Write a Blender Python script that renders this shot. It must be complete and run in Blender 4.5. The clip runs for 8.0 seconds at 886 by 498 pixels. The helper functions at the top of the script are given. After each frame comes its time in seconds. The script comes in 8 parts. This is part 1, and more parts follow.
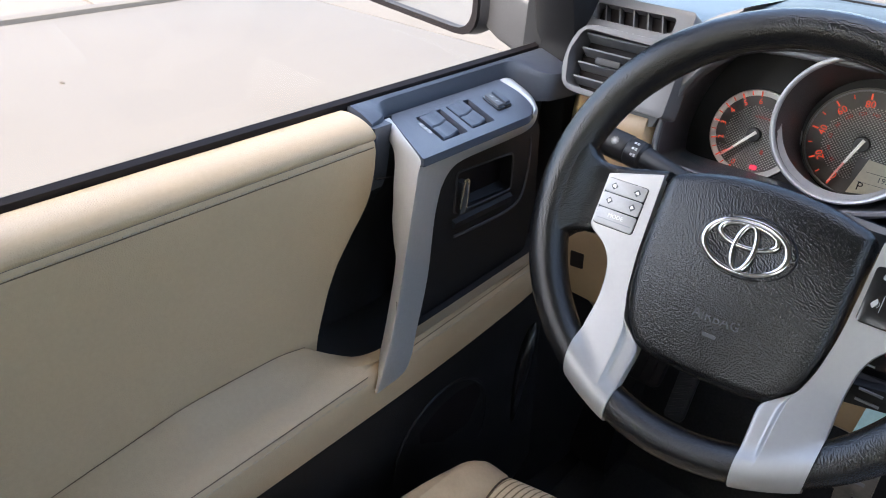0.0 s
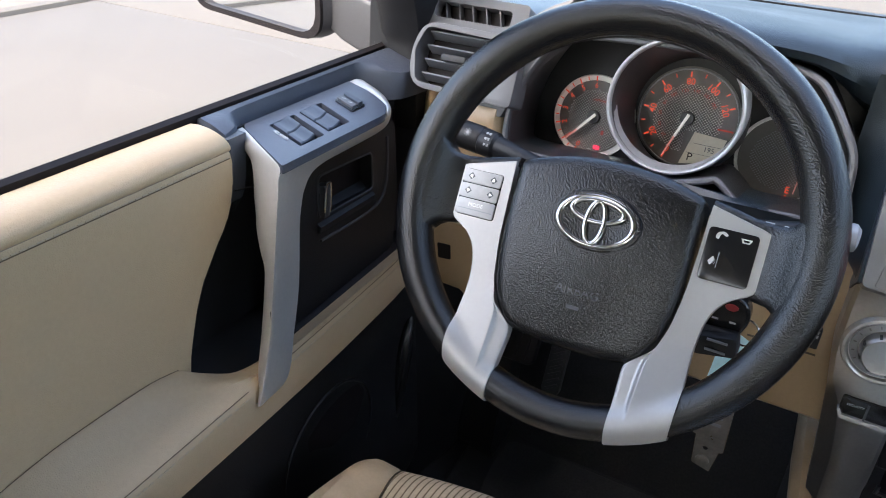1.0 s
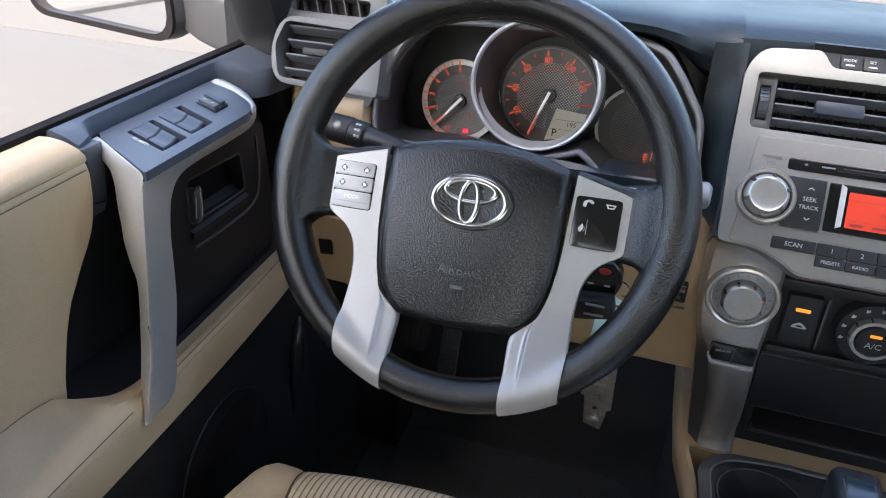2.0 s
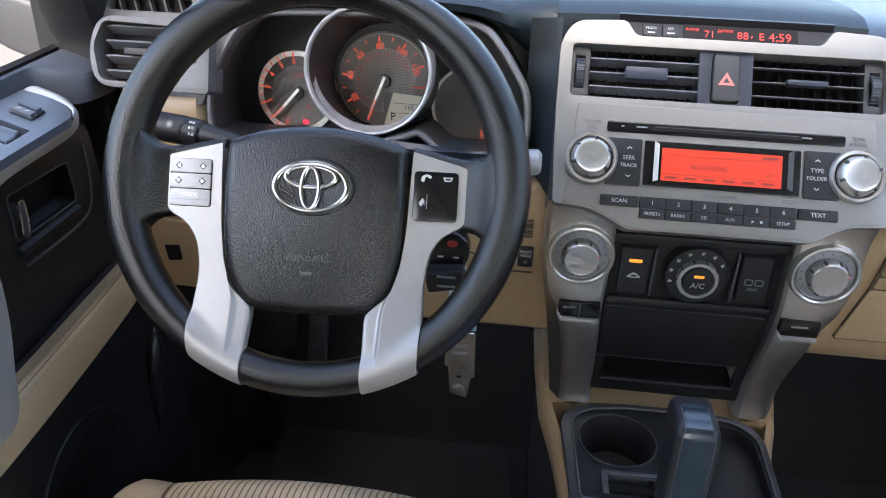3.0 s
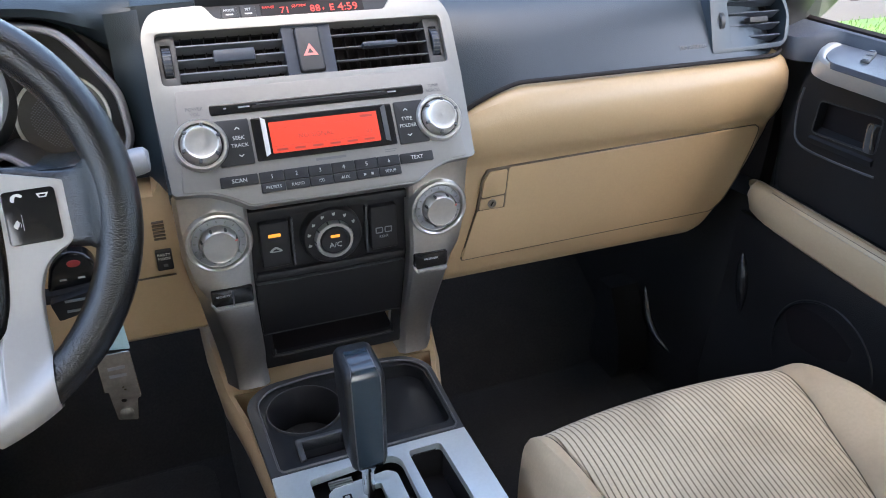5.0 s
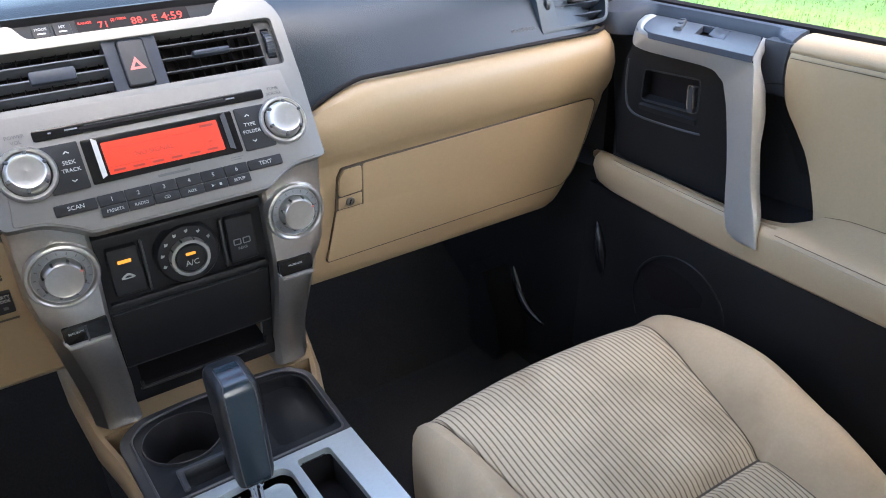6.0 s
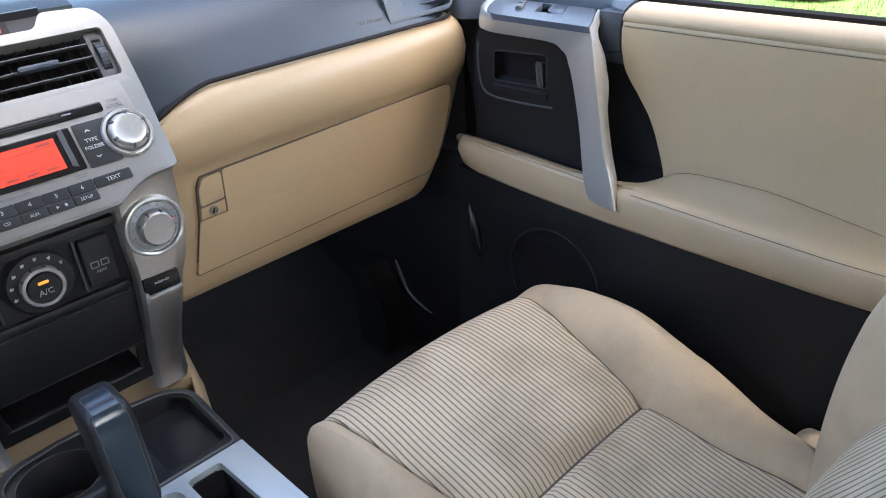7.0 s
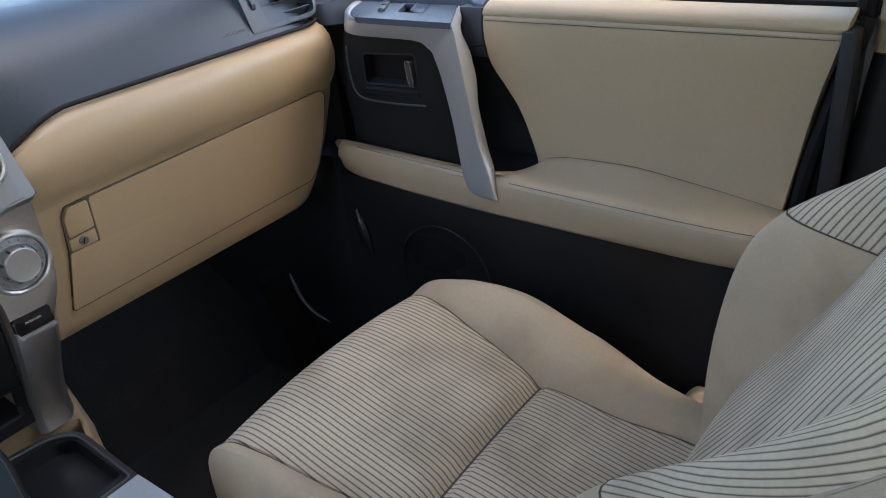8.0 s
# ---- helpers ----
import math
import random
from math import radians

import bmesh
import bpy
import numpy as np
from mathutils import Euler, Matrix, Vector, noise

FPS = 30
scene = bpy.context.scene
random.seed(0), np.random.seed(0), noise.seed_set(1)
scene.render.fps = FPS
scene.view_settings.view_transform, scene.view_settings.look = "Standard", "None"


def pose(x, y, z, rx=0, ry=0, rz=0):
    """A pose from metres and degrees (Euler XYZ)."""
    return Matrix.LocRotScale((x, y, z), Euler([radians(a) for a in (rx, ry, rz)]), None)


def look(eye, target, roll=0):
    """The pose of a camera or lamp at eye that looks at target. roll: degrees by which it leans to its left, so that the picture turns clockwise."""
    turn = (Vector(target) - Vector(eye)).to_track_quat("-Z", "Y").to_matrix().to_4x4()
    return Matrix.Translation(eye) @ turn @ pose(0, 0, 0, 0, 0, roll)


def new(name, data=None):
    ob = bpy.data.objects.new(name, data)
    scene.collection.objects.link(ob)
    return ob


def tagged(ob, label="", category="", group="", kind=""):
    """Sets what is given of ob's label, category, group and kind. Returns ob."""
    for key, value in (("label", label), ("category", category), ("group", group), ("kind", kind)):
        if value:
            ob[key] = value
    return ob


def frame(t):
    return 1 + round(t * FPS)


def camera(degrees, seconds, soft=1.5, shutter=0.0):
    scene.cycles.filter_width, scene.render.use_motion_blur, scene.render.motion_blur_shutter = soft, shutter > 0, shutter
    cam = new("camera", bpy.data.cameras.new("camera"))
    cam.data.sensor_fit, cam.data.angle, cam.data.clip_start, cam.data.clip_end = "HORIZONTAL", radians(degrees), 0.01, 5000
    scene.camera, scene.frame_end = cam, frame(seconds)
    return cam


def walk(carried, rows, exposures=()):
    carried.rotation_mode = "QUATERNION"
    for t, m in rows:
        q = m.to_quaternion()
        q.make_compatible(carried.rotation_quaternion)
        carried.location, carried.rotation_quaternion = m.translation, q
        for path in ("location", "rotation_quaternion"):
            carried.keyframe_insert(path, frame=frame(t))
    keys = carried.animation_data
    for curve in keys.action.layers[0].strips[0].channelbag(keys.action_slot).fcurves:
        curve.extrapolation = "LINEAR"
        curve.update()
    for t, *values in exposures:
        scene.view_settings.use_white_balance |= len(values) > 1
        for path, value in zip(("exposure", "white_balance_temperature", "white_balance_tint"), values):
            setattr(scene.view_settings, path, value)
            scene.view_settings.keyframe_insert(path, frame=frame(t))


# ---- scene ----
cam = camera(61.6, 8.0, soft=1.0)
PATH = [
    (0, (-0.249, 0.05, 1.426), (-1.334, 1.395, 0.42), 3.5),
    (0.5, (-0.246, 0.045, 1.427), (-1.196, 1.5, 0.436), 3.4),
    (1, (-0.243, 0.041, 1.429), (-1.04, 1.588, 0.442), 3.2),
    (1.5, (-0.241, 0.04, 1.428), (-0.898, 1.65, 0.439), 2.9),
    (3, (-0.213, 0.024, 1.422), (-0.383, 1.756, 0.435), 2.0),
    (3.5, (-0.199, 0.013, 1.418), (-0.151, 1.751, 0.43), 2.2),
    (4, (-0.193, 0.006, 1.414), (0.088, 1.726, 0.433), 2.0),
    (4.5, (-0.188, 0.001, 1.416), (0.278, 1.677, 0.429), 1.6),
    (5, (-0.177, -0.009, 1.414), (0.492, 1.604, 0.44), 1.1),
    (5.2, (-0.173, -0.012, 1.415), (0.562, 1.573, 0.442), 0.7),
    (6.5, (-0.16, -0.036, 1.392), (0.92, 1.348, 0.435), -2.8),
    (7, (-0.152, -0.048, 1.387), (1.033, 1.242, 0.422), -4.0),
    (7.5, (-0.147, -0.061, 1.38), (1.126, 1.142, 0.414), -5.1),
    (8, (-0.142, -0.071, 1.377), (1.216, 1.035, 0.412), -6.2),
]
walk(cam, [(t, look(eye, target, roll)) for t, eye, target, roll in PATH],
     [(0, 3.00), (1.5, 2.95), (3, 3.10), (4, 3.24), (5, 3.31), (7, 3.37), (7.5, 3.40), (8, 2.65)])

# ---- daylight ----
world = bpy.data.worlds.new("daylight")
scene.world = world
world.use_nodes = True
wn = world.node_tree.nodes
sky = wn.new("ShaderNodeTexSky")
sky.sky_type, sky.sun_disc = "NISHITA", False
SUN_ELEVATION, SUN_AZIMUTH = 52.0, 180.0
sky.sun_elevation, sky.sun_rotation = radians(SUN_ELEVATION), radians(SUN_AZIMUTH)
sky.air_density, sky.dust_density, sky.ozone_density = 1.0, 4.0, 1.0
wn["Background"].inputs["Strength"].default_value = 0.15
world.node_tree.links.new(sky.outputs["Color"], wn["Background"].inputs["Color"])
sun = new("sun", bpy.data.lights.new("sun", "SUN"))
sun.data.energy, sun.data.angle, sun.data.color = 0.38, radians(12), (1.0, 0.96, 0.91)
_e, _a = radians(SUN_ELEVATION), radians(SUN_AZIMUTH)
_s = Vector((math.sin(_a) * math.cos(_e), math.cos(_a) * math.cos(_e), math.sin(_e)))
sun.matrix_world = look(_s * 20, (0, 0, 0))

# ---- materials ----


def material(name, colour, rough=0.5, metal=0.0, tone=0.12, tone_scale=6.0, grain=0.0, grain_scale=900.0, grain_kind="noise",
             fine=0.05, gloss_var=0.08, emit=None, emit_strength=0.0, coat=0.0, specular=0.5, wear=0.0, stain=None, stain_scale=9.0, stain_from=0.52):
    """A surface with slow and fine variation of tone and gloss, and a relief in metres."""
    m = bpy.data.materials.new(name)
    m.use_nodes = True
    nt = m.node_tree
    n, l = nt.nodes, nt.links
    b = n["Principled BSDF"]
    co = n.new("ShaderNodeTexCoord")
    slow = n.new("ShaderNodeTexNoise")
    slow.inputs["Scale"].default_value, slow.inputs["Detail"].default_value = tone_scale, 4
    l.new(co.outputs["Object"], slow.inputs["Vector"])
    quick = n.new("ShaderNodeTexNoise")
    quick.inputs["Scale"].default_value, quick.inputs["Detail"].default_value = 260, 2
    l.new(co.outputs["Object"], quick.inputs["Vector"])

    def span(src, lo, hi):
        r = n.new("ShaderNodeMapRange")
        r.inputs["From Min"].default_value, r.inputs["From Max"].default_value = 0.25, 0.75
        r.inputs["To Min"].default_value, r.inputs["To Max"].default_value = lo, hi
        l.new(src, r.inputs["Value"])
        return r.outputs["Result"]

    def times(a, c):
        t = n.new("ShaderNodeMath")
        t.operation = "MULTIPLY"
        l.new(a, t.inputs[0])
        l.new(c, t.inputs[1])
        return t.outputs[0]

    value = times(span(slow.outputs["Fac"], 1 - tone, 1 + tone), span(quick.outputs["Fac"], 1 - fine, 1 + fine))
    base = n.new("ShaderNodeVectorMath")
    base.operation = "SCALE"
    base.inputs[0].default_value = colour
    l.new(value, base.inputs["Scale"])
    out = base.outputs["Vector"]
    if stain:
        blot = n.new("ShaderNodeTexNoise")
        blot.inputs["Scale"].default_value, blot.inputs["Detail"].default_value = stain_scale, 6
        l.new(co.outputs["Object"], blot.inputs["Vector"])
        f = n.new("ShaderNodeMapRange")
        f.inputs["From Min"].default_value, f.inputs["From Max"].default_value = stain_from, stain_from + 0.22
        f.inputs["To Min"].default_value, f.inputs["To Max"].default_value = 0.0, 0.6
        l.new(blot.outputs["Fac"], f.inputs["Value"])
        mx = n.new("ShaderNodeMix")
        mx.data_type = "RGBA"
        l.new(f.outputs["Result"], mx.inputs["Factor"])
        l.new(out, mx.inputs["A"])
        mx.inputs["B"].default_value = (*stain, 1)
        out = mx.outputs["Result"]
    l.new(out, b.inputs["Base Color"])
    l.new(span(slow.outputs["Fac"], max(rough - gloss_var, 0.02), min(rough + gloss_var, 1.0)), b.inputs["Roughness"])
    b.inputs["Metallic"].default_value = metal
    b.inputs["Specular IOR Level"].default_value = specular
    b.inputs["Coat Weight"].default_value = coat
    if grain:
        if grain_kind == "noise":
            g = n.new("ShaderNodeTexNoise")
            g.inputs["Detail"].default_value = 3
            gout = g.outputs["Fac"]
        else:
            g = n.new("ShaderNodeTexVoronoi")
            g.feature = "F1" if grain_kind == "pebble" else "DISTANCE_TO_EDGE"
            gout = g.outputs["Distance"]
        g.inputs["Scale"].default_value = grain_scale
        l.new(co.outputs["Object"], g.inputs["Vector"])
        bump = n.new("ShaderNodeBump")
        bump.inputs["Strength"].default_value, bump.inputs["Distance"].default_value = 0.6, grain
        l.new(gout, bump.inputs["Height"])
        l.new(bump.outputs["Normal"], b.inputs["Normal"])
    if emit:
        b.inputs["Emission Color"].default_value = (*emit, 1)
        b.inputs["Emission Strength"].default_value = emit_strength
    return m


M_LEATHER = material("beige_door_vinyl", (0.438, 0.331, 0.208), 0.40, tone=0.05, grain=0.0006, grain_scale=520, grain_kind="edge", fine=0.03)
M_DASH_BEIGE = material("beige_dash_plastic", (0.365, 0.258, 0.148), 0.36, gloss_var=0.05, tone=0.05, grain=0.0003, grain_scale=900, fine=0.03)
M_THREAD = material("beige_thread", (0.40, 0.33, 0.24), 0.8)
M_SEAM = material("seam_shadow_brown", (0.09, 0.07, 0.05), 0.8)
# the blue of this base stands in for sky mirrored in the pad
M_PAD = material("dark_grey_dash_pad", (0.018, 0.027, 0.038), 0.34, gloss_var=0.05, tone=0.1, grain=0.00025, grain_scale=800, grain_kind="pebble", fine=0.05)
# shaded copy of the pad material for the hood, pod wall and middle
M_PAD_SHADED = material("shaded_dash_pad", (0.010, 0.016, 0.021), 0.42, specular=0.35, tone=0.1, grain=0.0003, grain_scale=800, grain_kind="pebble", fine=0.05)
M_VENT = material("dark_grey_vent_plastic", (0.030, 0.031, 0.034), 0.4, tone=0.05, fine=0.02)
M_SLAT = material("grey_vent_slat", (0.085, 0.090, 0.100), 0.42, tone=0.05)
M_GREY = material("grey_trim_plastic", (0.088, 0.087, 0.092), 0.42, tone=0.05, fine=0.02, grain=0.00008, grain_scale=1400)
M_DOORCAP = material("blue_black_door_plastic", (0.052, 0.060, 0.078), 0.34, gloss_var=0.05, specular=0.42, tone=0.08, grain=0.0003, grain_scale=900, grain_kind="pebble")
M_BLACK = material("black_plastic", (0.013, 0.013, 0.0145), 0.45, specular=0.35, tone=0.2, grain=0.0002, grain_scale=1100)
M_BLACK_LOW = material("black_lower_trim", (0.012, 0.0115, 0.012), 0.42, specular=0.25, tone=0.25, grain=0.0004, grain_scale=700, grain_kind="pebble")
M_GLOSS = material("gloss_black", (0.008, 0.008, 0.009), 0.12, tone=0.1, gloss_var=0.04)
M_RUBBER = material("black_rubber", (0.011, 0.0085, 0.009), 0.6, specular=0.2)
M_WHEEL = material("black_grained_leather", (0.0058, 0.0058, 0.0067), 0.22, tone=0.18, grain=0.00058, grain_scale=680, grain_kind="pebble", fine=0.1, gloss_var=0.06, specular=0.55)
M_SILVER = material("silver_paint", (0.215, 0.212, 0.206), 0.38, metal=0.5, tone=0.03, fine=0.02)
M_SILVER_DOOR = material("door_silver_paint", (0.52, 0.510, 0.488), 0.35, gloss_var=0.04, metal=0.60, tone=0.05, fine=0.03)
M_SPOKE = material("spoke_silver_paint", (0.375, 0.362, 0.345), 0.42, metal=0.40, tone=0.03, fine=0.02)
M_SILVER_DULL = material("dull_silver_paint", (0.190, 0.180, 0.170), 0.42, metal=0.40, tone=0.05, fine=0.03)
M_SILVER_BLUE = material("console_silver_paint", (0.56, 0.62, 0.64), 0.34, gloss_var=0.04, metal=0.60, tone=0.04, fine=0.03)
M_RING = material("satin_dial_ring", (0.52, 0.52, 0.53), 0.34, metal=0.5, tone=0.04)
M_NEEDLE_WHITE = material("lit_white_needle", (0.80, 0.79, 0.77), 0.5, emit=(1.0, 0.97, 0.92), emit_strength=0.045)
M_CHROME = material("chrome", (0.46, 0.46, 0.47), 0.17, metal=1.0, tone=0.03, gloss_var=0.05)
M_KNOB = material("satin_knob", (0.53, 0.52, 0.505), 0.32, gloss_var=0.03, metal=0.85, tone=0.05, fine=0.04)
M_BUTTON = material("dark_grey_button", (0.05, 0.052, 0.056), 0.4, tone=0.1)
M_BTN_GREY = material("grey_button", (0.23, 0.235, 0.25), 0.4, metal=0.2, tone=0.08)
M_BTN_BLUE = material("blue_grey_button", (0.036, 0.043, 0.058), 0.36, specular=0.3, tone=0.06)
M_SILVER_BTN = material("silver_grey_button", (0.33, 0.325, 0.32), 0.42, metal=0.4, tone=0.05)
M_GAP = material("brown_panel_gap", (0.13, 0.095, 0.06), 0.8)
M_CARPET = material("black_carpet", (0.021, 0.0195, 0.0185), 0.95, tone=0.35, tone_scale=18, grain=0.003, grain_scale=1100, fine=0.3)
# the black carpet again, dusted, with the driver footwell's light in its base colour
M_LIT_DUSTY = material("dusty_lit_black_carpet", (0.036, 0.033, 0.030), 0.95, tone=0.35, tone_scale=18, grain=0.003, grain_scale=1100, fine=0.3, stain=(0.020, 0.018, 0.017), stain_scale=9.0)
M_KICK = material("smooth_black_kick_plastic", (0.012, 0.012, 0.013), 0.24, specular=0.5, tone=0.1, gloss_var=0.02)
M_WHITE = material("white_print", (0.42, 0.42, 0.41), 0.6)
M_GREYPRINT = material("grey_print", (0.10, 0.10, 0.10), 0.6)
M_EMBOSS = material("embossed_leather", (0.035, 0.036, 0.04), 0.35)
M_NEEDLE = material("pale_red_needle", (0.62, 0.32, 0.28), 0.5, emit=(1.0, 0.32, 0.26), emit_strength=0.03)
M_BOWL = material("satin_black_bowl", (0.030, 0.030, 0.032), 0.38, specular=0.5, tone=0.1, grain=0.0002, grain_scale=1200)
M_BEZEL = material("grey_bezel_plastic", (0.150, 0.149, 0.156), 0.40, tone=0.05, grain=0.0001, grain_scale=1400)
M_RED_GLOW = material("red_gauge_glow", (0.55, 0.08, 0.04), 0.5, emit=(1.0, 0.12, 0.055), emit_strength=0.095)
M_RED_DIM = material("dim_red_print", (0.30, 0.035, 0.02), 0.5, emit=(1.0, 0.1, 0.05), emit_strength=0.035)
M_WARN = material("red_warning_lamp", (0.5, 0.02, 0.06), 0.5, emit=(1.0, 0.05, 0.10), emit_strength=0.12)
M_LCD_RED = material("red_backlit_screen", (0.24, 0.02, 0.012), 0.35, tone=0.03, emit=(1.0, 0.070, 0.028), emit_strength=0.080)
M_LCD_DARK = material("dark_red_screen_print", (0.16, 0.02, 0.015), 0.5)
M_LCD_BEIGE = material("beige_screen", (0.62, 0.57, 0.45), 0.35, tone=0.03)
M_SEG = material("red_segment_glow", (0.4, 0.02, 0.01), 0.5, emit=(1.0, 0.05, 0.02), emit_strength=0.085)
M_AMBER = material("amber_lamp", (0.6, 0.25, 0.03), 0.4, emit=(1.0, 0.33, 0.04), emit_strength=0.12)
M_PALE = material("pale_screen_edge", (0.50, 0.49, 0.47), 0.4)
M_PINK = material("hazard_red", (0.62, 0.20, 0.18), 0.5)
M_DIAL = material("dark_dial_face", (0.115, 0.110, 0.104), 0.45, tone=0.1)
M_DIAL_RIM = material("pale_dial_ring", (0.60, 0.59, 0.57), 0.35, metal=0.5)
M_BODY = material("grey_body_paint", (0.10, 0.10, 0.105), 0.35, metal=0.4, tone=0.05, coat=0.5)
M_MIRROR_BODY = material("dark_grey_mirror_plastic", (0.050, 0.050, 0.054), 0.45, tone=0.06, grain=0.0002, grain_scale=700)
M_HEADLINER = material("beige_headliner", (0.44, 0.41, 0.35), 0.9, grain=0.0006, grain_scale=600)
M_PAPER = material("pale_cyan_paper", (0.42, 0.62, 0.64), 0.7, tone=0.06)
M_STEEL = material("worn_steel", (0.22, 0.205, 0.185), 0.32, metal=0.85, tone=0.2, tone_scale=40, fine=0.12)
M_CONCRETE = material("pale_concrete", (0.120, 0.105, 0.087), 0.9, tone=0.05, tone_scale=0.6, fine=0.04, stain=(0.104, 0.090, 0.073), stain_scale=1.3)
M_PAVING = material("tan_concrete", (0.17, 0.142, 0.115), 0.9, tone=0.08, tone_scale=1.2, fine=0.05)
M_SOIL = material("dry_soil", (0.075, 0.058, 0.042), 0.95, tone=0.2, tone_scale=8)
M_BARK = material("grey_brown_bark", (0.10, 0.08, 0.06), 0.95, tone=0.3, tone_scale=14, grain=0.02, grain_scale=30)
M_GRASS = material("grass_green", (0.11, 0.20, 0.035), 0.8, tone=0.3, tone_scale=3, fine=0.25)
M_LEAF = material("leaf_green", (0.06, 0.11, 0.03), 0.6, tone=0.3, tone_scale=5)
M_WEB = material("grey_belt_webbing", (0.40, 0.38, 0.35), 0.8, grain=0.0004, grain_scale=900)


def mirror_material():
    m = bpy.data.materials.new("mirror_glass")
    m.use_nodes = True
    b = m.node_tree.nodes["Principled BSDF"]
    b.inputs["Base Color"].default_value = (0.86, 0.88, 0.90, 1)
    b.inputs["Metallic"].default_value, b.inputs["Roughness"].default_value = 1.0, 0.02
    return m


def pane_material(name, tint, gloss):
    """Thin clear glass: mostly let through, a little mirrored."""
    m = bpy.data.materials.new(name)
    m.use_nodes = True
    n, l = m.node_tree.nodes, m.node_tree.links
    n.remove(n["Principled BSDF"])
    a, g, mix = n.new("ShaderNodeBsdfTransparent"), n.new("ShaderNodeBsdfGlossy"), n.new("ShaderNodeMixShader")
    a.inputs["Color"].default_value = (*tint, 1)
    g.inputs["Roughness"].default_value = 0.02
    mix.inputs["Fac"].default_value = gloss
    l.new(a.outputs[0], mix.inputs[1])
    l.new(g.outputs[0], mix.inputs[2])
    l.new(mix.outputs[0], n["Material Output"].inputs["Surface"])
    return m


def cloth_material(name, pitch, across, plain=False):
    """Woven seat cloth; ribbed cloth has a dark line every pitch metres along an axis of the object."""
    m = material(name, (0.55, 0.41, 0.26) if plain else (0.62, 0.49, 0.335), 0.9, tone=0.06, tone_scale=10, grain=0.0004, grain_scale=1500, fine=0.04 if plain else 0.08,
                 stain=(0.29, 0.205, 0.125), stain_scale=7.5, stain_from=0.46)
    if plain:
        return m
    n, l = m.node_tree.nodes, m.node_tree.links
    b = n["Principled BSDF"]
    at = n.new("ShaderNodeAttribute")
    at.attribute_name = "rib"
    f = n.new("ShaderNodeMath")
    f.operation = "FRACT"
    l.new(at.outputs["Fac"], f.inputs[0])
    ramp = n.new("ShaderNodeValToRGB")
    e = ramp.color_ramp.elements
    e[0].position, e[0].color = 0.0, (0.32, 0.29, 0.25, 1)
    e[1].position, e[1].color = 0.26, (0.95, 0.97, 0.99, 1)
    for p, c in ((0.12, (0.26, 0.23, 0.20, 1)), (0.84, (1.0, 1.0, 1.0, 1)), (1.0, (0.58, 0.55, 0.52, 1))):
        el = e.new(p)
        el.color = c
    l.new(f.outputs[0], ramp.inputs["Fac"])
    was = b.inputs["Base Color"].links[0].from_socket
    mul = n.new("ShaderNodeVectorMath")
    mul.operation = "MULTIPLY"
    l.new(was, mul.inputs[0])
    l.new(ramp.outputs["Color"], mul.inputs[1])
    l.new(mul.outputs["Vector"], b.inputs["Base Color"])
    return m


M_MIRROR = mirror_material()
M_PANE = pane_material("side_window_glass", (0.97, 0.98, 0.975), 0.02)
M_SCREEN = pane_material("windscreen_glass", (0.93, 0.95, 0.95), 0.04)
M_CLOTH = cloth_material("beige_seat_cloth", 0, "x", plain=True)
M_RIB = cloth_material("ribbed_seat_cloth", 0.0095, "x")

# ---- mesh helpers ----
IDENT = Matrix.Identity(4)
ROOT = {}


def thing(name, label, category, at=(0, 0, 0), group="", kind=""):
    ob = new(name)
    ob.empty_display_size = 0.05
    ob.location = at
    ROOT[ob.name] = Matrix.Translation(at)
    return tagged(ob, label, category, group, kind)


def finish(name, bm, mat, parent=None, label="", smooth=35):
    bmesh.ops.recalc_face_normals(bm, faces=bm.faces[:])
    me = bpy.data.meshes.new(name)
    bm.to_mesh(me)
    bm.free()
    me.materials.append(mat)
    me.polygons.foreach_set("use_smooth", [True] * len(me.polygons))
    me.set_sharp_from_angle(angle=radians(smooth))
    ob = new(name, me)
    if parent is not None:
        ob.parent = parent
        if parent.name in ROOT:
            ob.matrix_parent_inverse = ROOT[parent.name].inverted()
    if label:
        tagged(ob, label)
    return ob


def part(name, bm, mat, parent, label="", smooth=35):
    return finish(name, bm, mat, parent, label, smooth)


def lean(x, y, z, degrees):
    """A local frame at a point of a surface that leans back: x right, y up the surface, z towards the driver."""
    a = radians(degrees)
    return Matrix(((1, 0, 0, x), (0, math.sin(a), -math.cos(a), y), (0, math.cos(a), math.sin(a), z), (0, 0, 0, 1)))


def rect(x0, y0, x1, y1):
    return [(x0, y0), (x1, y0), (x1, y1), (x0, y1)]


def rounded(pts, r, seg=4):
    """A polygon with its corners rounded; r: one radius, or one for each corner."""
    out, k = [], len(pts)
    for i, p in enumerate(pts):
        rad = r[i] if isinstance(r, (list, tuple)) else r
        p, a, c = Vector(p), Vector(pts[i - 1]), Vector(pts[(i + 1) % k])
        u, v = a - p, c - p
        if rad <= 0:
            out.append(tuple(p))
            continue
        d = min(rad, 0.48 * u.length, 0.48 * v.length)
        s, e = p + u.normalized() * d, p + v.normalized() * d
        for j in range(seg + 1):
            t = j / seg
            out.append(tuple((1 - t) ** 2 * s + 2 * t * (1 - t) * p + t * t * e))
    return out


def circle(cx, cy, r, seg=32, ry=None):
    return [(cx + r * math.cos(2 * math.pi * i / seg), cy + (ry or r) * math.sin(2 * math.pi * i / seg)) for i in range(seg)]


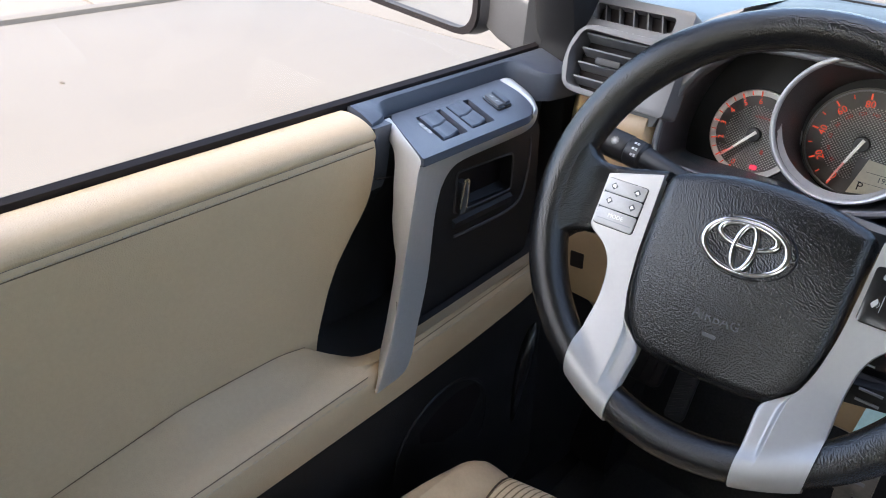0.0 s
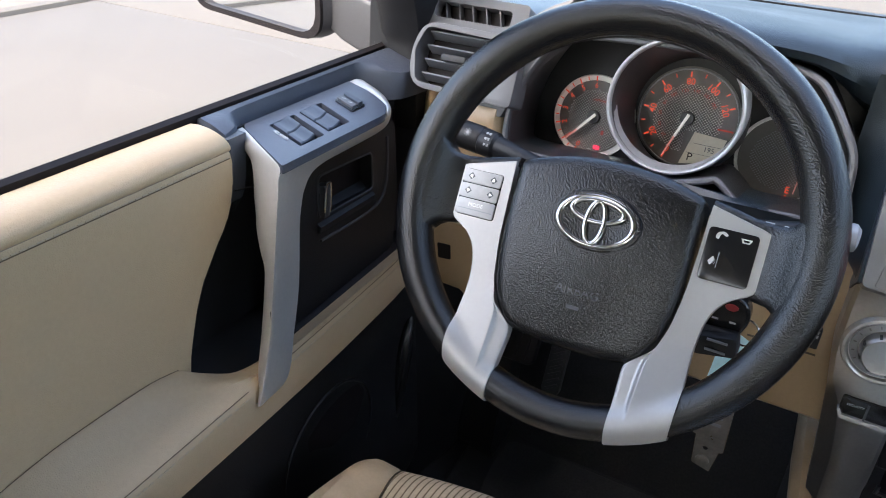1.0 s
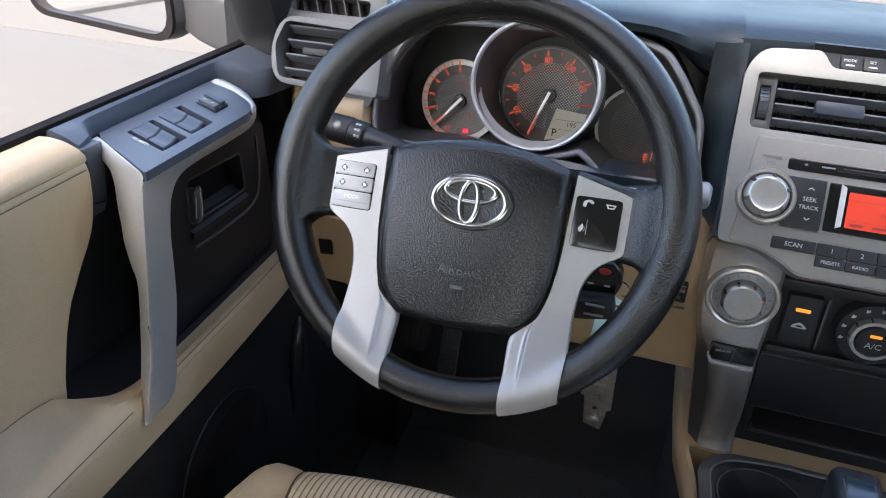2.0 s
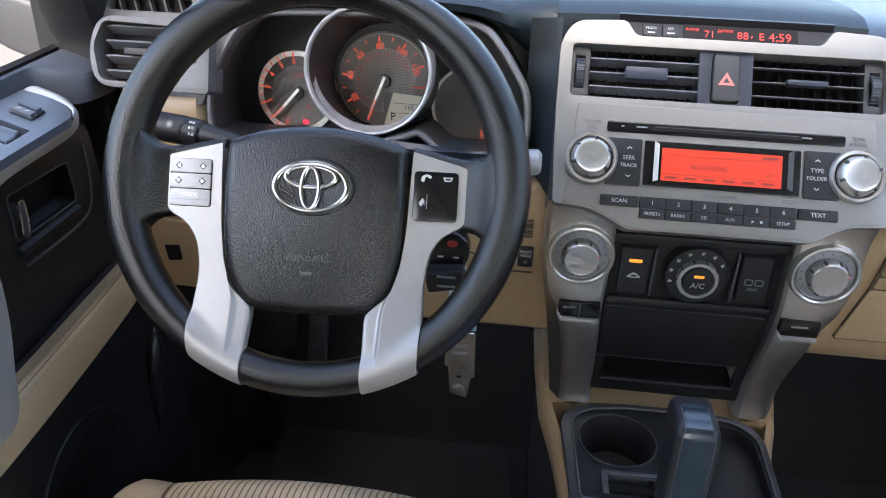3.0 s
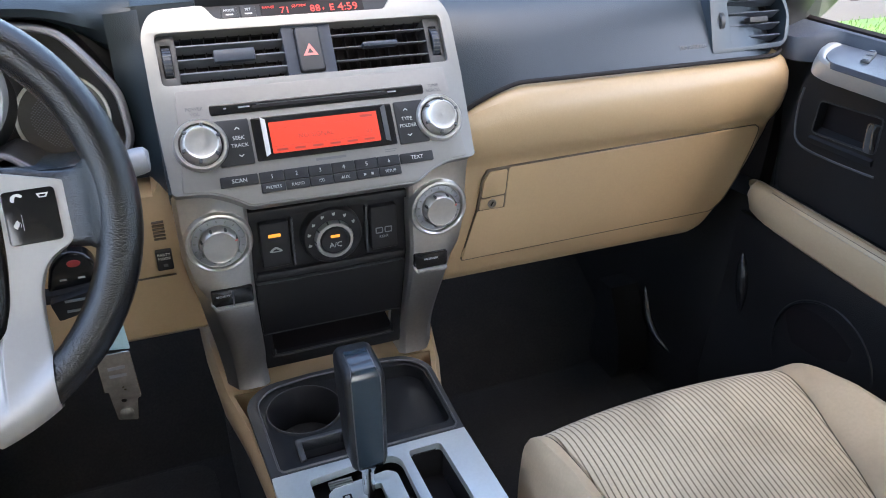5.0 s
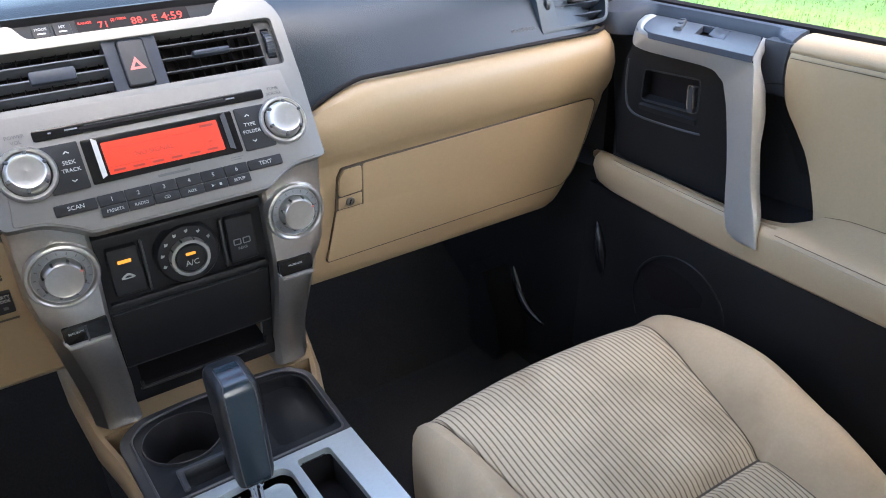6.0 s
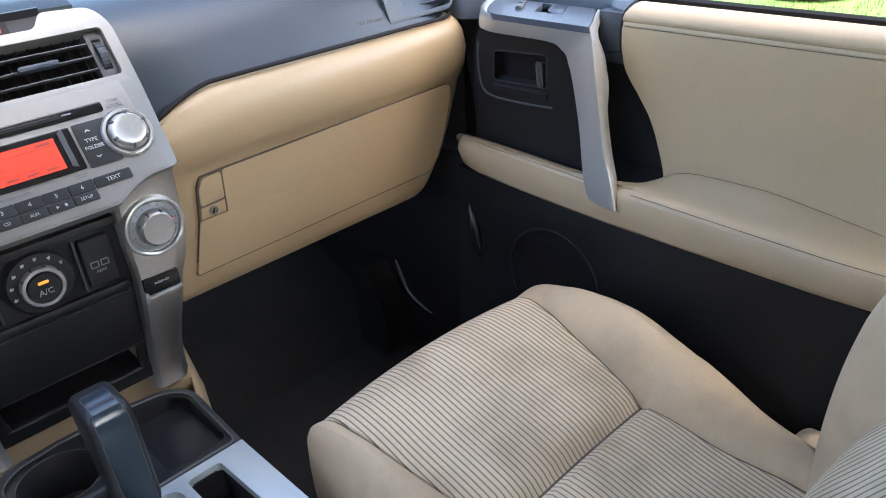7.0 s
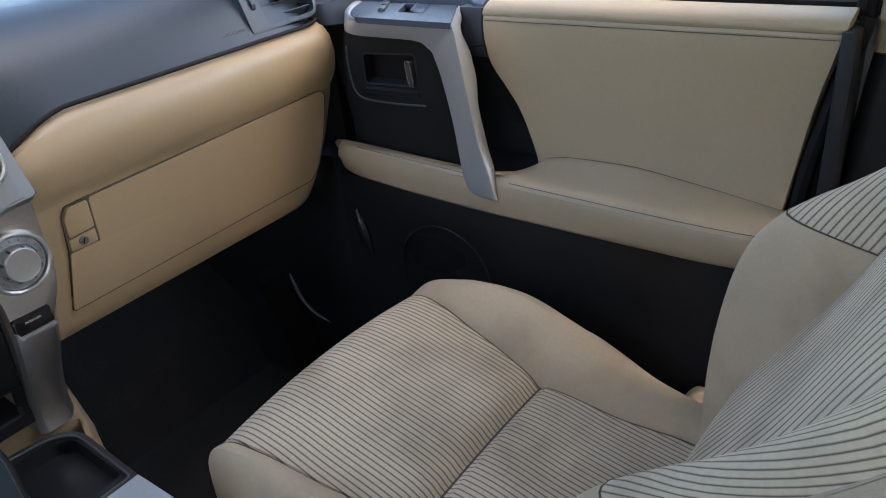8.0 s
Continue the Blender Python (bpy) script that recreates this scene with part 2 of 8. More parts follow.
def prism(poly, z0, z1, m=IDENT, bevel=0.0, seg=2, holes=()):
    """A flat outline with holes, given thickness from z0 to z1 and soft edges."""
    from mathutils.geometry import tessellate_polygon
    bm = bmesh.new()
    loops = [list(poly), *[list(h) for h in holes]]
    flat = [Vector((x, y, 0)) for lp in loops for x, y in lp]
    low = [bm.verts.new((v.x, v.y, z0)) for v in flat]
    top = [bm.verts.new((v.x, v.y, z1)) for v in flat]
    if holes:
        tris = tessellate_polygon([[Vector((x, y, 0)) for x, y in lp] for lp in loops])
        for t in tris:
            try:
                bm.faces.new([low[i] for i in t])
                bm.faces.new([top[i] for i in t])
            except ValueError:
                pass
    else:
        bm.faces.new(low)
        bm.faces.new(top)
    rims, s = [], 0
    for lp in loops:
        k = len(lp)
        for i in range(k):
            a, c = s + i, s + (i + 1) % k
            bm.faces.new((low[a], low[c], top[c], top[a]))
            rims.append((top[a], top[c]))
        s += k
    bmesh.ops.recalc_face_normals(bm, faces=bm.faces[:])
    if bevel:
        edges = [e for e in (bm.edges.get(p) for p in rims) if e]
        bmesh.ops.bevel(bm, geom=edges, offset=bevel, segments=seg, affect="EDGES", profile=0.6, clamp_overlap=True)
    bm.transform(m)
    return bm


def box(x0, y0, z0, x1, y1, z1, m=IDENT, bevel=0.0, seg=2):
    bm = bmesh.new()
    bmesh.ops.create_cube(bm, size=1)
    bm.transform(Matrix.Translation(((x0 + x1) / 2, (y0 + y1) / 2, (z0 + z1) / 2)) @ Matrix.Diagonal((abs(x1 - x0), abs(y1 - y0), abs(z1 - z0), 1)))
    if bevel:
        bmesh.ops.bevel(bm, geom=bm.edges[:], offset=bevel, segments=seg, affect="EDGES", profile=0.6, clamp_overlap=True)
    bm.transform(m)
    return bm


def loft(rings, cap=True, around=False, closed=True):
    """Skin over rings of equal count; closed: each ring is a loop; around: the last ring joins the first."""
    bm = bmesh.new()
    rows = [[bm.verts.new(p) for p in r] for r in rings]
    k = len(rows[0])
    for i in range(len(rows) - (0 if around else 1)):
        a, c = rows[i], rows[(i + 1) % len(rows)]
        for j in range(k if closed else k - 1):
            q = (j + 1) % k
            bm.faces.new((a[j], a[q], c[q], c[j]))
    if cap and not around and closed:
        bm.faces.new(rows[0])
        bm.faces.new(rows[-1][::-1])
    return bm


def tube(path, r, seg=8, around=False):
    """A round bar along points; r: one radius or one for each point."""
    pts = [Vector(p) for p in path]
    k = len(pts)
    side, rings = None, []
    for i, p in enumerate(pts):
        a = pts[i - 1] if i or around else p
        c = pts[(i + 1) % k] if i < k - 1 or around else p
        t = (c - a).normalized()
        if side is None:
            side = t.cross(Vector((0, 0, 1)) if abs(t.z) < 0.9 else Vector((1, 0, 0))).normalized()
        side = (side - t * side.dot(t)).normalized()
        up = t.cross(side)
        rad = r[i] if isinstance(r, (list, tuple)) else r
        rings.append([p + rad * (math.cos(2 * math.pi * j / seg) * side + math.sin(2 * math.pi * j / seg) * up) for j in range(seg)])
    return loft(rings, cap=not around, around=around)


def lathe(profile, seg=36, m=IDENT):
    """A turned body from (radius, height) pairs, about the local z."""
    rings = [[(max(r, 1e-5) * math.cos(2 * math.pi * j / seg), max(r, 1e-5) * math.sin(2 * math.pi * j / seg), z) for j in range(seg)] for r, z in profile]
    bm = loft(rings, cap=False)
    bm.transform(m)
    return bm


def sheet(fn, us, vs):
    """An open surface from fn(u, v)."""
    bm = bmesh.new()
    g = [[bm.verts.new(fn(u, v)) for v in vs] for u in us]
    for i in range(len(us) - 1):
        for j in range(len(vs) - 1):
            bm.faces.new((g[i][j], g[i + 1][j], g[i + 1][j + 1], g[i][j + 1]))
    return bm


def thicken(ob, t, offset=-1.0):
    s = ob.modifiers.new("thickness", "SOLIDIFY")
    s.thickness, s.offset = t, offset
    return ob


def merge(*bms):
    out = bmesh.new()
    for b in bms:
        me = bpy.data.meshes.new("tmp")
        b.to_mesh(me)
        b.free()
        out.from_mesh(me)
        bpy.data.meshes.remove(me)
    return out


def span(a, b, k):
    return [a + (b - a) * i / (k - 1) for i in range(k)]


def curve(knots, t):
    """A soft line through (t, value) knots."""
    if t <= knots[0][0]:
        return knots[0][1]
    if t >= knots[-1][0]:
        return knots[-1][1]
    n = len(knots)
    rise = [(knots[i + 1][1] - knots[i][1]) / (knots[i + 1][0] - knots[i][0]) for i in range(n - 1)]

    def slope(i):
        if i == 0:
            return rise[0]
        if i == n - 1:
            return rise[-1]
        a, b = rise[i - 1], rise[i]
        return 0.0 if a * b <= 0 else 2 * a * b / (a + b)

    i = next(k for k in range(n - 1) if t <= knots[k + 1][0])
    (a, p), (b, q) = knots[i], knots[i + 1]
    w = b - a
    f = (t - a) / w
    return (1 + 2 * f) * (1 - f) ** 2 * p + f * (1 - f) ** 2 * w * slope(i) + f * f * (3 - 2 * f) * q - f * f * (1 - f) * w * slope(i + 1)


def smoothline(pts, k=4):
    """Points along a soft curve through the given ones."""
    pts = [Vector(p) for p in pts]
    out = []
    for i in range(len(pts) - 1):
        p0, p1, p2, p3 = pts[max(i - 1, 0)], pts[i], pts[i + 1], pts[min(i + 2, len(pts) - 1)]
        for j in range(k):
            t = j / k
            out.append(0.5 * ((2 * p1) + (p2 - p0) * t + (2 * p0 - 5 * p1 + 4 * p2 - p3) * t * t + (3 * p1 - p0 - 3 * p2 + p3) * t ** 3))
    out.append(pts[-1])
    return out


def inset(outline, d):
    """A closed outline drawn in by d along its normals."""
    out, n = [], len(outline)
    for i in range(n):
        t = Vector(outline[(i + 1) % n]) - Vector(outline[i - 1])
        t.normalize()
        out.append((outline[i][0] + d * t.y, outline[i][1] - d * t.x))
    return out


def lettering(name, words, size, m, mat, parent, deep=0.00025, align="CENTER", label="", stretch=1.0):
    cu = bpy.data.curves.new("words", "FONT")
    cu.body, cu.size, cu.extrude, cu.resolution_u = words, size, deep, 2
    cu.align_x, cu.align_y = align, "CENTER"
    ob = bpy.data.objects.new("words", cu)
    me = bpy.data.meshes.new_from_object(ob)
    bpy.data.objects.remove(ob)
    bm = bmesh.new()
    bm.from_mesh(me)
    bpy.data.meshes.remove(me)
    bm.transform(m @ Matrix.Diagonal((stretch, 1, 1, 1)))
    return finish(name, bm, mat, parent, label, smooth=30)


def at(m, x, y, z=0.0, turn=0.0):
    return m @ Matrix.Translation((x, y, z)) @ Matrix.Rotation(radians(turn), 4, "Z")


def stitches(path, length=0.0045, gap=0.0022, r=0.0006):
    """A row of short raised thread stitches along points."""
    pts = [Vector(p) for p in path]
    bms, carry = [], 0.0
    bm = bmesh.new()
    for a, b in zip(pts, pts[1:]):
        d = (b - a).length
        if d < 1e-6:
            continue
        t = (b - a) / d
        s = t.cross(Vector((0.3, 0.2, 1))).normalized() * r
        u = t.cross(s).normalized() * r
        pos = carry
        while pos + length < d:
            p, q = a + t * pos, a + t * (pos + length)
            lo = [bm.verts.new(p + o) for o in (s, u, -s, -u)]
            hi = [bm.verts.new(q + o) for o in (s, u, -s, -u)]
            for j in range(4):
                bm.faces.new((lo[j], lo[(j + 1) % 4], hi[(j + 1) % 4], hi[j]))
            bm.faces.new(lo)
            bm.faces.new(hi[::-1])
            pos += length + gap
        carry = max(pos - d, 0.0)
    return bm


# ---- outside ----
# one sheet of ground; the lot, the kerb and the lawn lie on it


def outside():
    g = finish("ground", sheet(lambda u, v: (u, v, -0.02), [-2500, -60, -20, 20, 60, 2500], [-2500, -60, -20, 20, 60, 2500]), M_SOIL)
    tagged(g, "bare dry earth reaching to the horizon", "ground", kind="structure")
    slab = bmesh.new()
    root = thing("parking_lot", "pale sunlit concrete parking lot with saw-cut joints", "concrete lot", (0, 0, 0), kind="structure")
    for i, (x0, x1) in enumerate(((-5.95, -2.2), (-2.19, 2.4))):
        for j in range(8):
            y0 = -14 + j * 4.6
            part("slab", box(x0, y0, -0.15, x1 - 0.006, y0 + 4.59, 0.0, bevel=0.004), M_CONCRETE, root)
    slab.free()
    d = part("slab", box(2.4, 5.0, -0.15, 40, 9.5, 0.005, bevel=0.01), M_CONCRETE, root)
    kerb = thing("pavement", "tan concrete pavement slabs behind a low kerb", "pavement", (-6, 0, 0), kind="structure")
    part("kerb", box(-6.09, -14, -0.15, -5.955, 22, 0.035, bevel=0.012), M_CONCRETE, kerb)
    for j in range(18):
        y0 = -13.86 + j * 2.0 - 0.1 + 0.8
        part("slab", box(-7.7, y0, -0.1, -6.1, y0 + 1.97, 0.03, bevel=0.008), M_PAVING, kerb)
    rng = random.Random(5)
    pebble = thing("pebble", "small dark stone lying on the pale concrete", "stone", (-4.52, 1.815, 0))
    part("stone", lathe([(0.0, 0.0), (0.03, 0.002), (0.025, 0.012), (0.0, 0.016)], 9, Matrix.Translation((-4.52, 1.815, 0)) @ Matrix.Diagonal((0.8, 0.4, 0.6, 1))), M_SOIL, pebble)
    # lawn: one sheet with short blades
    lawn = finish("lawn", sheet(lambda u, v: (u, v, 0.01 + 0.03 * noise.noise((u * 0.7, v * 0.7, 0))), span(2.4, 40, 60), span(-20, 4.98, 44)), M_GRASS)
    tagged(lawn, "bright green mown lawn beside the lot", "lawn", kind="structure")
    bm = bmesh.new()
    for _ in range(9000):
        x, y = rng.uniform(4.6, 10.5), rng.uniform(0.2, 4.95)
        h, a = rng.uniform(0.03, 0.07), rng.uniform(0, 6.28)
        dx, dy = 0.006 * math.cos(a), 0.006 * math.sin(a)
        ox, oy = rng.uniform(-0.02, 0.02), rng.uniform(-0.02, 0.02)
        bm.faces.new([bm.verts.new(p) for p in ((x - dx, y - dy, 0.0), (x + dx, y + dy, 0.0), (x + ox, y + oy, h))])
    tagged(finish("grass", bm, M_GRASS), "short green grass blades of the lawn", "grass", kind="stuff")
    # the tree whose foot shows over the window sill
    tree = thing("tree", "broad tree with grey-brown bark on the lawn", "tree", (6.75, 2.6, 0))
    base = Vector((6.75, 2.6, 0))
    trunk = [base + Vector((0.10 * math.sin(z), 0.06 * z, z)) for z in (0, 0.15, 0.5, 1.2, 2.0, 3.0)]
    part("trunk", tube(trunk, [0.40, 0.28, 0.23, 0.21, 0.19, 0.14], 14), M_BARK, tree)
    tips = []
    for k in range(7):
        a = k * 0.9 + 0.2
        tip = trunk[-1] + Vector((1.5 * math.cos(a), 1.5 * math.sin(a), 0.9 + 0.25 * (k % 3)))
        mid = trunk[-2].lerp(tip, 0.5) + Vector((0, 0, 0.3))
        part("limb", tube([trunk[-2], mid, tip], [0.10, 0.06, 0.02], 7), M_BARK, tree)
        tips += [tip, mid.lerp(tip, 0.6)]
    bm = bmesh.new()
    for _ in range(5200):
        c = rng.choice(tips) + Vector((rng.gauss(0, 0.55), rng.gauss(0, 0.55), rng.gauss(0.1, 0.38)))
        u = Vector((rng.gauss(0, 1), rng.gauss(0, 1), rng.gauss(0, 0.6))).normalized() * 0.07
        w = u.cross(Vector((rng.gauss(0, 1), rng.gauss(0, 1), 1))).normalized() * 0.03
        bm.faces.new([bm.verts.new(p) for p in (c - u, c + w, c + u, c - w)])
    part("crown", bm, M_LEAF, tree, "loose crown of small green leaves")


outside()

# ---- cabin shell ----
HALF = 0.80      # outer half width of the body
BELT = 1.182     # height of the window sill


def shell():
    floor_ob = thing("floor", "black carpeted car floor with shallow footwells", "car floor", (0, 0, 0.42), kind="structure")

    def ground_line(x, y):
        # the carpet rises to the toe board ahead
        z = 0.45 + 0.10 * max(0.0, (abs(x) - 0.55) / 0.15) * 0.2
        if y > 1.02:
            z += (y - 1.02) * 0.85
        return z + 0.004 * noise.noise((x * 9, y * 9, 1.3))

    carpet = part("carpet", sheet(lambda u, v: (u, v, ground_line(u, v)), span(-0.70, 0.70, 40), span(-1.6, 1.55, 60)), M_CARPET, floor_ob)
    thicken(carpet, 0.02)
    for s, nm in ((-1, "left"), (1, "right")):
        x = s * 0.385
        # driver's mat takes the lightened carpet, so the brighter footwell is painted in
        mat = part("floor_mat", prism(rounded(rect(x - 0.21, 0.50, x + 0.21, 1.0), 0.05), 0.0, 0.012, Matrix.Translation((0, 0, 0.462)), 0.004), M_LIT_DUSTY if s < 0 else M_CARPET, floor_ob, "dusty black carpet floor mat, lightened for the daylight on it" if s < 0 else "black carpet floor mat")
    wall_f = finish("wall_front", box(-0.72, 1.45, 0.40, 0.72, 1.47, 1.20), M_BLACK_LOW)
    tagged(wall_f, "black insulated bulkhead ahead of the footwells", "bulkhead", kind="structure")
    wall_b = finish("wall_rear", box(-HALF, -1.75, 0.40, HALF, -1.72, 1.20, bevel=0.004), M_HEADLINER)
    tagged(wall_b, "plain beige trim closing the rear of the cabin", "wall", kind="structure")
    # roof lining
    roof = finish("ceiling", sheet(lambda u, v: (u, v, 1.745 - 0.05 * (u / 0.66) ** 4 - 0.05 * max(0, v - 0.1) ** 2), span(-0.66, 0.66, 15), span(-1.74, 0.52, 14)), M_HEADLINER)
    thicken(roof, 0.03, 1.0)
    tagged(roof, "pale beige cloth roof lining", "ceiling", kind="structure")
    for s, side in ((-1, "driver"), (1, "passenger")):
        pil = thing("trim", "dark grey windscreen pillar trim" if s < 0 else "dark grey windscreen pillar trim beside the vent", "pillar", (s * 0.73, 0.9, 1.17), kind="structure")
        pts = [(s * 0.735, 0.905, 1.10), (s * 0.735, 0.895, 1.19), (s * 0.725, 0.875, 1.25), (s * 0.69, 0.72, 1.47), (s * 0.645, 0.48, 1.70)]
        rings = []
        for i, p in enumerate(smoothline(pts, 4)):
            w = 0.062 - 0.012 * i / 16
            rings.append([Vector(p) + Vector((dx * 0.035, dy * w, dy * 0.02)) for dx, dy in rounded(rect(-1, -1, 1, 1), 0.5, 3)])
        part("pillar_cover", loft(rings), M_BLACK, pil)
        # centre pillar: black below, beige above
        bp = thing("trim", "centre pillar with black lower cover and beige upper cover", "pillar", (s * 0.76, -0.02, 0.5), kind="structure")
        low = [(0.705, 0.085, 0.46), (0.725, 0.075, 0.70), (0.738, 0.060, 0.95), (0.745, 0.045, 1.135)]
        up = [(0.742, 0.047, 1.138), (0.725, 0.035, 1.30), (0.66, -0.01, 1.70)]
        for nm, pts, mat in (("lower_cover", low, M_BLACK), ("upper_cover", up, M_LEATHER)):
            rings = []
            for p in smoothline(pts, 4):
                cx = Vector((s * (p.x + 0.025), p.y - 0.10, p.z))
                rings.append([cx + Vector((s * a, b, 0)) for a, b in rounded(rect(-0.025, -0.10, 0.03, 0.10), [0.02, 0.02, 0.004, 0.02], 3)])
            part(nm, loft(rings), mat, bp)
        # rear side wall under and over its window
        w = thing("wall_left" if s < 0 else "wall_right", "plain beige rear side trim under the rear window", "wall", (s * 0.78, -0.9, 0.4), kind="structure")
        part("lower_trim", box(s * 0.75, -1.74, 0.40, s * HALF, -0.20, 1.16, bevel=0.006), M_HEADLINER, w)
        # out of view; made wide outward to keep sun off the door tops
        part("roof_rail", loft([[Vector((s * (0.645 + dx), y, 1.705 + dz)) for dx, dz in rounded(rect(-0.03, -0.035, 0.12, 0.04), 0.02, 3)] for y in (-1.74, -0.8, 0.0, 0.5)]), M_HEADLINER, w)
        part("rear_pillar", loft([[Vector((s * (x + dx), -1.62 + dy, z)) for dx, dy in rect(-0.02, -0.12, 0.03, 0.12)] for x, z in ((0.765, 1.15), (0.66, 1.70))]), M_HEADLINER, w)
        rw = thing("window_3" if s < 0 else "window_4", "clear rear side window", "window", (s * 0.76, -0.8, 1.16), kind="structure")
        pane = part("pane", loft([[(s * 0.765, y, 1.16), (s * 0.665, y, 1.69), (s * 0.669, y, 1.69), (s * 0.769, y, 1.16)] for y in (-1.5, -0.2)]), M_PANE, rw)
        pane.visible_shadow = False
    rg = thing("window_5", "clear rear window", "window", (0, -1.73, 1.2), kind="structure")
    p = part("pane", box(-0.66, -1.745, 1.19, 0.66, -1.741, 1.70), M_PANE, rg)
    p.visible_shadow = False
    # windscreen
    ws = thing("window_6", "clear raked windscreen over the dashboard", "windscreen", (0, 1.36, 1.19), kind="structure")
    pane = part("pane", sheet(lambda u, v: (u * (0.74 - 0.11 * v), 1.40 - 0.87 * v - 0.10 * u * u * (1 - 0.4 * v), 1.185 + 0.535 * v), span(-1, 1, 13), span(0, 1, 7)), M_SCREEN, ws)
    pane.visible_shadow = False
    part("lower_band", sheet(lambda u, v: (u * 0.74, 1.392 - 0.035 * v - 0.10 * u * u, 1.19 + 0.022 * v), span(-1, 1, 13), [0, 1]), M_GLOSS, ws, "black ceramic edge band of the windscreen")
    # bonnet seen over the dash
    hood_ob = thing("bonnet", "grey painted car bonnet ahead of the windscreen", "bonnet", (0, 1.6, 1.0))
    thicken(part("panel", sheet(lambda u, v: (u * 0.78, 1.47 + 1.0 * v, 1.14 - 0.10 * v * v - 0.06 * u * u), span(-1, 1, 11), span(0, 1, 8)), M_BODY, hood_ob), 0.01)


shell()

# ---- doors ----


def front_edge(z):
    """The front outline of the door's beige panel."""
    return curve([(0.95, 0.432), (0.968, 0.436), (1.0, 0.448), (1.02, 0.4565), (1.042, 0.4675), (1.055, 0.4765), (1.07, 0.487), (1.082, 0.496), (1.095, 0.504), (1.105, 0.508), (1.125, 0.5115), (1.145, 0.511), (1.165, 0.508), (1.18, 0.503)], z)


def rear_edge(z):
    return curve([(0.95, 0.103), (1.08, 0.084), (1.165, 0.065), (1.2, 0.060)], z)


def arm_top(y):
    """The inner line at which the armrest meets the upper panel."""
    return curve([(0.06, 0.945), (0.10, 0.953), (0.16, 0.962), (0.22, 0.970), (0.30, 0.978), (0.38, 0.976), (0.43, 0.966)], y)


def car_door(s, name, label, driver):
    d = thing(name, label, "car door", (s * 0.75, 0.45, 0.45), kind="structure")

    def P(x, y, z):
        return Vector((s * x, y, z))

    fore, deeper, foot = (0.0, 0.0, 0.0) if driver else (0.014, 0.005, 0.010)   # the passenger grip sits a little further forward and reaches lower
    # upper panel: a softly dished skin with its edges turned outward
    prof = [(0.712, 0.945), (0.712, 0.96), (0.713, 0.972), (0.714, 0.985), (0.715, 1.0), (0.716, 1.015), (0.716, 1.03), (0.716, 1.042), (0.7155, 1.055), (0.715, 1.07), (0.714, 1.083), (0.713, 1.096), (0.712, 1.108), (0.7095, 1.13), (0.7065, 1.152), (0.7066, 1.1605), (0.7074, 1.1630)]
    us = [-0.02, 0.0] + span(0.004, 0.996, 30) + [1.0, 1.02]

    def panel(u, k):
        x, z = prof[k]
        a, b = rear_edge(z), front_edge(z)
        c = min(max(u, 0.0), 1.0)
        y = a + (b - a) * c
        turn = 0.03 if u < 0 or u > 1 else (0.004 if c in (0.0, 1.0) else 0.0)
        return P(x + turn, y, z)

    part("upper_panel", sheet(panel, us, range(len(prof))), M_LEATHER, d, "stitched beige vinyl upper panel")
    roll = [(0.7074, 1.1634), (0.7058, 1.1655), (0.7053, 1.1682), (0.7060, 1.1715), (0.7085, 1.1752), (0.7125, 1.1784), (0.718, 1.1808), (0.726, 1.1824), (0.738, 1.1832), (0.748, 1.182), (0.752, 1.174)]

    def top_roll(u, k):
        x, z = roll[k]
        a, b = rear_edge(z), front_edge(z)
        c = min(max(u, 0.0), 1.0)
        return P(x + (0.012 if u < 0 or u > 1 else 0), a + (b - a) * c, z - (0.01 if u < 0 or u > 1 else 0))

    part("top_roll", sheet(top_roll, us, range(len(roll))), M_LEATHER, d, "padded beige vinyl top roll")
    line = [P(0.7055, y, 1.1585) for y in span(rear_edge(1.16) + 0.004, front_edge(1.16) - 0.004, 14)]
    part("stitching", stitches(line), M_THREAD, d, "beige thread seam")
    part("roll_seam", tube([p + Vector((0, 0, -0.0014)) for p in line], 0.0005, 5), M_GAP, d, "dark seam under the top roll")
    # armrest and the beige rail that runs on to the dash
    ys = span(0.085, 0.400, 18) + span(0.406, 0.496, 19) + span(0.50, 0.74, 10) + [0.757, 0.772, 0.785, 0.792]
    rings = []
    for y in ys:
        deep = curve([(0.395, 0.716), (0.41, 0.714), (0.425, 0.706), (0.44, 0.692), (0.455, 0.678), (0.475, 0.670), (0.5, 0.668), (0.74, 0.664), (0.772, 0.665), (0.785, 0.669), (0.792, 0.676)], y)
        zt = arm_top(y) if y < 0.42 else curve([(0.42, 0.968), (0.43, 0.962), (0.445, 0.957), (0.46, 0.954), (0.48, 0.950), (0.52, 0.946), (0.74, 0.951), (0.772, 0.951), (0.785, 0.946), (0.792, 0.937)], y)
        edge = curve([(0.085, 0.655), (0.2, 0.647), (0.45, 0.648), (0.70, 0.652), (0.772, 0.658), (0.785, 0.664), (0.792, 0.672)], y)
        low = curve([(0.085, 0.893), (0.45, 0.893), (0.74, 0.903), (0.772, 0.909), (0.785, 0.920), (0.792, 0.936)], y)
        top = curve([(0.085, 0.940), (0.45, 0.948), (0.735, 0.956), (0.772, 0.955), (0.785, 0.947), (0.792, 0.936)], y)
        dip = 0.006 if y < 0.42 else 0.0
        mid = (deep + edge) / 2
        ring = [(deep, zt), (mid + 0.012, (zt + top) / 2 + 0.006), (mid - 0.006, top + 0.011 - dip * 0.3), (edge + 0.010, top + 0.006), (edge + 0.003, top + 0.001),
                (edge, top - 0.006), (edge - 0.0015, (top + low) / 2), (edge + 0.002, low + 0.006), (edge + 0.008, low), (deep, low)]
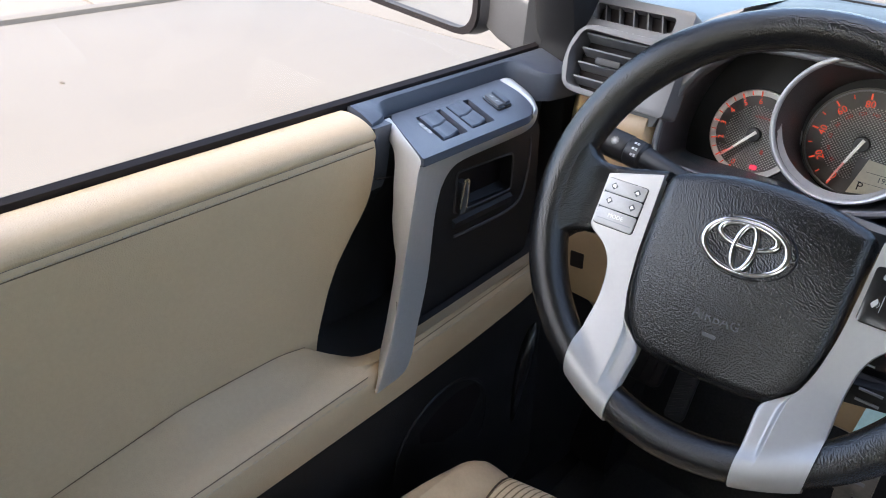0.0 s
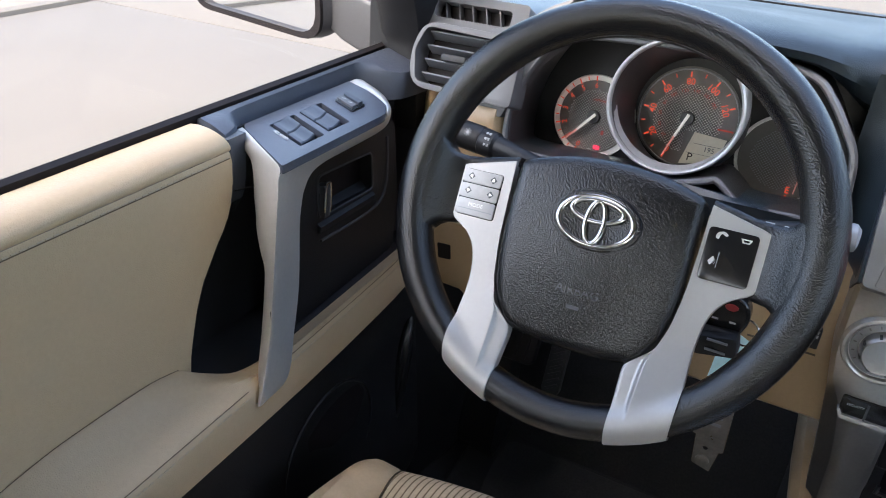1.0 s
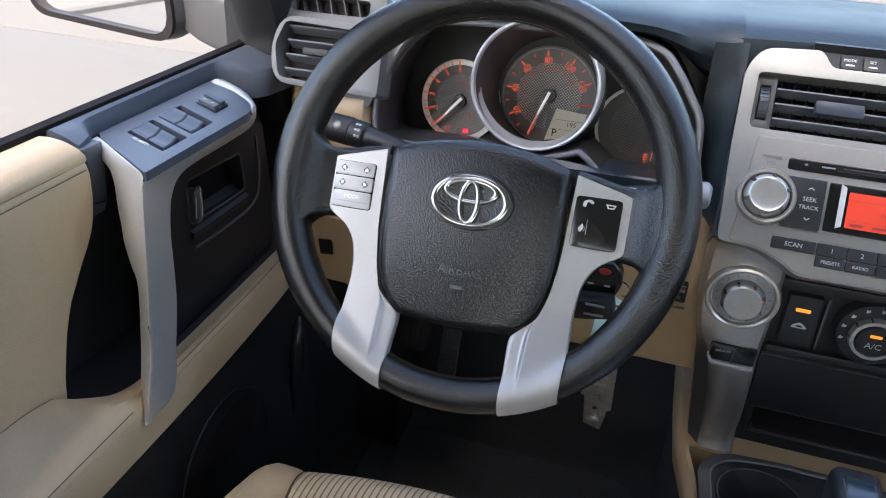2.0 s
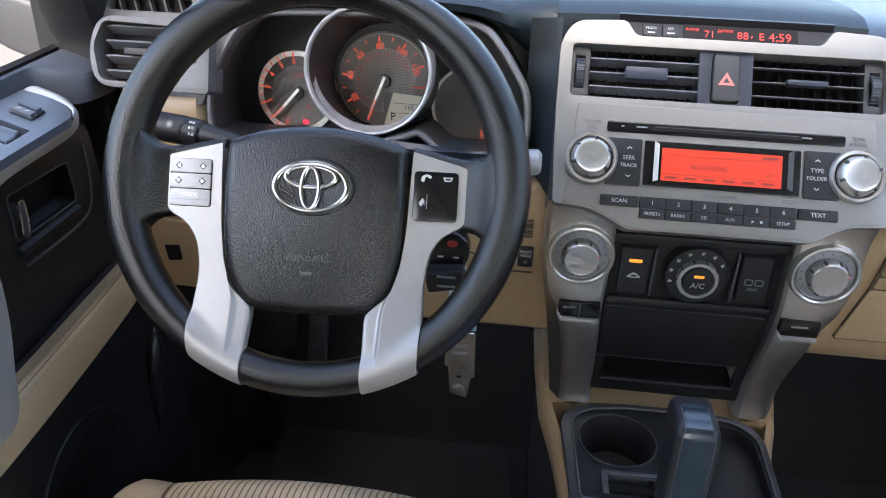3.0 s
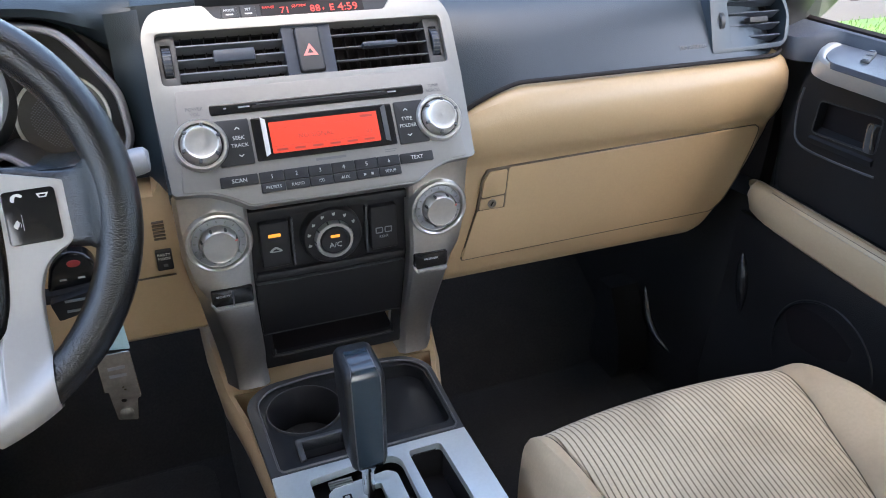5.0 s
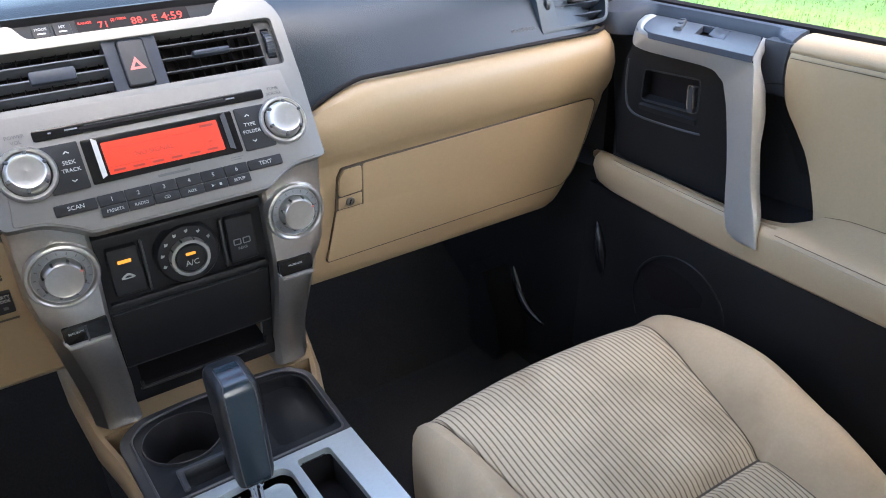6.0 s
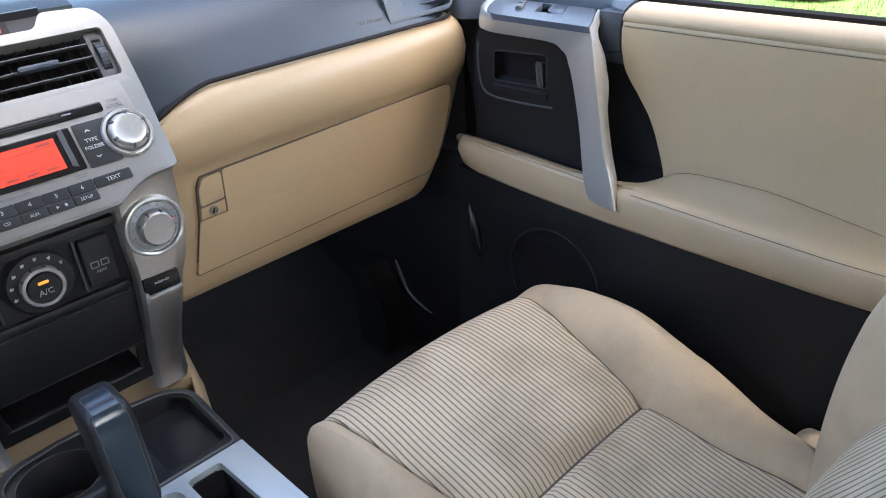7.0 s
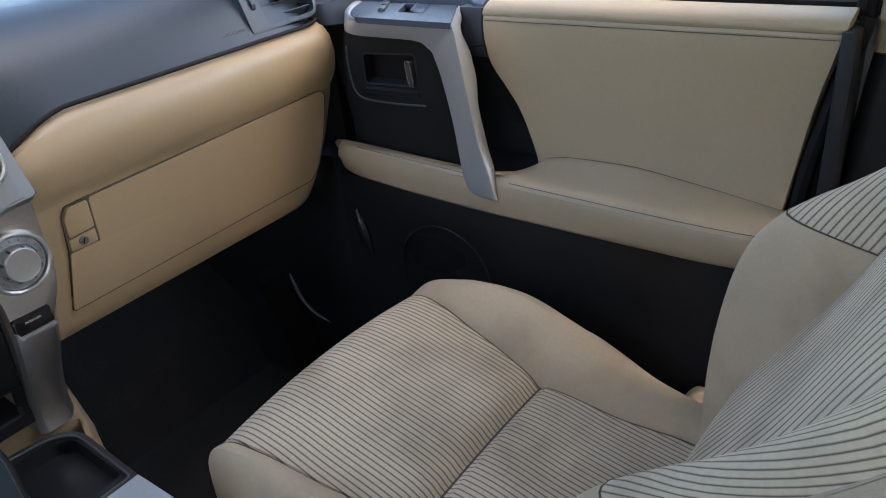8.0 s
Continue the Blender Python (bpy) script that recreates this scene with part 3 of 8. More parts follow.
        rings.append([P(x, y, z) for x, z in ring])
    part("armrest", loft(rings), M_LEATHER, d, "beige vinyl armrest and door rail")
    part("fold_line", tube([P(0.7122, y, arm_top(y) - 0.0002) for y in span(0.10, 0.418, 30)], 0.0004, 5), M_GAP, d, "dark fold between armrest and panel")
    seam = [P(curve([(0.085, 0.655), (0.2, 0.647), (0.45, 0.648)], y) + 0.0035, y, curve([(0.085, 0.940), (0.45, 0.948)], y) + 0.0022) for y in span(0.095, 0.445, 16)]
    seam2 = [P(curve([(0.45, 0.648), (0.70, 0.652), (0.76, 0.657)], y) + 0.0035, y, curve([(0.45, 0.948), (0.735, 0.956)], y) + 0.0022) for y in span(0.50, 0.735, 12)]
    part("seam", merge(tube(seam, 0.0005, 5), tube(seam2, 0.0005, 5)), M_GAP, d, "dark sewn seam along the armrest")
    off = Vector((-s * 0.0045, 0, -0.0035))
    part("stitching", merge(stitches([p + off for p in seam]), stitches([p + off for p in seam2])), M_THREAD, d, "beige thread seam")
    # black back panel seen in the pull pocket and round the handle
    back = prism(rounded([(0.40, 0.90), (0.80, 0.90), (0.84, 1.15), (0.50, 1.17), (0.50, 1.10), (0.41, 0.97)], 0.01), 0.0, 0.02)
    back.transform(Matrix(((0, 0, s, s * 0.735), (1, 0, 0, 0), (0, 1, 0, 0), (0, 0, 0, 1))))
    part("pocket_back", back, M_BLACK, d, "black plastic pull pocket")
    part("pocket_floor", loft([[P(0.665, y, z - 0.003), P(0.74, y, z + 0.012), P(0.74, y, z - 0.02), P(0.665, y, z - 0.02)] for y, z in ((0.405, 0.952), (0.50, 0.945), (0.60, 0.948), (0.76, 0.955))]), M_BLACK, d)
    # plastic cap: the strip behind the grip and the shelf under the glass
    cap_rings = []
    for y in span(0.5135, 0.86, 40):
        drop = curve([(0.5135, 0.004), (0.545, 0.001), (0.76, 0.001), (0.80, 0.010), (0.86, 0.012)], y)
        inner = curve([(0.5135, 0.7145), (0.530, 0.7180), (0.545, 0.7330), (0.556, 0.7385), (0.755, 0.7400), (0.770, 0.7330), (0.785, 0.712), (0.80, 0.70), (0.86, 0.69)], y)
        cap_rings.append([P(0.752, y, 1.174), P(0.7495, y, 1.183), P(0.7460, y, 1.1845), P((inner + 0.746) / 2, y, 1.1830 - drop * 0.6), P(inner + 0.0025, y, 1.1785 - drop), P(inner, y, 1.172 - drop), P(inner + 0.002, y, 1.136), P(0.752, y, 1.136)])
    part("sill_cap", loft(cap_rings), M_DOORCAP, d, "dark grained plastic door cap")
    for nm, zs, mat, words in (("cap_strip", (1.172, 1.16, 1.145, 1.125, 1.112, 1.1025), M_DOORCAP, "dark grained plastic strip behind the grip"),
                               ("pocket_side", (1.1015, 1.09, 1.08, 1.07, 1.055, 1.042, 1.02, 0.99), M_BLACK_LOW, "black side of the pull pocket")):
        strip = []
        for z in zs:
            y0 = front_edge(z) + 0.0015
            y1 = curve([(0.99, 0.47), (1.05, 0.505), (1.09, 0.530), (1.11, 0.536), (1.172, 0.536)], z) + (fore if z > 1.08 else 0.0)
            x = curve([(0.99, 0.736), (1.08, 0.729), (1.12, 0.7165), (1.172, 0.711)], z)
            strip.append([P(x + 0.006, y0, z), P(x, y0 + 0.004, z), P(x, y1 - 0.002, z), P(x + 0.02, y1, z), P(x + 0.03, y0, z)])
        part(nm, loft(strip), mat, d, words)
    part("strip_joint", tube([P(0.7068, 0.509, 1.123), P(0.7065, 0.530, 1.119)], 0.0008, 5), M_RUBBER, d)
    # silver pull handle: a rear facet that flares up beside the switch plate, and a front facet that turns forward under it
    ridge = [(0.7285, 0.5485, 1.1690), (0.706, 0.536, 1.1685), (0.683, 0.5225, 1.168), (0.660, 0.5095, 1.1675), (0.6440, 0.5010, 1.1650), (0.6425, 0.4985, 1.157), (0.6425, 0.4960, 1.145), (0.6425, 0.4925, 1.125), (0.6425, 0.4900, 1.108), (0.6425, 0.4860, 1.082), (0.6425, 0.4816, 1.0579), (0.6425, 0.4705, 1.0007), (0.6412, 0.4590, 0.968), (0.6405, 0.4510, 0.9465 - foot * 0.7), (0.6410, 0.4470, 0.9355 - foot)]
    behind = [(0.733, 0.5415, 1.166), (0.722, 0.537, 1.160), (0.712, 0.5325, 1.154), (0.703, 0.529, 1.148), (0.698, 0.5255, 1.138), (0.6955, 0.5225, 1.128), (0.693, 0.519, 1.116), (0.6895, 0.5155, 1.102), (0.686, 0.511, 1.086), (0.678, 0.5055, 1.066), (0.6705, 0.5005, 1.048), (0.6630, 0.4820, 0.996), (0.6545, 0.4640, 0.966), (0.6485, 0.4555, 0.946 - foot * 0.7), (0.6450, 0.4490, 0.9335 - foot)]
    if not driver:   # its rear facet is turned more to the cabin
        behind = [(x, y - curve([(0.92, 0.0), (0.940, 0.004), (0.966, 0.008), (0.996, 0.0115), (1.048, 0.0145), (1.086, 0.0135), (1.116, 0.010), (1.148, 0.0), (1.17, 0.0)], z), z) for x, y, z in behind]
    rows = []
    for a, b in zip(smoothline(ridge, 4), smoothline(behind, 4)):
        row = []
        for f in (0.0, 0.03, 0.07, 0.15, 0.3, 0.5, 0.7, 0.85, 0.95, 1.0):
            q = a.lerp(b, f)
            bulge = 0.0016 * math.sin(f * math.pi) - (0.0007 if f == 0.0 else 0.0)
            row.append(P(q.x + (0.0006 if f == 0.0 else 0.0), q.y - bulge, q.z))
        row.append(P(b.x + 0.006, b.y + 0.010, b.z - 0.002))
        rows.append(row)
    rear_facet = loft(rows, closed=False)
    crest = [ridge[k] for k in (14, 13, 12, 11, 10, 8, 6, 5)] + [(0.6418, 0.5060, 1.1615), (0.6410, 0.520, 1.1620), (0.6408, 0.560, 1.1620), (0.6406, 0.600, 1.162), (0.6406, 0.640, 1.162), (0.6425, 0.6720, 1.1625), (0.6550, 0.6985, 1.163), (0.6750, 0.7190, 1.1635), (0.6980, 0.7360, 1.164), (0.7290, 0.7540, 1.1645)]
    ahead = [(0.6425, 0.4490, 0.9340 - foot), (0.6420, 0.4830, 0.9360 - foot), (0.6425, 0.4970, 0.9490 - foot * 1.3), (0.6450, 0.5070, 0.9777 - foot), (0.656, 0.5330, 1.0229), (0.659, 0.5425, 1.0846), (0.657, 0.546, 1.113), (0.655, 0.5475, 1.123), (0.6535, 0.553, 1.1335), (0.652, 0.562, 1.1405), (0.6515, 0.580, 1.143), (0.651, 0.610, 1.1435), (0.651, 0.645, 1.1435), (0.654, 0.682, 1.1430), (0.664, 0.7110, 1.144), (0.684, 0.7320, 1.146), (0.706, 0.7480, 1.148), (0.735, 0.7620, 1.150)]
    rows = []
    ahead = [(x, y, z - (deeper if y > 0.55 else 0.0)) for x, y, z in ahead]
    if not driver:   # its front edge runs straighter
        ahead = [(x, y - curve([(0.92, 0.0), (0.965, 0.0), (0.990, 0.004), (1.0229, 0.0105), (1.0846, 0.0050), (1.113, 0.001), (1.12, 0.0), (1.2, 0.0)], z), z) for x, y, z in ahead]
    for a, b in zip(smoothline(crest, 4), smoothline(ahead, 4)):
        row = []
        for f in (0.0, 0.03, 0.08, 0.2, 0.4, 0.6, 0.8, 0.92, 0.98, 1.0):
            q = a.lerp(b, f)
            row.append(P(q.x - 0.0012 * math.sin(f * math.pi) + (0.0006 if f == 0.0 else 0.0010 if f == 1.0 else 0.0), q.y, q.z))
        row.append(P(b.x + 0.022, b.y + 0.002, b.z + 0.001))
        rows.append(row)
    front_facet = loft(rows, closed=False)
    for bm in (rear_facet, front_facet):
        bm.transform(Matrix.Translation((0, fore, 0)))
    part("pull_handle", merge(rear_facet, front_facet), M_SILVER_DOOR, d, "silver painted pull handle with a worn edge", 28)
    front_in = [(0.6415, 0.668, 1.1665), (0.6480, 0.680, 1.1672), (0.657, 0.691, 1.1675), (0.675, 0.7045, 1.1678), (0.694, 0.7165, 1.168), (0.733, 0.734, 1.168)]
    front_out = [(0.6418, 0.6720, 1.1625), (0.6470, 0.6870, 1.1635), (0.6560, 0.6990, 1.164), (0.6750, 0.7190, 1.1645), (0.6965, 0.7350, 1.165), (0.729, 0.7540, 1.1655)]
    rows = []
    for a, b in zip(smoothline(front_in, 4), smoothline(front_out, 4)):
        rows.append([P(a.x, a.y - 0.001 + fore, a.z - 0.006)] + [P(q.x, q.y + fore, q.z + 0.0022 * math.sin(f * math.pi)) for f in span(0, 1, 7) for q in (a.lerp(b, f),)])
    part("silver_frame", loft(rows, closed=False), M_SILVER_DOOR, d, "silver painted tip ahead of the switch plate", 40)
    part("plate_groove", prism(rounded([(0.720, 0.530), (0.7425, 0.545), (0.7425, 0.772), (0.722, 0.765)], 0.006), 1.150, 1.1575, Matrix(((s, 0, 0, 0), (0, 1, 0, 0), (0, 0, 1, 0), (0, 0, 0, 1)))), M_RUBBER, d, "dark groove beside the switch plate")
    if driver:
        part("worn_patch", loft([[P(x - 0.0004, y, z) for x, y, z in ((0.6432, 0.4742 + w, 1.0195 + k), (0.6448, 0.4757 - w, 1.0195 + k))] for k, w in ((-0.010, 0.0006), (-0.004, 0.0), (0.003, 0.0003), (0.009, 0.0006))], closed=False), M_BUTTON, d, "dark scuff on the grip edge")
    if driver:
        holes = [[(0.6550, 0.5440), (0.7132, 0.5695), (0.7132, 0.6075), (0.6550, 0.5805)], [(0.6565, 0.5890), (0.7140, 0.6160), (0.7140, 0.6535), (0.6565, 0.6245)]]
    else:
        holes = [[(0.681, 0.588), (0.7285, 0.612), (0.7285, 0.659), (0.681, 0.635)]]
    mz = Matrix(((s, 0, 0, 0), (0, 1, 0, 0), (0, 0, 1, 0), (0, 0, 0, 1)))
    plate = [(x, y + fore) for x, y in ((0.6395, 0.4995), (0.683, 0.5245), (0.7270, 0.5500), (0.7345, 0.5580), (0.7345, 0.7340), (0.694, 0.7165), (0.657, 0.691), (0.6397, 0.665))]
    sw = part("switch_plate", prism(rounded(plate, [0.003, 0.02, 0.006, 0.006, 0.003, 0.03, 0.02, 0.010], 4), 1.1600, 1.1682, mz, 0.0016, 3, holes=[rounded(h, 0.002, 2) for h in holes]), M_DOORCAP, d, "dark grey window switch plate")
    part("switch_well", prism(rounded([(0.653, 0.535), (0.731, 0.565), (0.731, 0.70), (0.653, 0.67)], 0.004), 1.1460, 1.1530, mz), M_RUBBER, sw)

    def rocker(quad):
        """A window switch: hinged low behind, its pad rising and dished."""
        (ax, ay), (bx, by), (cx, cy), (ex, ey) = quad
        rows = []
        for f in span(0, 1, 9):
            z = 1.1695 + 0.0030 * f - 0.0022 * math.sin(f * math.pi) - (0.0012 if f in (0, 1) else 0)
            l, r = Vector((ax + (ex - ax) * f, ay + (ey - ay) * f, z)), Vector((bx + (cx - bx) * f, by + (cy - by) * f, z))
            rows.append([P(*(l + Vector((0, 0, 1.152 - z)))), P(*(l - Vector((0, 0, 0.0012)))), P(*l.lerp(r, 0.05)), P(*l.lerp(r, 0.5)), P(*l.lerp(r, 0.95)), P(*(r - Vector((0, 0, 0.0012)))), P(*(r + Vector((0, 0, 1.152 - z))))])
        return loft(rows)

    if driver:
        for dx, dy in ((0.0, 0.0), (0.0015, 0.0435)):
            part("window_switch", rocker([(0.6585 + dx, 0.5500 + dy), (0.6835 + dx, 0.5612 + dy), (0.6835 + dx, 0.5815 + dy), (0.6585 + dx, 0.5700 + dy)]), M_BTN_BLUE, sw, "dark grey rocker switch")
            part("window_switch", rocker([(0.6850 + dx, 0.5620 + dy), (0.7125 + dx, 0.5742 + dy), (0.7125 + dx, 0.5960 + dy), (0.6850 + dx, 0.5830 + dy)]), M_BTN_BLUE, sw, "dark grey rocker switch")
        base = part("lock_switch", prism(rounded([(0.669, 0.647), (0.7055, 0.666), (0.7055, 0.691), (0.669, 0.671)], 0.003), 1.168, 1.1705, mz, 0.001), M_GLOSS, sw, "black lock switch pair")
        part("lock_button", prism(rounded([(0.672, 0.6505), (0.7035, 0.6670), (0.7035, 0.6770), (0.672, 0.6600)], 0.002), 1.170, 1.1732, mz, 0.0012), M_BUTTON, base)
        part("lock_button", prism(rounded([(0.672, 0.6625), (0.7035, 0.6790), (0.7035, 0.6880), (0.672, 0.6710)], 0.002), 1.170, 1.1742, mz, 0.0012), M_BTN_BLUE, base)
        for x in (0.681, 0.694):
            part("mark", box(-0.0022, -0.0005, 0, 0.0022, 0.0005, 0.0003, Matrix.Translation((s * x, 0.6605 + (x - 0.681) * 0.52, 1.1733))), M_WHITE, base)
        lettering("lettering", "ALL AUTO", 0.0056, Matrix.Translation((s * 0.686, 0.5540, 1.1691)) @ Matrix.Rotation(radians(-24), 4, "Z"), M_DIAL_RIM, sw)
    else:
        part("window_switch", rocker([(0.6820, 0.5890), (0.7275, 0.6125), (0.7275, 0.6360), (0.6820, 0.6130)]), M_BTN_BLUE, sw, "dark grey rocker switch")
        lk = part("lock_switch", prism(rounded([(0.679, 0.657), (0.731, 0.690), (0.727, 0.700), (0.675, 0.667)], 0.003), 1.168, 1.1720, mz, 0.0015), M_BUTTON, sw, "small black lock switch")
        for x, y in ((0.681, 0.6645), (0.704, 0.6790), (0.725, 0.6925)):
            part("lock_pip", lathe([(0.0042, 0.0), (0.0040, 0.0014), (0.0, 0.0020)], 12, Matrix.Translation((s * x, y, 1.1718))), M_BTN_BLUE, lk)
    # inner handle bezel and lever
    mx = Matrix(((0, 0, s, 0), (1, 0, 0, 0), (0, 1, 0, 0), (0, 0, 0, 1)))
    bez = [(0.538, 0.95), (0.752, 0.957), (0.762, 1.03), (0.752, 1.132), (0.575, 1.134), (0.548, 1.118)]
    lev = 0.0 if driver else 0.012   # the passenger lever sits further forward
    hole = rounded([(0.600 + lev, 1.060), (0.706 + lev, 1.056), (0.704 + lev, 1.104), (0.602 + lev, 1.110)], 0.008)
    part("handle_bezel", prism(rounded(bez, [0.006, 0.01, 0.01, 0.02, 0.03, 0.02]), 0.683, 0.70, mx, 0.003, holes=[hole]), M_BLACK_LOW, d, "black plastic bezel round the door lever")
    part("bezel_rib", tube([P(0.682, y, z) for y, z in smoothline3([(0.604, 1.033), (0.66, 1.030), (0.705 + lev, 1.0305), (0.726 + lev, 1.038), (0.734 + lev, 1.055), (0.737 + lev, 1.085), (0.735 + lev, 1.112)])], 0.0016, 6), M_BUTTON, d, "raised rib round the lever bezel")
    part("well_rim", tube([P(0.6822, y, z) for y, z in inset(hole, -0.001)], 0.0012, 6, around=True), M_VENT, d, "thin rim of the lever well")
    part("lever_well", prism(rounded([(0.598 + lev, 1.05), (0.714 + lev, 1.045), (0.71 + lev, 1.11), (0.60 + lev, 1.115)], 0.008), 0.705, 0.712, mx, 0.001), M_RUBBER, d)
    lever = part("door_lever", loft([[P(0.680 + a, y + lev + b, z) for a, b in rounded(rect(-0.004, -0.005, 0.006, 0.005), 0.003, 2)] for y, z in ((0.610, 1.062), (0.612, 1.072), (0.613, 1.085), (0.610, 1.098))]), M_BUTTON, d, "dark metal inner door lever")
    lip = [(0.6770, y + lev, z) for y, z in ((0.6150, 1.066), (0.6165, 1.078), (0.6175, 1.096), (0.6145, 1.0995), (0.6100, 1.098), (0.6085, 1.086), (0.6055, 1.068))]
    part("lever_lip", tube([P(*q) for q in smooth3(lip, 3)], 0.0012, 6), M_CHROME, lever, "bright lever edge")
    part("lever_shelf", loft([[P(0.678, y, z), P(0.70, y, z + 0.012), P(0.70, y, z - 0.012), P(0.680, y, z - 0.008)] for y, z in ((0.600 + lev, 1.052), (0.65 + lev, 1.051), (0.705 + lev, 1.050))]), M_BLACK, d, "sloping shelf under the lever")
    # lower panel with the speaker mesh
    lowp = []
    for y in span(0.075, 0.80, 22):
        x = 0.668 + 0.004 * math.sin(y * 9)
        lowp.append([P(0.672, y, 0.897), P(x - 0.002, y, 0.88), P(x, y, 0.80), P(x - 0.006, y, 0.70), P(x - 0.012, y, 0.58), P(x + 0.01, y, 0.50), P(0.74, y, 0.48), P(0.74, y, 0.90)])
    part("lower_panel", loft(lowp), M_BLACK_LOW, d, "black plastic lower door panel")
    ring = [P(0.663, 0.585 + 0.088 * math.cos(a), 0.755 + 0.088 * math.sin(a)) for a in span(0, 2 * math.pi, 41)[:-1]]
    part("speaker_ring", tube(ring, 0.0022, 6, around=True), M_BLACK, d, "raised ring round the speaker")
    part("speaker_mesh", lathe([(0.0, 0.004), (0.05, 0.003), (0.084, 0.0)], 36, Matrix.Translation((s * 0.666, 0.585, 0.755)) @ Matrix.Rotation(radians(-90 * s), 4, "Y")), M_RUBBER, d)
    part("map_pocket", loft([[P(0.640 + 0.004 * math.cos(y * 8), y, 0.66), P(0.648, y, 0.67), P(0.664, y, 0.66), P(0.664, y, 0.52), P(0.645, y, 0.52)] for y in span(0.12, 0.44, 9)]), M_BLACK_LOW, d)
    # outer skin, window and frame
    part("front_end", box(s * 0.738, 0.838, 0.48, s * 0.764, 0.985, 1.134, bevel=0.003), M_RUBBER, d, "black front end of the door panel")
    part("outer_skin", box(s * 0.765, 0.04, 0.42, s * HALF, 1.0, 1.17, bevel=0.006), M_BODY, d, "grey painted outer door skin")
    part("rear_end", box(s * 0.70, 0.052, 0.48, s * 0.765, 0.068, 1.168, bevel=0.003), M_BLACK, d)
    part("belt_rubber", loft([[P(0.752, y, 1.172), P(0.7505, y, 1.1865), P(0.756, y, 1.1895), P(0.764, y, 1.186), P(0.764, y, 1.172)] for y in (0.045, 0.30, 0.60, 0.855)]), M_RUBBER, d, "black rubber strip along the glass")
    rear = [(0.755, 0.058, 1.165), (0.735, 0.045, 1.30), (0.665, 0.00, 1.69)]
    part("rear_seal", tube([P(*p) for p in smooth3(rear, 6)], 0.011, 8), M_RUBBER, d, "black rubber door seal")
    side = [(0.757, 0.070, 0.50), (0.748, 0.068, 0.90), (0.745, 0.062, 1.165)]
    part("edge_seal", tube([P(*p) for p in smooth3([(0.715, 0.098, 0.50), (0.722, 0.092, 0.92), (0.728, 0.072, 1.08), (0.738, 0.052, 1.175)], 6)], 0.010, 8), M_RUBBER, d, "black rubber door seal")
    front = [(0.757, 0.838, 1.175), (0.753, 0.848, 1.25), (0.70, 0.68, 1.48), (0.655, 0.46, 1.69)]
    part("front_seal", tube([P(*p) for p in smooth3(front, 6)], 0.010, 8), M_RUBBER, d, "black rubber window channel")
    win = thing("window_1" if s < 0 else "window_2", "clear front side window glass", "window", (s * 0.76, 0.45, 1.18), kind="structure")
    pane = part("pane", loft([[P(0.758 - 0.1 * f, a, 1.17 + 0.53 * f), P(0.758 - 0.1 * f, b, 1.17 + 0.53 * f)] for f, a, b in ((0, 0.05, 0.85), (0.15, 0.045, 0.85), (0.6, 0.02, 0.67), (1.0, 0.0, 0.46))], closed=False), M_PANE, win)
    pane.visible_shadow = False
    # sail corner where the mirror is fixed
    sail = prism([(0.835, 1.172), (0.99, 1.165), (0.97, 1.21), (0.86, 1.28), (0.84, 1.28)], 0.748, 0.775, mx, 0.003)
    part("sail_trim", sail, M_BLACK, d, "black mirror corner trim")
    return d


def smooth3(pts, k):
    return [tuple(p) for p in smoothline(pts, k)]


def smoothline3(pts, k=5):
    return [(p[0], p[1]) for p in smoothline([(*q, 0) for q in pts], k)]


car_door(-1, "door_1", "closed driver door with beige vinyl panel and silver grip", True)
car_door(1, "door_2", "closed passenger door with beige vinyl panel and silver grip", False)


def door_mirror(s, label):
    r = thing("door_mirror", label, "car mirror", (s * 0.82, 0.98, 1.12))
    m = Matrix(((s, 0, 0, s * 1.075), (0, 0, 1, 0.962), (0, 1, 0, 1.252 if s < 0 else 1.290), (0, 0, 0, 1)))
    turn = m @ Matrix.Rotation(radians(-9), 4, "Y")
    face = rounded([(-0.158, -0.112), (0.15, -0.105), (0.16, 0.10), (-0.14, 0.115)], [0.05, 0.04, 0.04, 0.05], 5)
    small = [(x * 0.93, y * 0.92) for x, y in face]
    cup = []
    for f, z in ((1.0, 0.0), (1.02, 0.02), (0.98, 0.06), (0.85, 0.10), (0.55, 0.13)):
        cup.append([turn @ Vector((x * f, y * f, z)) for x, y in face])
    shell_bm = loft(cup, cap=False)
    shell_bm.faces.new([v for v in shell_bm.verts[-len(face):]])
    part("housing", shell_bm, M_MIRROR_BODY, r, "dark grey mirror housing")
    part("rim", prism(face, -0.006, 0.012, turn, 0.003, holes=[small]), M_RUBBER, r, "black mirror rim")
    part("mirror_glass", prism(small, 0.002, 0.006, turn), M_MIRROR, r, "silvered mirror glass")
    arm = [(0.770, 0.985, 1.155), (0.83, 0.985, 1.16), (0.90, 0.985, 1.18), (0.96, 1.0, 1.21)]
    rings = [[Vector((s * (p.x), p.y + a, p.z + b)) for a, b in rounded(rect(-0.035, -0.035, 0.045, 0.045), 0.008, 3)] for p in smoothline(arm, 3)]
    part("arm", loft(rings), M_MIRROR_BODY, r, "dark grey mirror arm")


door_mirror(-1, "grey door mirror outside the driver window")
door_mirror(1, "grey door mirror outside the passenger window")

# ---- dashboard ----
U = lean(0, 0.745, 1.089, 34.2)         # face of the radio stack
W = lean(-0.3875, 0.607, 1.146, 29.0)   # plane of the steering wheel
G = lean(-0.3845, 0.925, 1.150, 12.0)   # plane of the dials
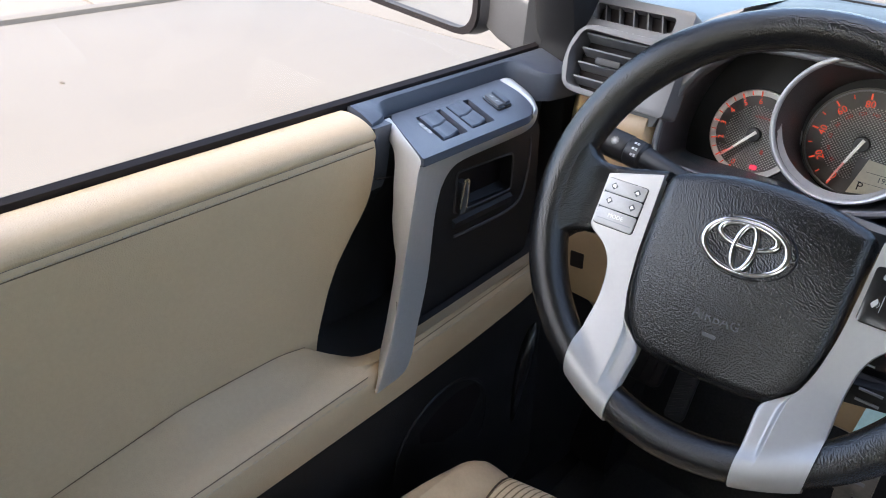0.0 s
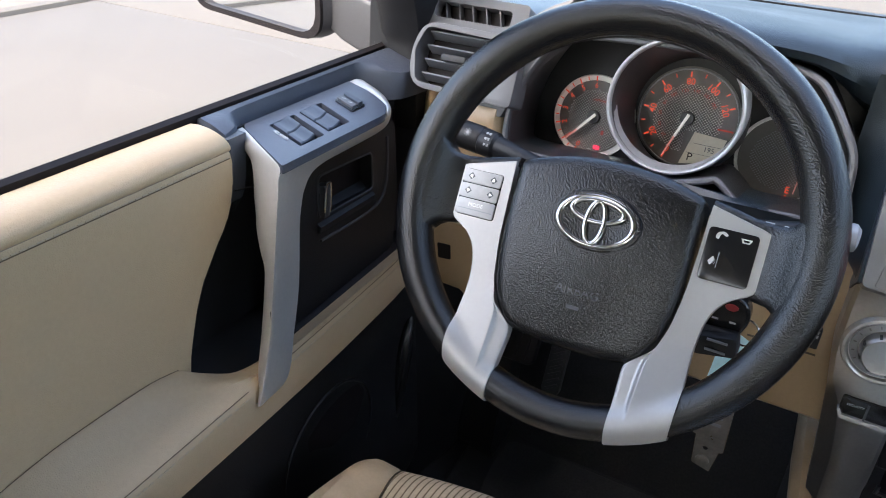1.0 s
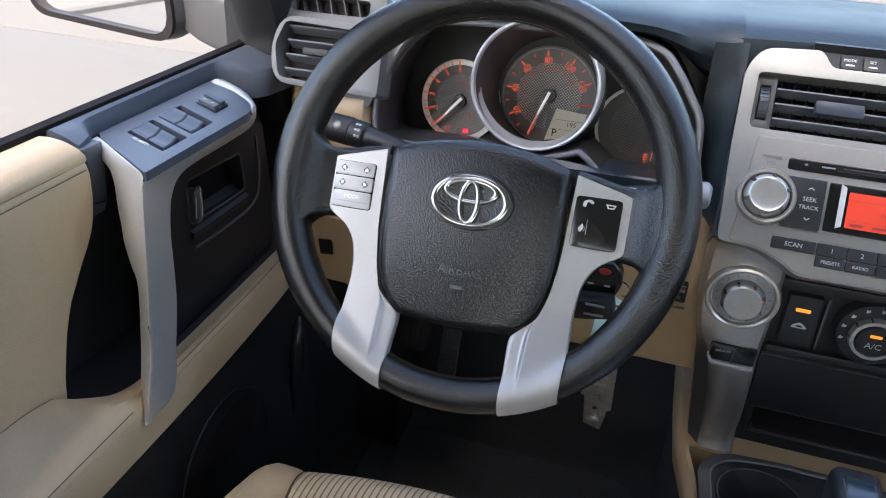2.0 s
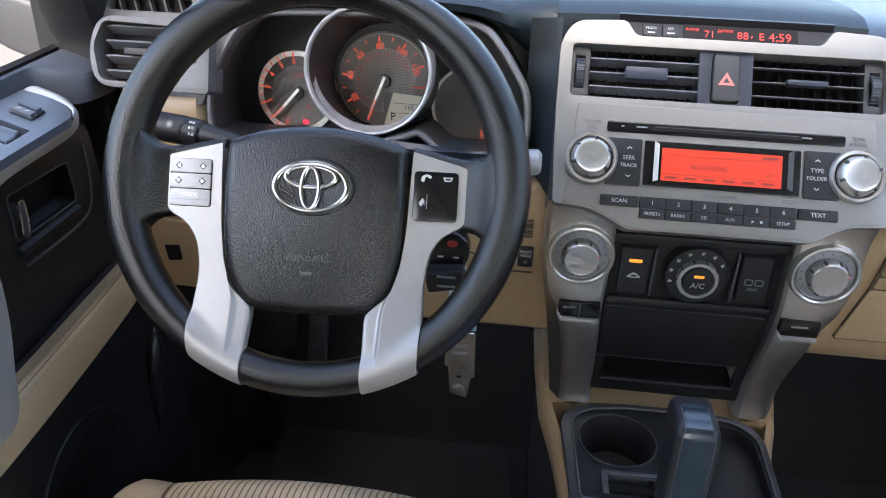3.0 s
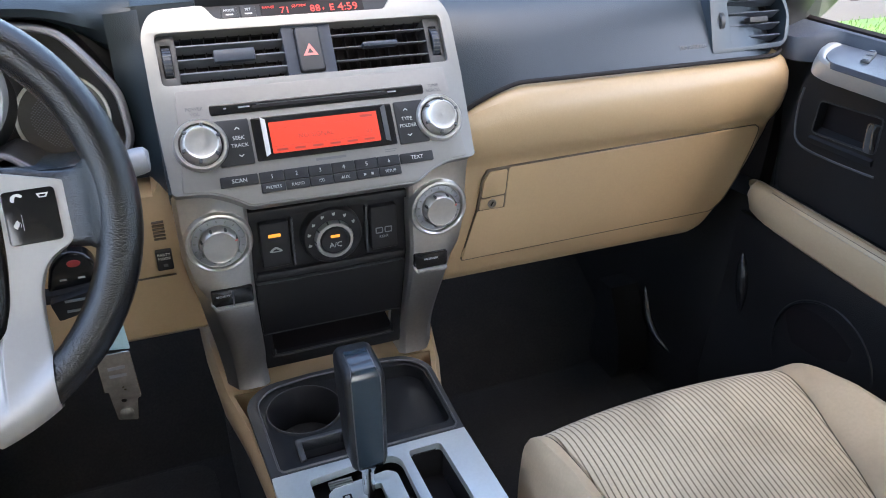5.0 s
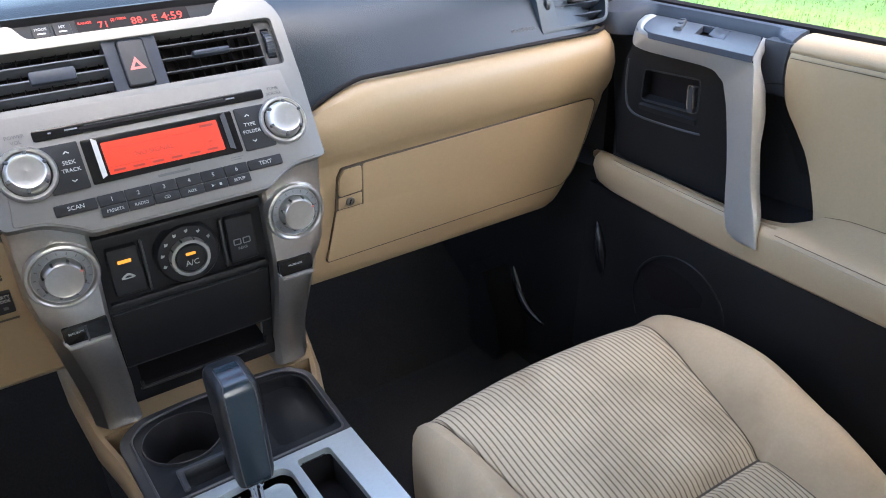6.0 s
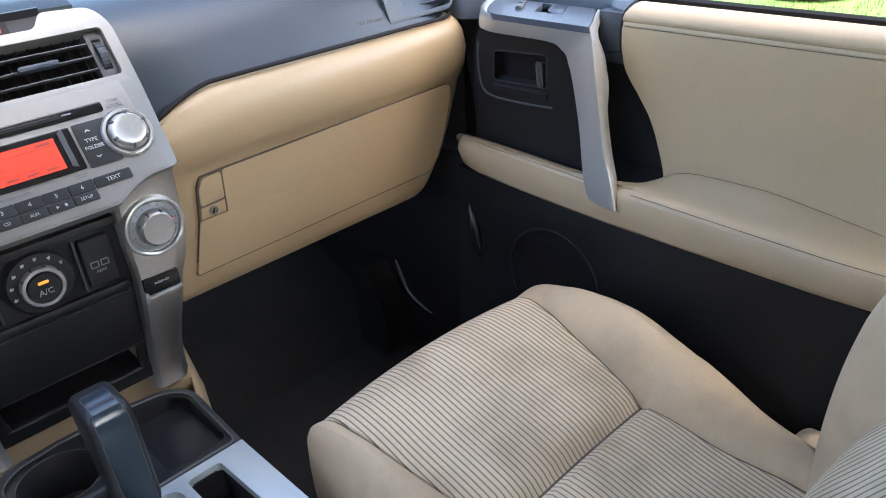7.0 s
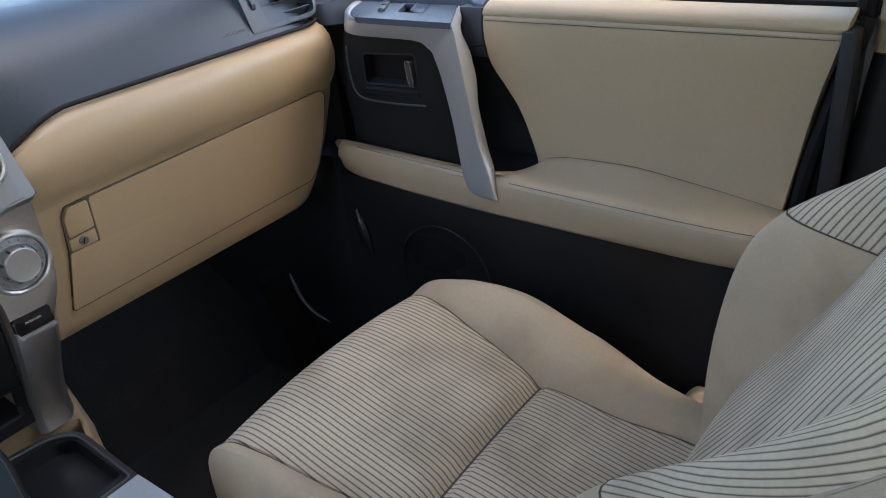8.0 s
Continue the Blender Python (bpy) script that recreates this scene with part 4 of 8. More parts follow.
GLOVE = Matrix(((1, 0, 0, 0), (0, -0.113, -0.9936, 0.7925), (0, 0.9936, -0.113, 0.97), (0, 0, 0, 1)))


def air_vent(parent, s):
    """An outer vent: grey surround, black box, four slats, a tab and a thumb wheel."""
    m = Matrix(((1, 0, 0, s * 0.632), (0, 0.36, -0.933, 0.815 if s < 0 else 0.822), (0, 0.933, 0.36, 1.188), (0, 0, 0, 1)))

    def q(x, y):
        return (s * x, y)

    hole = rounded([q(-0.040, -0.032), q(0.053, -0.029), q(0.061, 0.008), q(0.050, 0.036), q(-0.046, 0.033)], 0.008)
    frame_out = rounded([q(-0.074, -0.038), q(0.058, -0.036), q(0.067, 0.004), q(0.055, 0.042), q(-0.074, 0.040)], [0.006, 0.03, 0.03, 0.02, 0.006])
    # surround and slats go darker at right, painting in the uneven light
    sur = part("vent_surround", prism(frame_out, -0.035, 0.006, m, 0.003, holes=[hole]), M_GREY if s < 0 else M_PAD, parent, "grey vent surround")
    part("vent_box", prism(rounded([(x * 1.06, y * 1.06) for x, y in hole], 0), -0.034, -0.028, m), M_RUBBER, sur)
    for i in range(4):
        y = -0.019 + i * 0.0165
        bar = box(-0.046, -0.0012, -0.014, 0.052, 0.0012, 0.004, bevel=0.0008)
        bar.transform(m @ Matrix.Translation((s * 0.004, y, -0.006)) @ Matrix.Rotation(radians(-24), 4, "X"))
        part("vent_slat", bar, M_SLAT if s < 0 else M_BTN_BLUE, sur)
    part("vent_tab", box(-0.016, -0.004, -0.004, 0.016, 0.004, 0.008, m @ Matrix.Translation((s * 0.008, 0.004, 0)), 0.002), M_BLACK, sur, "grey vent tab")
    wheel_bm = lathe([(0.013, -0.004), (0.015, -0.003), (0.015, 0.003), (0.013, 0.004)], 20, m @ Matrix.Translation((s * -0.056, 0.006, -0.004)) @ Matrix.Rotation(radians(90), 4, "Y"))
    part("thumb_wheel", wheel_bm, M_VENT, sur, "ribbed grey thumb wheel")


def dashboard():
    d = thing("dashboard", "dark grey padded dashboard over beige lower panels", "dashboard", (0, 1.0, 0.87))

    def pad(u, v):
        # v runs from the windscreen to the lower lip
        prof = [(1.40, 1.205), (1.25, 1.228), (1.08, 1.244), (0.96, 1.250), (0.905, 1.248), (0.872, 1.238), (0.846, 1.216), (0.825, 1.188), (0.808, 1.161), (0.797, 1.147), (0.799, 1.140), (0.815, 1.134)]
        y, z = prof[v]
        x = u
        if v >= 7:
            near = max(0.0, 1 - (x - 0.172) / 0.085)
            z -= 0.034 * near ** 1.5 * (v - 6) / 3 if v <= 9 else 0.034 * near ** 1.5
        k = max(0.0, (x - 0.60) / 0.11)
        return (x, min(1.40, y + 0.05 * k * k * (1 if v > 2 else 0)), z)

    part("passenger_pad", sheet(pad, span(0.150, 0.725, 30), range(12)), M_PAD, d, "dark grey grained pad over the glove box")
    # middle and driver tops
    part("centre_pad", sheet(lambda u, v: (u, (1.40, 1.2, 1.05, 0.95, 0.905, 0.885, 0.872)[v], (1.205, 1.236, 1.250, 1.256, 1.254, 1.246, 1.20)[v] + 0.004 * math.cos(u * 9)), span(-0.20, 0.155, 14), range(7)), M_PAD_SHADED, d)

    def hood_top(u, v):
        prof = [(1.40, 1.205), (1.2, 1.236), (1.05, 1.254), (0.95, 1.266), (0.88, 1.270), (0.845, 1.268), (0.832, 1.262), (0.834, 1.254), (0.86, 1.246), (0.93, 1.235)]
        y, z = prof[v]
        c = abs(u + 0.385) / 0.20
        fall = (0.046 if u < -0.385 else 0.016) * max(0.0, min(c, 1.3)) ** 2.6
        w = 0 if v < 1 else min(1.0, (v - 0.5) / 2.5)
        p = Vector((u, y + (0.012 * c * c if v > 3 else 0), z - fall * w))
        # towards the stack the hood runs out into the middle pad
        f = min(1.0, max(0.0, (u + 0.27) / 0.085))
        f = f * f * (3 - 2 * f)
        my, mz = [(1.40, 1.206), (1.2, 1.239), (1.05, 1.253), (0.95, 1.259), (0.905, 1.257), (0.888, 1.249), (0.880, 1.238), (0.876, 1.222), (0.876, 1.205), (0.90, 1.19)][v]
        return p.lerp(Vector((u, my, mz)), f)

    part("cluster_hood", sheet(hood_top, span(-0.60, -0.178, 26), range(10)), M_PAD_SHADED, d, "dark grained hood over the dials")
    # wall of the dial pod beside the stack

    def pod_side(f, z):
        face = 0.760 + max(0.0, z - 1.089) * 0.68
        y = 0.852 + (face - 0.852) * f ** 1.6
        return (-0.206 + 0.034 * f, y, z)

    part("pod_side", sheet(pod_side, span(0, 1, 8), span(1.075, 1.246, 12)), M_PAD_SHADED, d, "dark wall of the dial pod")
    part("driver_pad", sheet(lambda u, v: (u, (1.40, 1.2, 1.05, 0.95, 0.90, 0.875, 0.868)[v], (1.205, 1.228, 1.238, 1.242, 1.241, 1.236, 1.20)[v]), span(-0.725, -0.575, 8), range(7)), M_PAD, d)
    # side defroster slot
    slot = Matrix(((1, 0, 0, -0.645), (0, 0.45, -0.893, 0.858), (0, 0.893, 0.45, 1.236), (0, 0, 0, 1)))
    sl = part("slot_surround", prism(rounded(rect(-0.075, -0.020, 0.075, 0.020), 0.006), -0.02, 0.004, slot, 0.002, holes=[rounded(rect(-0.045, -0.009, 0.055, 0.010), 0.005)]), M_GREY, d, "grey defroster slot surround")
    part("slot_well", prism(rounded(rect(-0.05, -0.012, 0.06, 0.012), 0.005), -0.019, -0.014, slot), M_RUBBER, sl)
    for i in range(5):
        b = box(-0.0008, -0.011, -0.012, 0.0008, 0.011, 0.0, slot @ Matrix.Translation((-0.032 + 0.018 * i, 0, 0)) @ Matrix.Rotation(radians(20), 4, "Z"))
        part("slot_fin", b, M_BUTTON, sl)
    air_vent(d, -1)
    air_vent(d, 1)
    # grey side cheek between vent and dials
    cheek = Matrix(((1, 0, 0, 0), (0, 0.30, -0.954, 0.830), (0, 0.954, 0.30, 1.178), (0, 0, 0, 1)))
    part("cluster_cheek", prism(rounded([(-0.575, -0.046), (-0.571, -0.036), (-0.562, -0.008), (-0.548, 0.023), (-0.526, 0.048), (-0.500, 0.064), (-0.560, 0.066), (-0.610, 0.050), (-0.614, -0.044)], 0.004), -0.03, 0.004, cheek, 0.003), M_GREY, d, "grey trim beside the dials")
    part("thumb_slot", prism(rounded(rect(-0.5890, -0.013, -0.5835, 0.006), 0.002), 0.002, 0.0046, cheek), M_RUBBER, d, "dark slot of the thumb wheel")

    # beige passenger side
    def right_end(z):
        return curve([(0.84, 0.625), (0.88, 0.648), (0.92, 0.672), (0.97, 0.696), (1.02, 0.711), (1.06, 0.717), (1.10, 0.719), (1.15, 0.706)], z)

    prof = [(0.806, 1.1450), (0.7900, 1.1430), (0.778, 1.135), (0.771, 1.120), (0.7685, 1.095), (0.772, 1.071), (0.779, 1.057), (0.785, 1.0485), (0.7872, 1.042), (0.7885, 1.030), (0.796, 0.97), (0.803, 0.905), (0.806, 0.885), (0.810, 0.874), (0.817, 0.865), (0.830, 0.861), (0.93, 0.864)]

    def low(u, v):
        y, z = prof[v]
        x = 0.152 + u * (right_end(z) - 0.152)
        if v < 4:
            near = max(0.0, 1 - (x - 0.172) / 0.085)
            z -= 0.036 * near ** 1.5 * (1 - v / 5)
        k = max(0.0, (u - 0.88) / 0.12)
        return (x, y + 0.045 * k * k, z)

    part("passenger_panel", sheet(low, span(0, 1, 40), range(len(prof))), M_DASH_BEIGE, d, "beige panel under the dash pad")
    # black tube laid along the joint as the shade beneath the pad
    part("lip_shadow", tube([(x, 0.7900 + (0.045 * (max(0, (x - 0.642) / 0.066)) ** 2), 1.1482 - 0.0325 * max(0.0, 1 - (x - 0.172) / 0.085) ** 1.5) for x in span(0.174, 0.690, 40)], 0.0030, 8), M_RUBBER, d, "dark strip for the shade under the dash pad")
    # glove box lid, its latch and lower strip; local: x across, y up
    lid = [(0.243, 0.0690), (0.653, 0.0795), (0.648, 0.040), (0.637, -0.010), (0.622, -0.046), (0.606, -0.0607), (0.186, -0.0665), (0.203, 0.0085), (0.243, 0.0085)]
    big = [(0.2055, 0.056), (0.212, 0.0690), (0.243, 0.0706), (0.6565, 0.0811), (0.6518, 0.040), (0.6408, -0.0110), (0.6256, -0.048), (0.608, -0.0632), (0.1850, -0.0688), (0.2020, 0.0085)]
    part("lid_gap", prism(rounded(big, [0.003, 0.003, 0.003, 0.018, 0.02, 0.02, 0.02, 0.006, 0.003, 0.003]), -0.012, 0.0010, GLOVE), M_SEAM, d, "dark gap round the glove box lid")
    lid_ob = part("glove_box_lid", prism(inset(rounded(lid, [0.004, 0.016, 0.02, 0.02, 0.02, 0.006, 0.004, 0.003, 0.003]), -0.0006), -0.002, 0.0020, GLOVE, 0.0010, 3), M_DASH_BEIGE, d, "beige glove box lid")
    latch = part("latch", prism(rounded([(0.206, 0.0295), (0.240, 0.0315), (0.240, 0.0680), (0.214, 0.0670), (0.207, 0.055)], 0.004), -0.002, 0.0036, GLOVE, 0.0015), M_DASH_BEIGE, lid_ob, "beige lid latch")
    part("latch_base", prism(rounded([(0.2045, 0.0105), (0.240, 0.0105), (0.240, 0.0285), (0.2058, 0.0270)], 0.002), -0.002, 0.0026, GLOVE, 0.0012), M_DASH_BEIGE, lid_ob)
    part("lock_cylinder", lathe([(0.0062, 0.0), (0.0062, 0.0018), (0.005, 0.0022), (0.0046, 0.0012), (0.0, 0.0012)], 18, at(GLOVE, 0.222, 0.0195, 0.0026)), M_STEEL, lid_ob, "worn steel lock cylinder")
    part("key_slot", box(-0.0034, -0.0008, 0.0012, 0.0034, 0.0008, 0.002, at(GLOVE, 0.222, 0.0195, 0.0026, 70)), M_RUBBER, lid_ob)
    # driver side lower panels
    drv = [(0.835, 1.160), (0.822, 1.152), (0.812, 1.140), (0.806, 1.12), (0.803, 1.08), (0.803, 1.02), (0.805, 0.95), (0.808, 0.90), (0.813, 0.870), (0.83, 0.856), (0.93, 0.86)]

    def knee(u, v):
        y, z = drv[v]
        a = -curve([(0.87, 0.66), (0.92, 0.69), (1.0, 0.712), (1.16, 0.715)], z)
        x = a + u * (-0.152 - a)
        k = max(0.0, (0.16 - u) / 0.16)
        return (x, y + 0.07 * k * k, z)

    def knee_mid(u, v):
        x, y, z = knee(u, v)
        f = min(1.0, max(0.0, min((x + 0.578) / 0.02, (-0.178 - x) / 0.012)))
        return (x, y + 0.02 * f * max(0.0, z - 1.06) / 0.1, z - f * max(0.0, z - 1.055) * 0.95)

    part("knee_panel", sheet(knee_mid, span(0, 1, 60), range(len(drv))), M_DASH_BEIGE, d, "beige panel below the steering column")
    part("panel_joint", tube([(-0.25, 0.801, 0.957), (-0.18, 0.801, 0.957)], 0.0012, 5), M_SEAM, d)
    k2 = Matrix(((1, 0, 0, 0), (0, 0, -1, 0.803), (0, 1, 0, 0), (0, 0, 0, 1)))
    part("fuse_recess", prism(rounded([(-0.6400, 0.931), (-0.6215, 0.933), (-0.6230, 0.9545), (-0.6425, 0.953)], 0.002), -0.004, 0.0043, k2), M_RUBBER, d, "small dark opening in the knee panel")
    part("knee_lid", prism(rounded([(-0.69, 0.895), (-0.56, 0.89), (-0.56, 0.985), (-0.68, 0.99)], 0.012), -0.003, 0.0035, k2, 0.002), M_DASH_BEIGE, d, "beige fuse panel lid")
    for i in range(6):
        part("sensor_slit", box(-0.197, 1.004 + 0.0042 * i, -0.001, -0.184, 1.006 + 0.0042 * i, 0.0025, k2, 0.0005), M_SEAM, d)
    mode = part("mode_switch", prism(rounded(rect(-0.199, 0.966, -0.181, 0.991), 0.002), -0.002, 0.006, k2, 0.0015), M_BLACK, d, "small black push switch")
    for y, word in ((0.9865, "PARTY"), (0.9815, "MODE")):
        lettering("lettering", word, 0.0048, at(k2, -0.190, y, 0.0062), M_DIAL_RIM, mode)
    part("print_bar", box(-0.192, 0.971, 0.006, -0.187, 0.9745, 0.0063, k2), M_GREYPRINT, mode)
    # raised lettering by the right vent
    face = Matrix(((1, 0, 0, 0.528), (0, 0.53, -0.85, 0.8105), (0, 0.85, 0.53, 1.165), (0, 0, 0, 1)))
    lettering("lettering", "SRS AIRBAG", 0.0085, at(face, 0, 0, 0.0004), M_GREYPRINT, d)
    return d


dashboard()


def dial_marks(parent, m, cx, cy, r, values, angle, size, mat, minor=True):
    for i, v in enumerate(values):
        a = radians(angle(v))
        part("tick", box(-0.0062, -0.0008, 0.0, 0.0, 0.0008, 0.0006, at(m, cx + r * math.cos(a), cy + r * math.sin(a), 0.0008, math.degrees(a))), mat, parent)
        rr = r - 0.0115
        lettering("numeral", str(v), size, at(m, cx + rr * math.cos(a), cy + rr * math.sin(a), 0.0008, math.degrees(a) - 90), mat, parent)
        if minor and i < len(values) - 1:
            a2 = radians(angle((v + values[i + 1]) / 2))
            part("tick", box(-0.0045, -0.0006, 0.0, 0.0, 0.0006, 0.0006, at(m, cx + r * math.cos(a2), cy + r * math.sin(a2), 0.0008, math.degrees(a2))), mat, parent)


def needle(parent, m, cx, cy, angle, length):
    m2 = at(m, cx, cy, 0.004, angle)
    nd = part("needle", prism([(-0.006, -0.0018), (0.024, -0.0014), (0.024, 0.0014), (-0.006, 0.0018)], 0.006, 0.0085, m2, 0.0006), M_NEEDLE_WHITE, parent, "lit white needle root")
    part("needle_tip", prism([(0.024, -0.0013), (length, -0.0006), (length, 0.0006), (0.024, 0.0013)], 0.0062, 0.0078, m2), M_NEEDLE, nd, "pale red needle tip")
    part("needle_hub", lathe([(0.0085, 0.0), (0.0085, 0.003), (0.0075, 0.0050), (0.0, 0.0056)], 24, at(m, cx, cy, 0.001)), M_BUTTON, nd, "grey needle hub")


def mesh_dots(m, cx, cy, r, pitch, skip=None):
    """A field of small raised diamonds over a dial."""
    bm = bmesh.new()
    k = int(r / pitch) + 1
    for i in range(-k, k + 1):
        for j in range(-2 * k, 2 * k + 1):
            x, y = i * pitch + (pitch / 2 if j % 2 else 0), j * pitch * 0.5
            if x * x + y * y > r * r or (skip and skip(cx + x, cy + y)):
                continue
            h = pitch * 0.30
            top = bm.verts.new((cx + x, cy + y, 0.0009))
            c = [bm.verts.new((cx + x + a, cy + y + b, 0.0002)) for a, b in ((h, 0), (0, h * 0.7), (-h, 0), (0, -h * 0.7))]
            for q in range(4):
                bm.faces.new((c[q], c[(q + 1) % 4], top))
    bm.transform(m)
    return bm


def cluster():
    c = thing("instrument_cluster", "deep instrument cluster with red lit dials", "instrument cluster", (-0.385, 0.90, 1.09))
    out = [(-0.200, -0.068), (-0.198, -0.02), (-0.165, 0.062), (-0.100, 0.100), (0.0, 0.112), (0.12, 0.088), (0.175, 0.055), (0.205, 0.0), (0.20, -0.045), (0.17, -0.085), (0.05, -0.11), (-0.10, -0.10), (-0.18, -0.088)]
    part("back_plate", prism(rounded(out, 0.01), -0.012, -0.002, G), M_BLACK, c, "black back plate")
    # bowl wall from the hood edge to the back plate
    F = lean(-0.385, 0.833, 1.165, 14)
    edge = smoothloop([(-0.1715, -0.0635), (-0.1785, -0.054), (-0.180, -0.030), (-0.1755, -0.003), (-0.167, 0.020), (-0.149, 0.049), (-0.128, 0.0655), (-0.0985, 0.0700), (-0.05, 0.0725), (0.02, 0.0745), (0.085, 0.0735), (0.1246, 0.0660), (0.145, 0.047), (0.162, 0.0235), (0.1743, 0.0033), (0.1785, -0.02), (0.1785, -0.048), (0.164, -0.0610), (0.130, -0.0640), (0.0942, -0.0645), (0.0804, -0.057), (0.062, -0.045), (0.045, -0.050), (0.0, -0.062), (-0.06, -0.064), (-0.13, -0.0645)], 4)
    back = [(x * 1.03, y * 1.12 - 0.006) for x, y in edge]
    part("bowl", loft([[F @ Vector((x, y, 0.006)) for x, y in edge], [G @ Vector((x, y + 0.008, 0.0)) for x, y in back]], cap=False), M_BOWL, c, "black bowl round the dials")
    lipr = [[F @ Vector((x, y, z)) for x, y in inset(edge, -d)] for d, z in ((0.0, 0.001), (0.0005, 0.0060), (0.0022, 0.0085), (0.0050, 0.0085), (0.0072, 0.0060), (0.0085, 0.0), (0.0088, -0.014))]
    part("bezel", loft(lipr, cap=False), M_BEZEL, c, "grey bezel edge round the dials")
    # speedometer
    def keep_lcd(x, y):
        return 0.004 < x < 0.056 and -0.064 < y < -0.019
    sp = part("speedometer", lathe([(0.060, 0.0), (0.060, 0.0012), (0.0, 0.0012)], 48, at(G, 0.0020, -0.0065, -0.001)), M_DIAL, c, "dark speedometer dial")
    part("dial_dots", mesh_dots(at(G, 0.0020, -0.0065, 0.0), 0, 0, 0.040, 0.0037, lambda x, y: x > 0 and y < -0.014), M_DIAL_RIM, sp)
    part("dial_edge", lathe([(0.0560, 0.0), (0.0564, 0.0018), (0.0574, 0.0018), (0.0580, 0.0)], 56, at(G, 0.002, -0.0065, 0.0)), M_BTN_GREY, sp, "thin grey dial ring")
    dial_marks(sp, at(G, 0.0020, -0.0065, 0.0), 0, 0, 0.0538, [0, 20, 40, 60, 80, 100, 120], lambda v: 249 - 1.88 * v, 0.0105, M_RED_GLOW)
    for v in range(20, 200, 20):
        a = radians(249 - 1.88 * v * 0.6214)
        lettering("numeral", str(v), 0.0055, at(G, 0.002 + 0.0325 * math.cos(a), -0.0065 + 0.0325 * math.sin(a), 0.0008, math.degrees(a) - 90), M_RED_DIM, sp)
    lcd = part("screen", prism([(0.014, -0.020), (0.052, -0.0225), (0.047, -0.040), (0.036, -0.054), (0.004, -0.060)], 0.0006, 0.002, G), M_LCD_BEIGE, sp, "beige trip screen")
    lettering("numeral", "P", 0.013, at(G, 0.015, -0.050, 0.0022), M_RUBBER, lcd)
    lettering("numeral", "195", 0.0085, at(G, 0.035, -0.038, 0.0022), M_GREYPRINT, lcd)
    part("print_line", box(0.016, -0.0332, 0.002, 0.0485, -0.0327, 0.0022, G), M_GREYPRINT, lcd)
    part("print_line", box(0.010, -0.0450, 0.002, 0.0420, -0.0446, 0.0022, G), M_GREYPRINT, lcd)
    needle(sp, at(G, 0.0020, -0.0065, 0.0), 0, 0, 249, 0.0500)
    part("dial_print", box(-0.009, -0.001, 0, 0.009, 0.001, 0.0003, at(G, 0.047, -0.012, 0.0008)), M_RED_DIM, sp)
    R = lean(-0.3845, 0.835, 1.181, 6)
    barrel = [R @ Vector((0.0678 * math.cos(a), 0.0678 * math.sin(a), 0.0)) for a in span(0, 2 * math.pi, 49)[:-1]]
    base = [G @ Vector((0.005 + 0.066 * math.cos(a), -0.003 + 0.066 * math.sin(a), -0.001)) for a in span(0, 2 * math.pi, 49)[:-1]]
    part("barrel", loft([barrel, base], cap=False), M_BOWL, sp, "black barrel of the speedometer")
    part("chrome_ring", lathe([(0.0672, -0.020), (0.0682, 0.001), (0.0692, 0.0045), (0.0708, 0.0055), (0.0726, 0.0042), (0.0735, 0.0005), (0.0737, -0.006), (0.0737, -0.03)], 72, R), M_RING, sp, "satin silver ring round the speedometer")
    # rev counter
    tm = at(G, -0.109, -0.0275, 0.0)
    tc = part("rev_counter", lathe([(0.050, 0.0), (0.050, 0.001), (0.0, 0.001)], 44, at(tm, 0, 0, -0.001)), M_DIAL, c, "dark rev counter dial")
    part("dial_edge", lathe([(0.0448, 0.0), (0.0452, 0.0006), (0.0508, 0.0010), (0.0515, 0.0024), (0.0522, 0.0)], 56, tm), M_DIAL_RIM, tc, "pale silver ring round the dial")
    part("dial_dots", mesh_dots(tm, 0, 0, 0.043, 0.0037, lambda x, y: math.hypot(x, y) > 0.0335 and y > -0.02), M_DIAL_RIM, tc)
    dial_marks(tc, tm, 0, 0, 0.0498, [0, 1, 2, 3, 4, 5, 6], lambda v: 250 - 25.5 * v, 0.0095, M_RED_GLOW)
    lettering("numeral", "x1000r/min", 0.0042, at(tm, 0.004, 0.021, 0.0008), M_RED_DIM, tc)
    needle(tc, tm, 0, 0, 229, 0.043)
    for x, y in ((0.0112, -0.0365),):
        part("warning_lamp", prism(rounded(rect(x - 0.004, y - 0.0028, x + 0.004, y + 0.0028), 0.0015), 0.0008, 0.0016, tm), M_WARN, tc, "lit red warning lamp")
    part("warning_lamp", prism(rounded(rect(0.0128, -0.0200, 0.0162, -0.0145), 0.0015), 0.0008, 0.0014, tm), M_RED_DIM, tc, "dim red warning lamp")
    # fuel and temperature dial
    fm = at(G, 0.114, -0.031, 0.0)
    fc = part("fuel_gauge", lathe([(0.050, 0.0), (0.050, 0.001), (0.0, 0.001)], 40, at(fm, 0, 0, -0.001)), M_DIAL, c, "dark fuel gauge dial")
    part("dial_edge", lathe([(0.0470, 0.0), (0.0475, 0.0010), (0.0505, 0.0014), (0.051, 0.0)], 48, fm), M_DIAL_RIM, fc, "pale ring round the gauge")
    part("dial_dots", mesh_dots(fm, 0, 0, 0.034, 0.0037), M_BTN_GREY, fc)
    lettering("numeral", "E", 0.011, at(fm, 0.0145, -0.032, 0.0008, 0), M_RED_GLOW, fc)
    part("tick", box(-0.005, -0.001, 0, 0.004, 0.001, 0.0006, at(fm, 0.0140, -0.0415, 0.0008, 84)), M_RED_GLOW, fc)
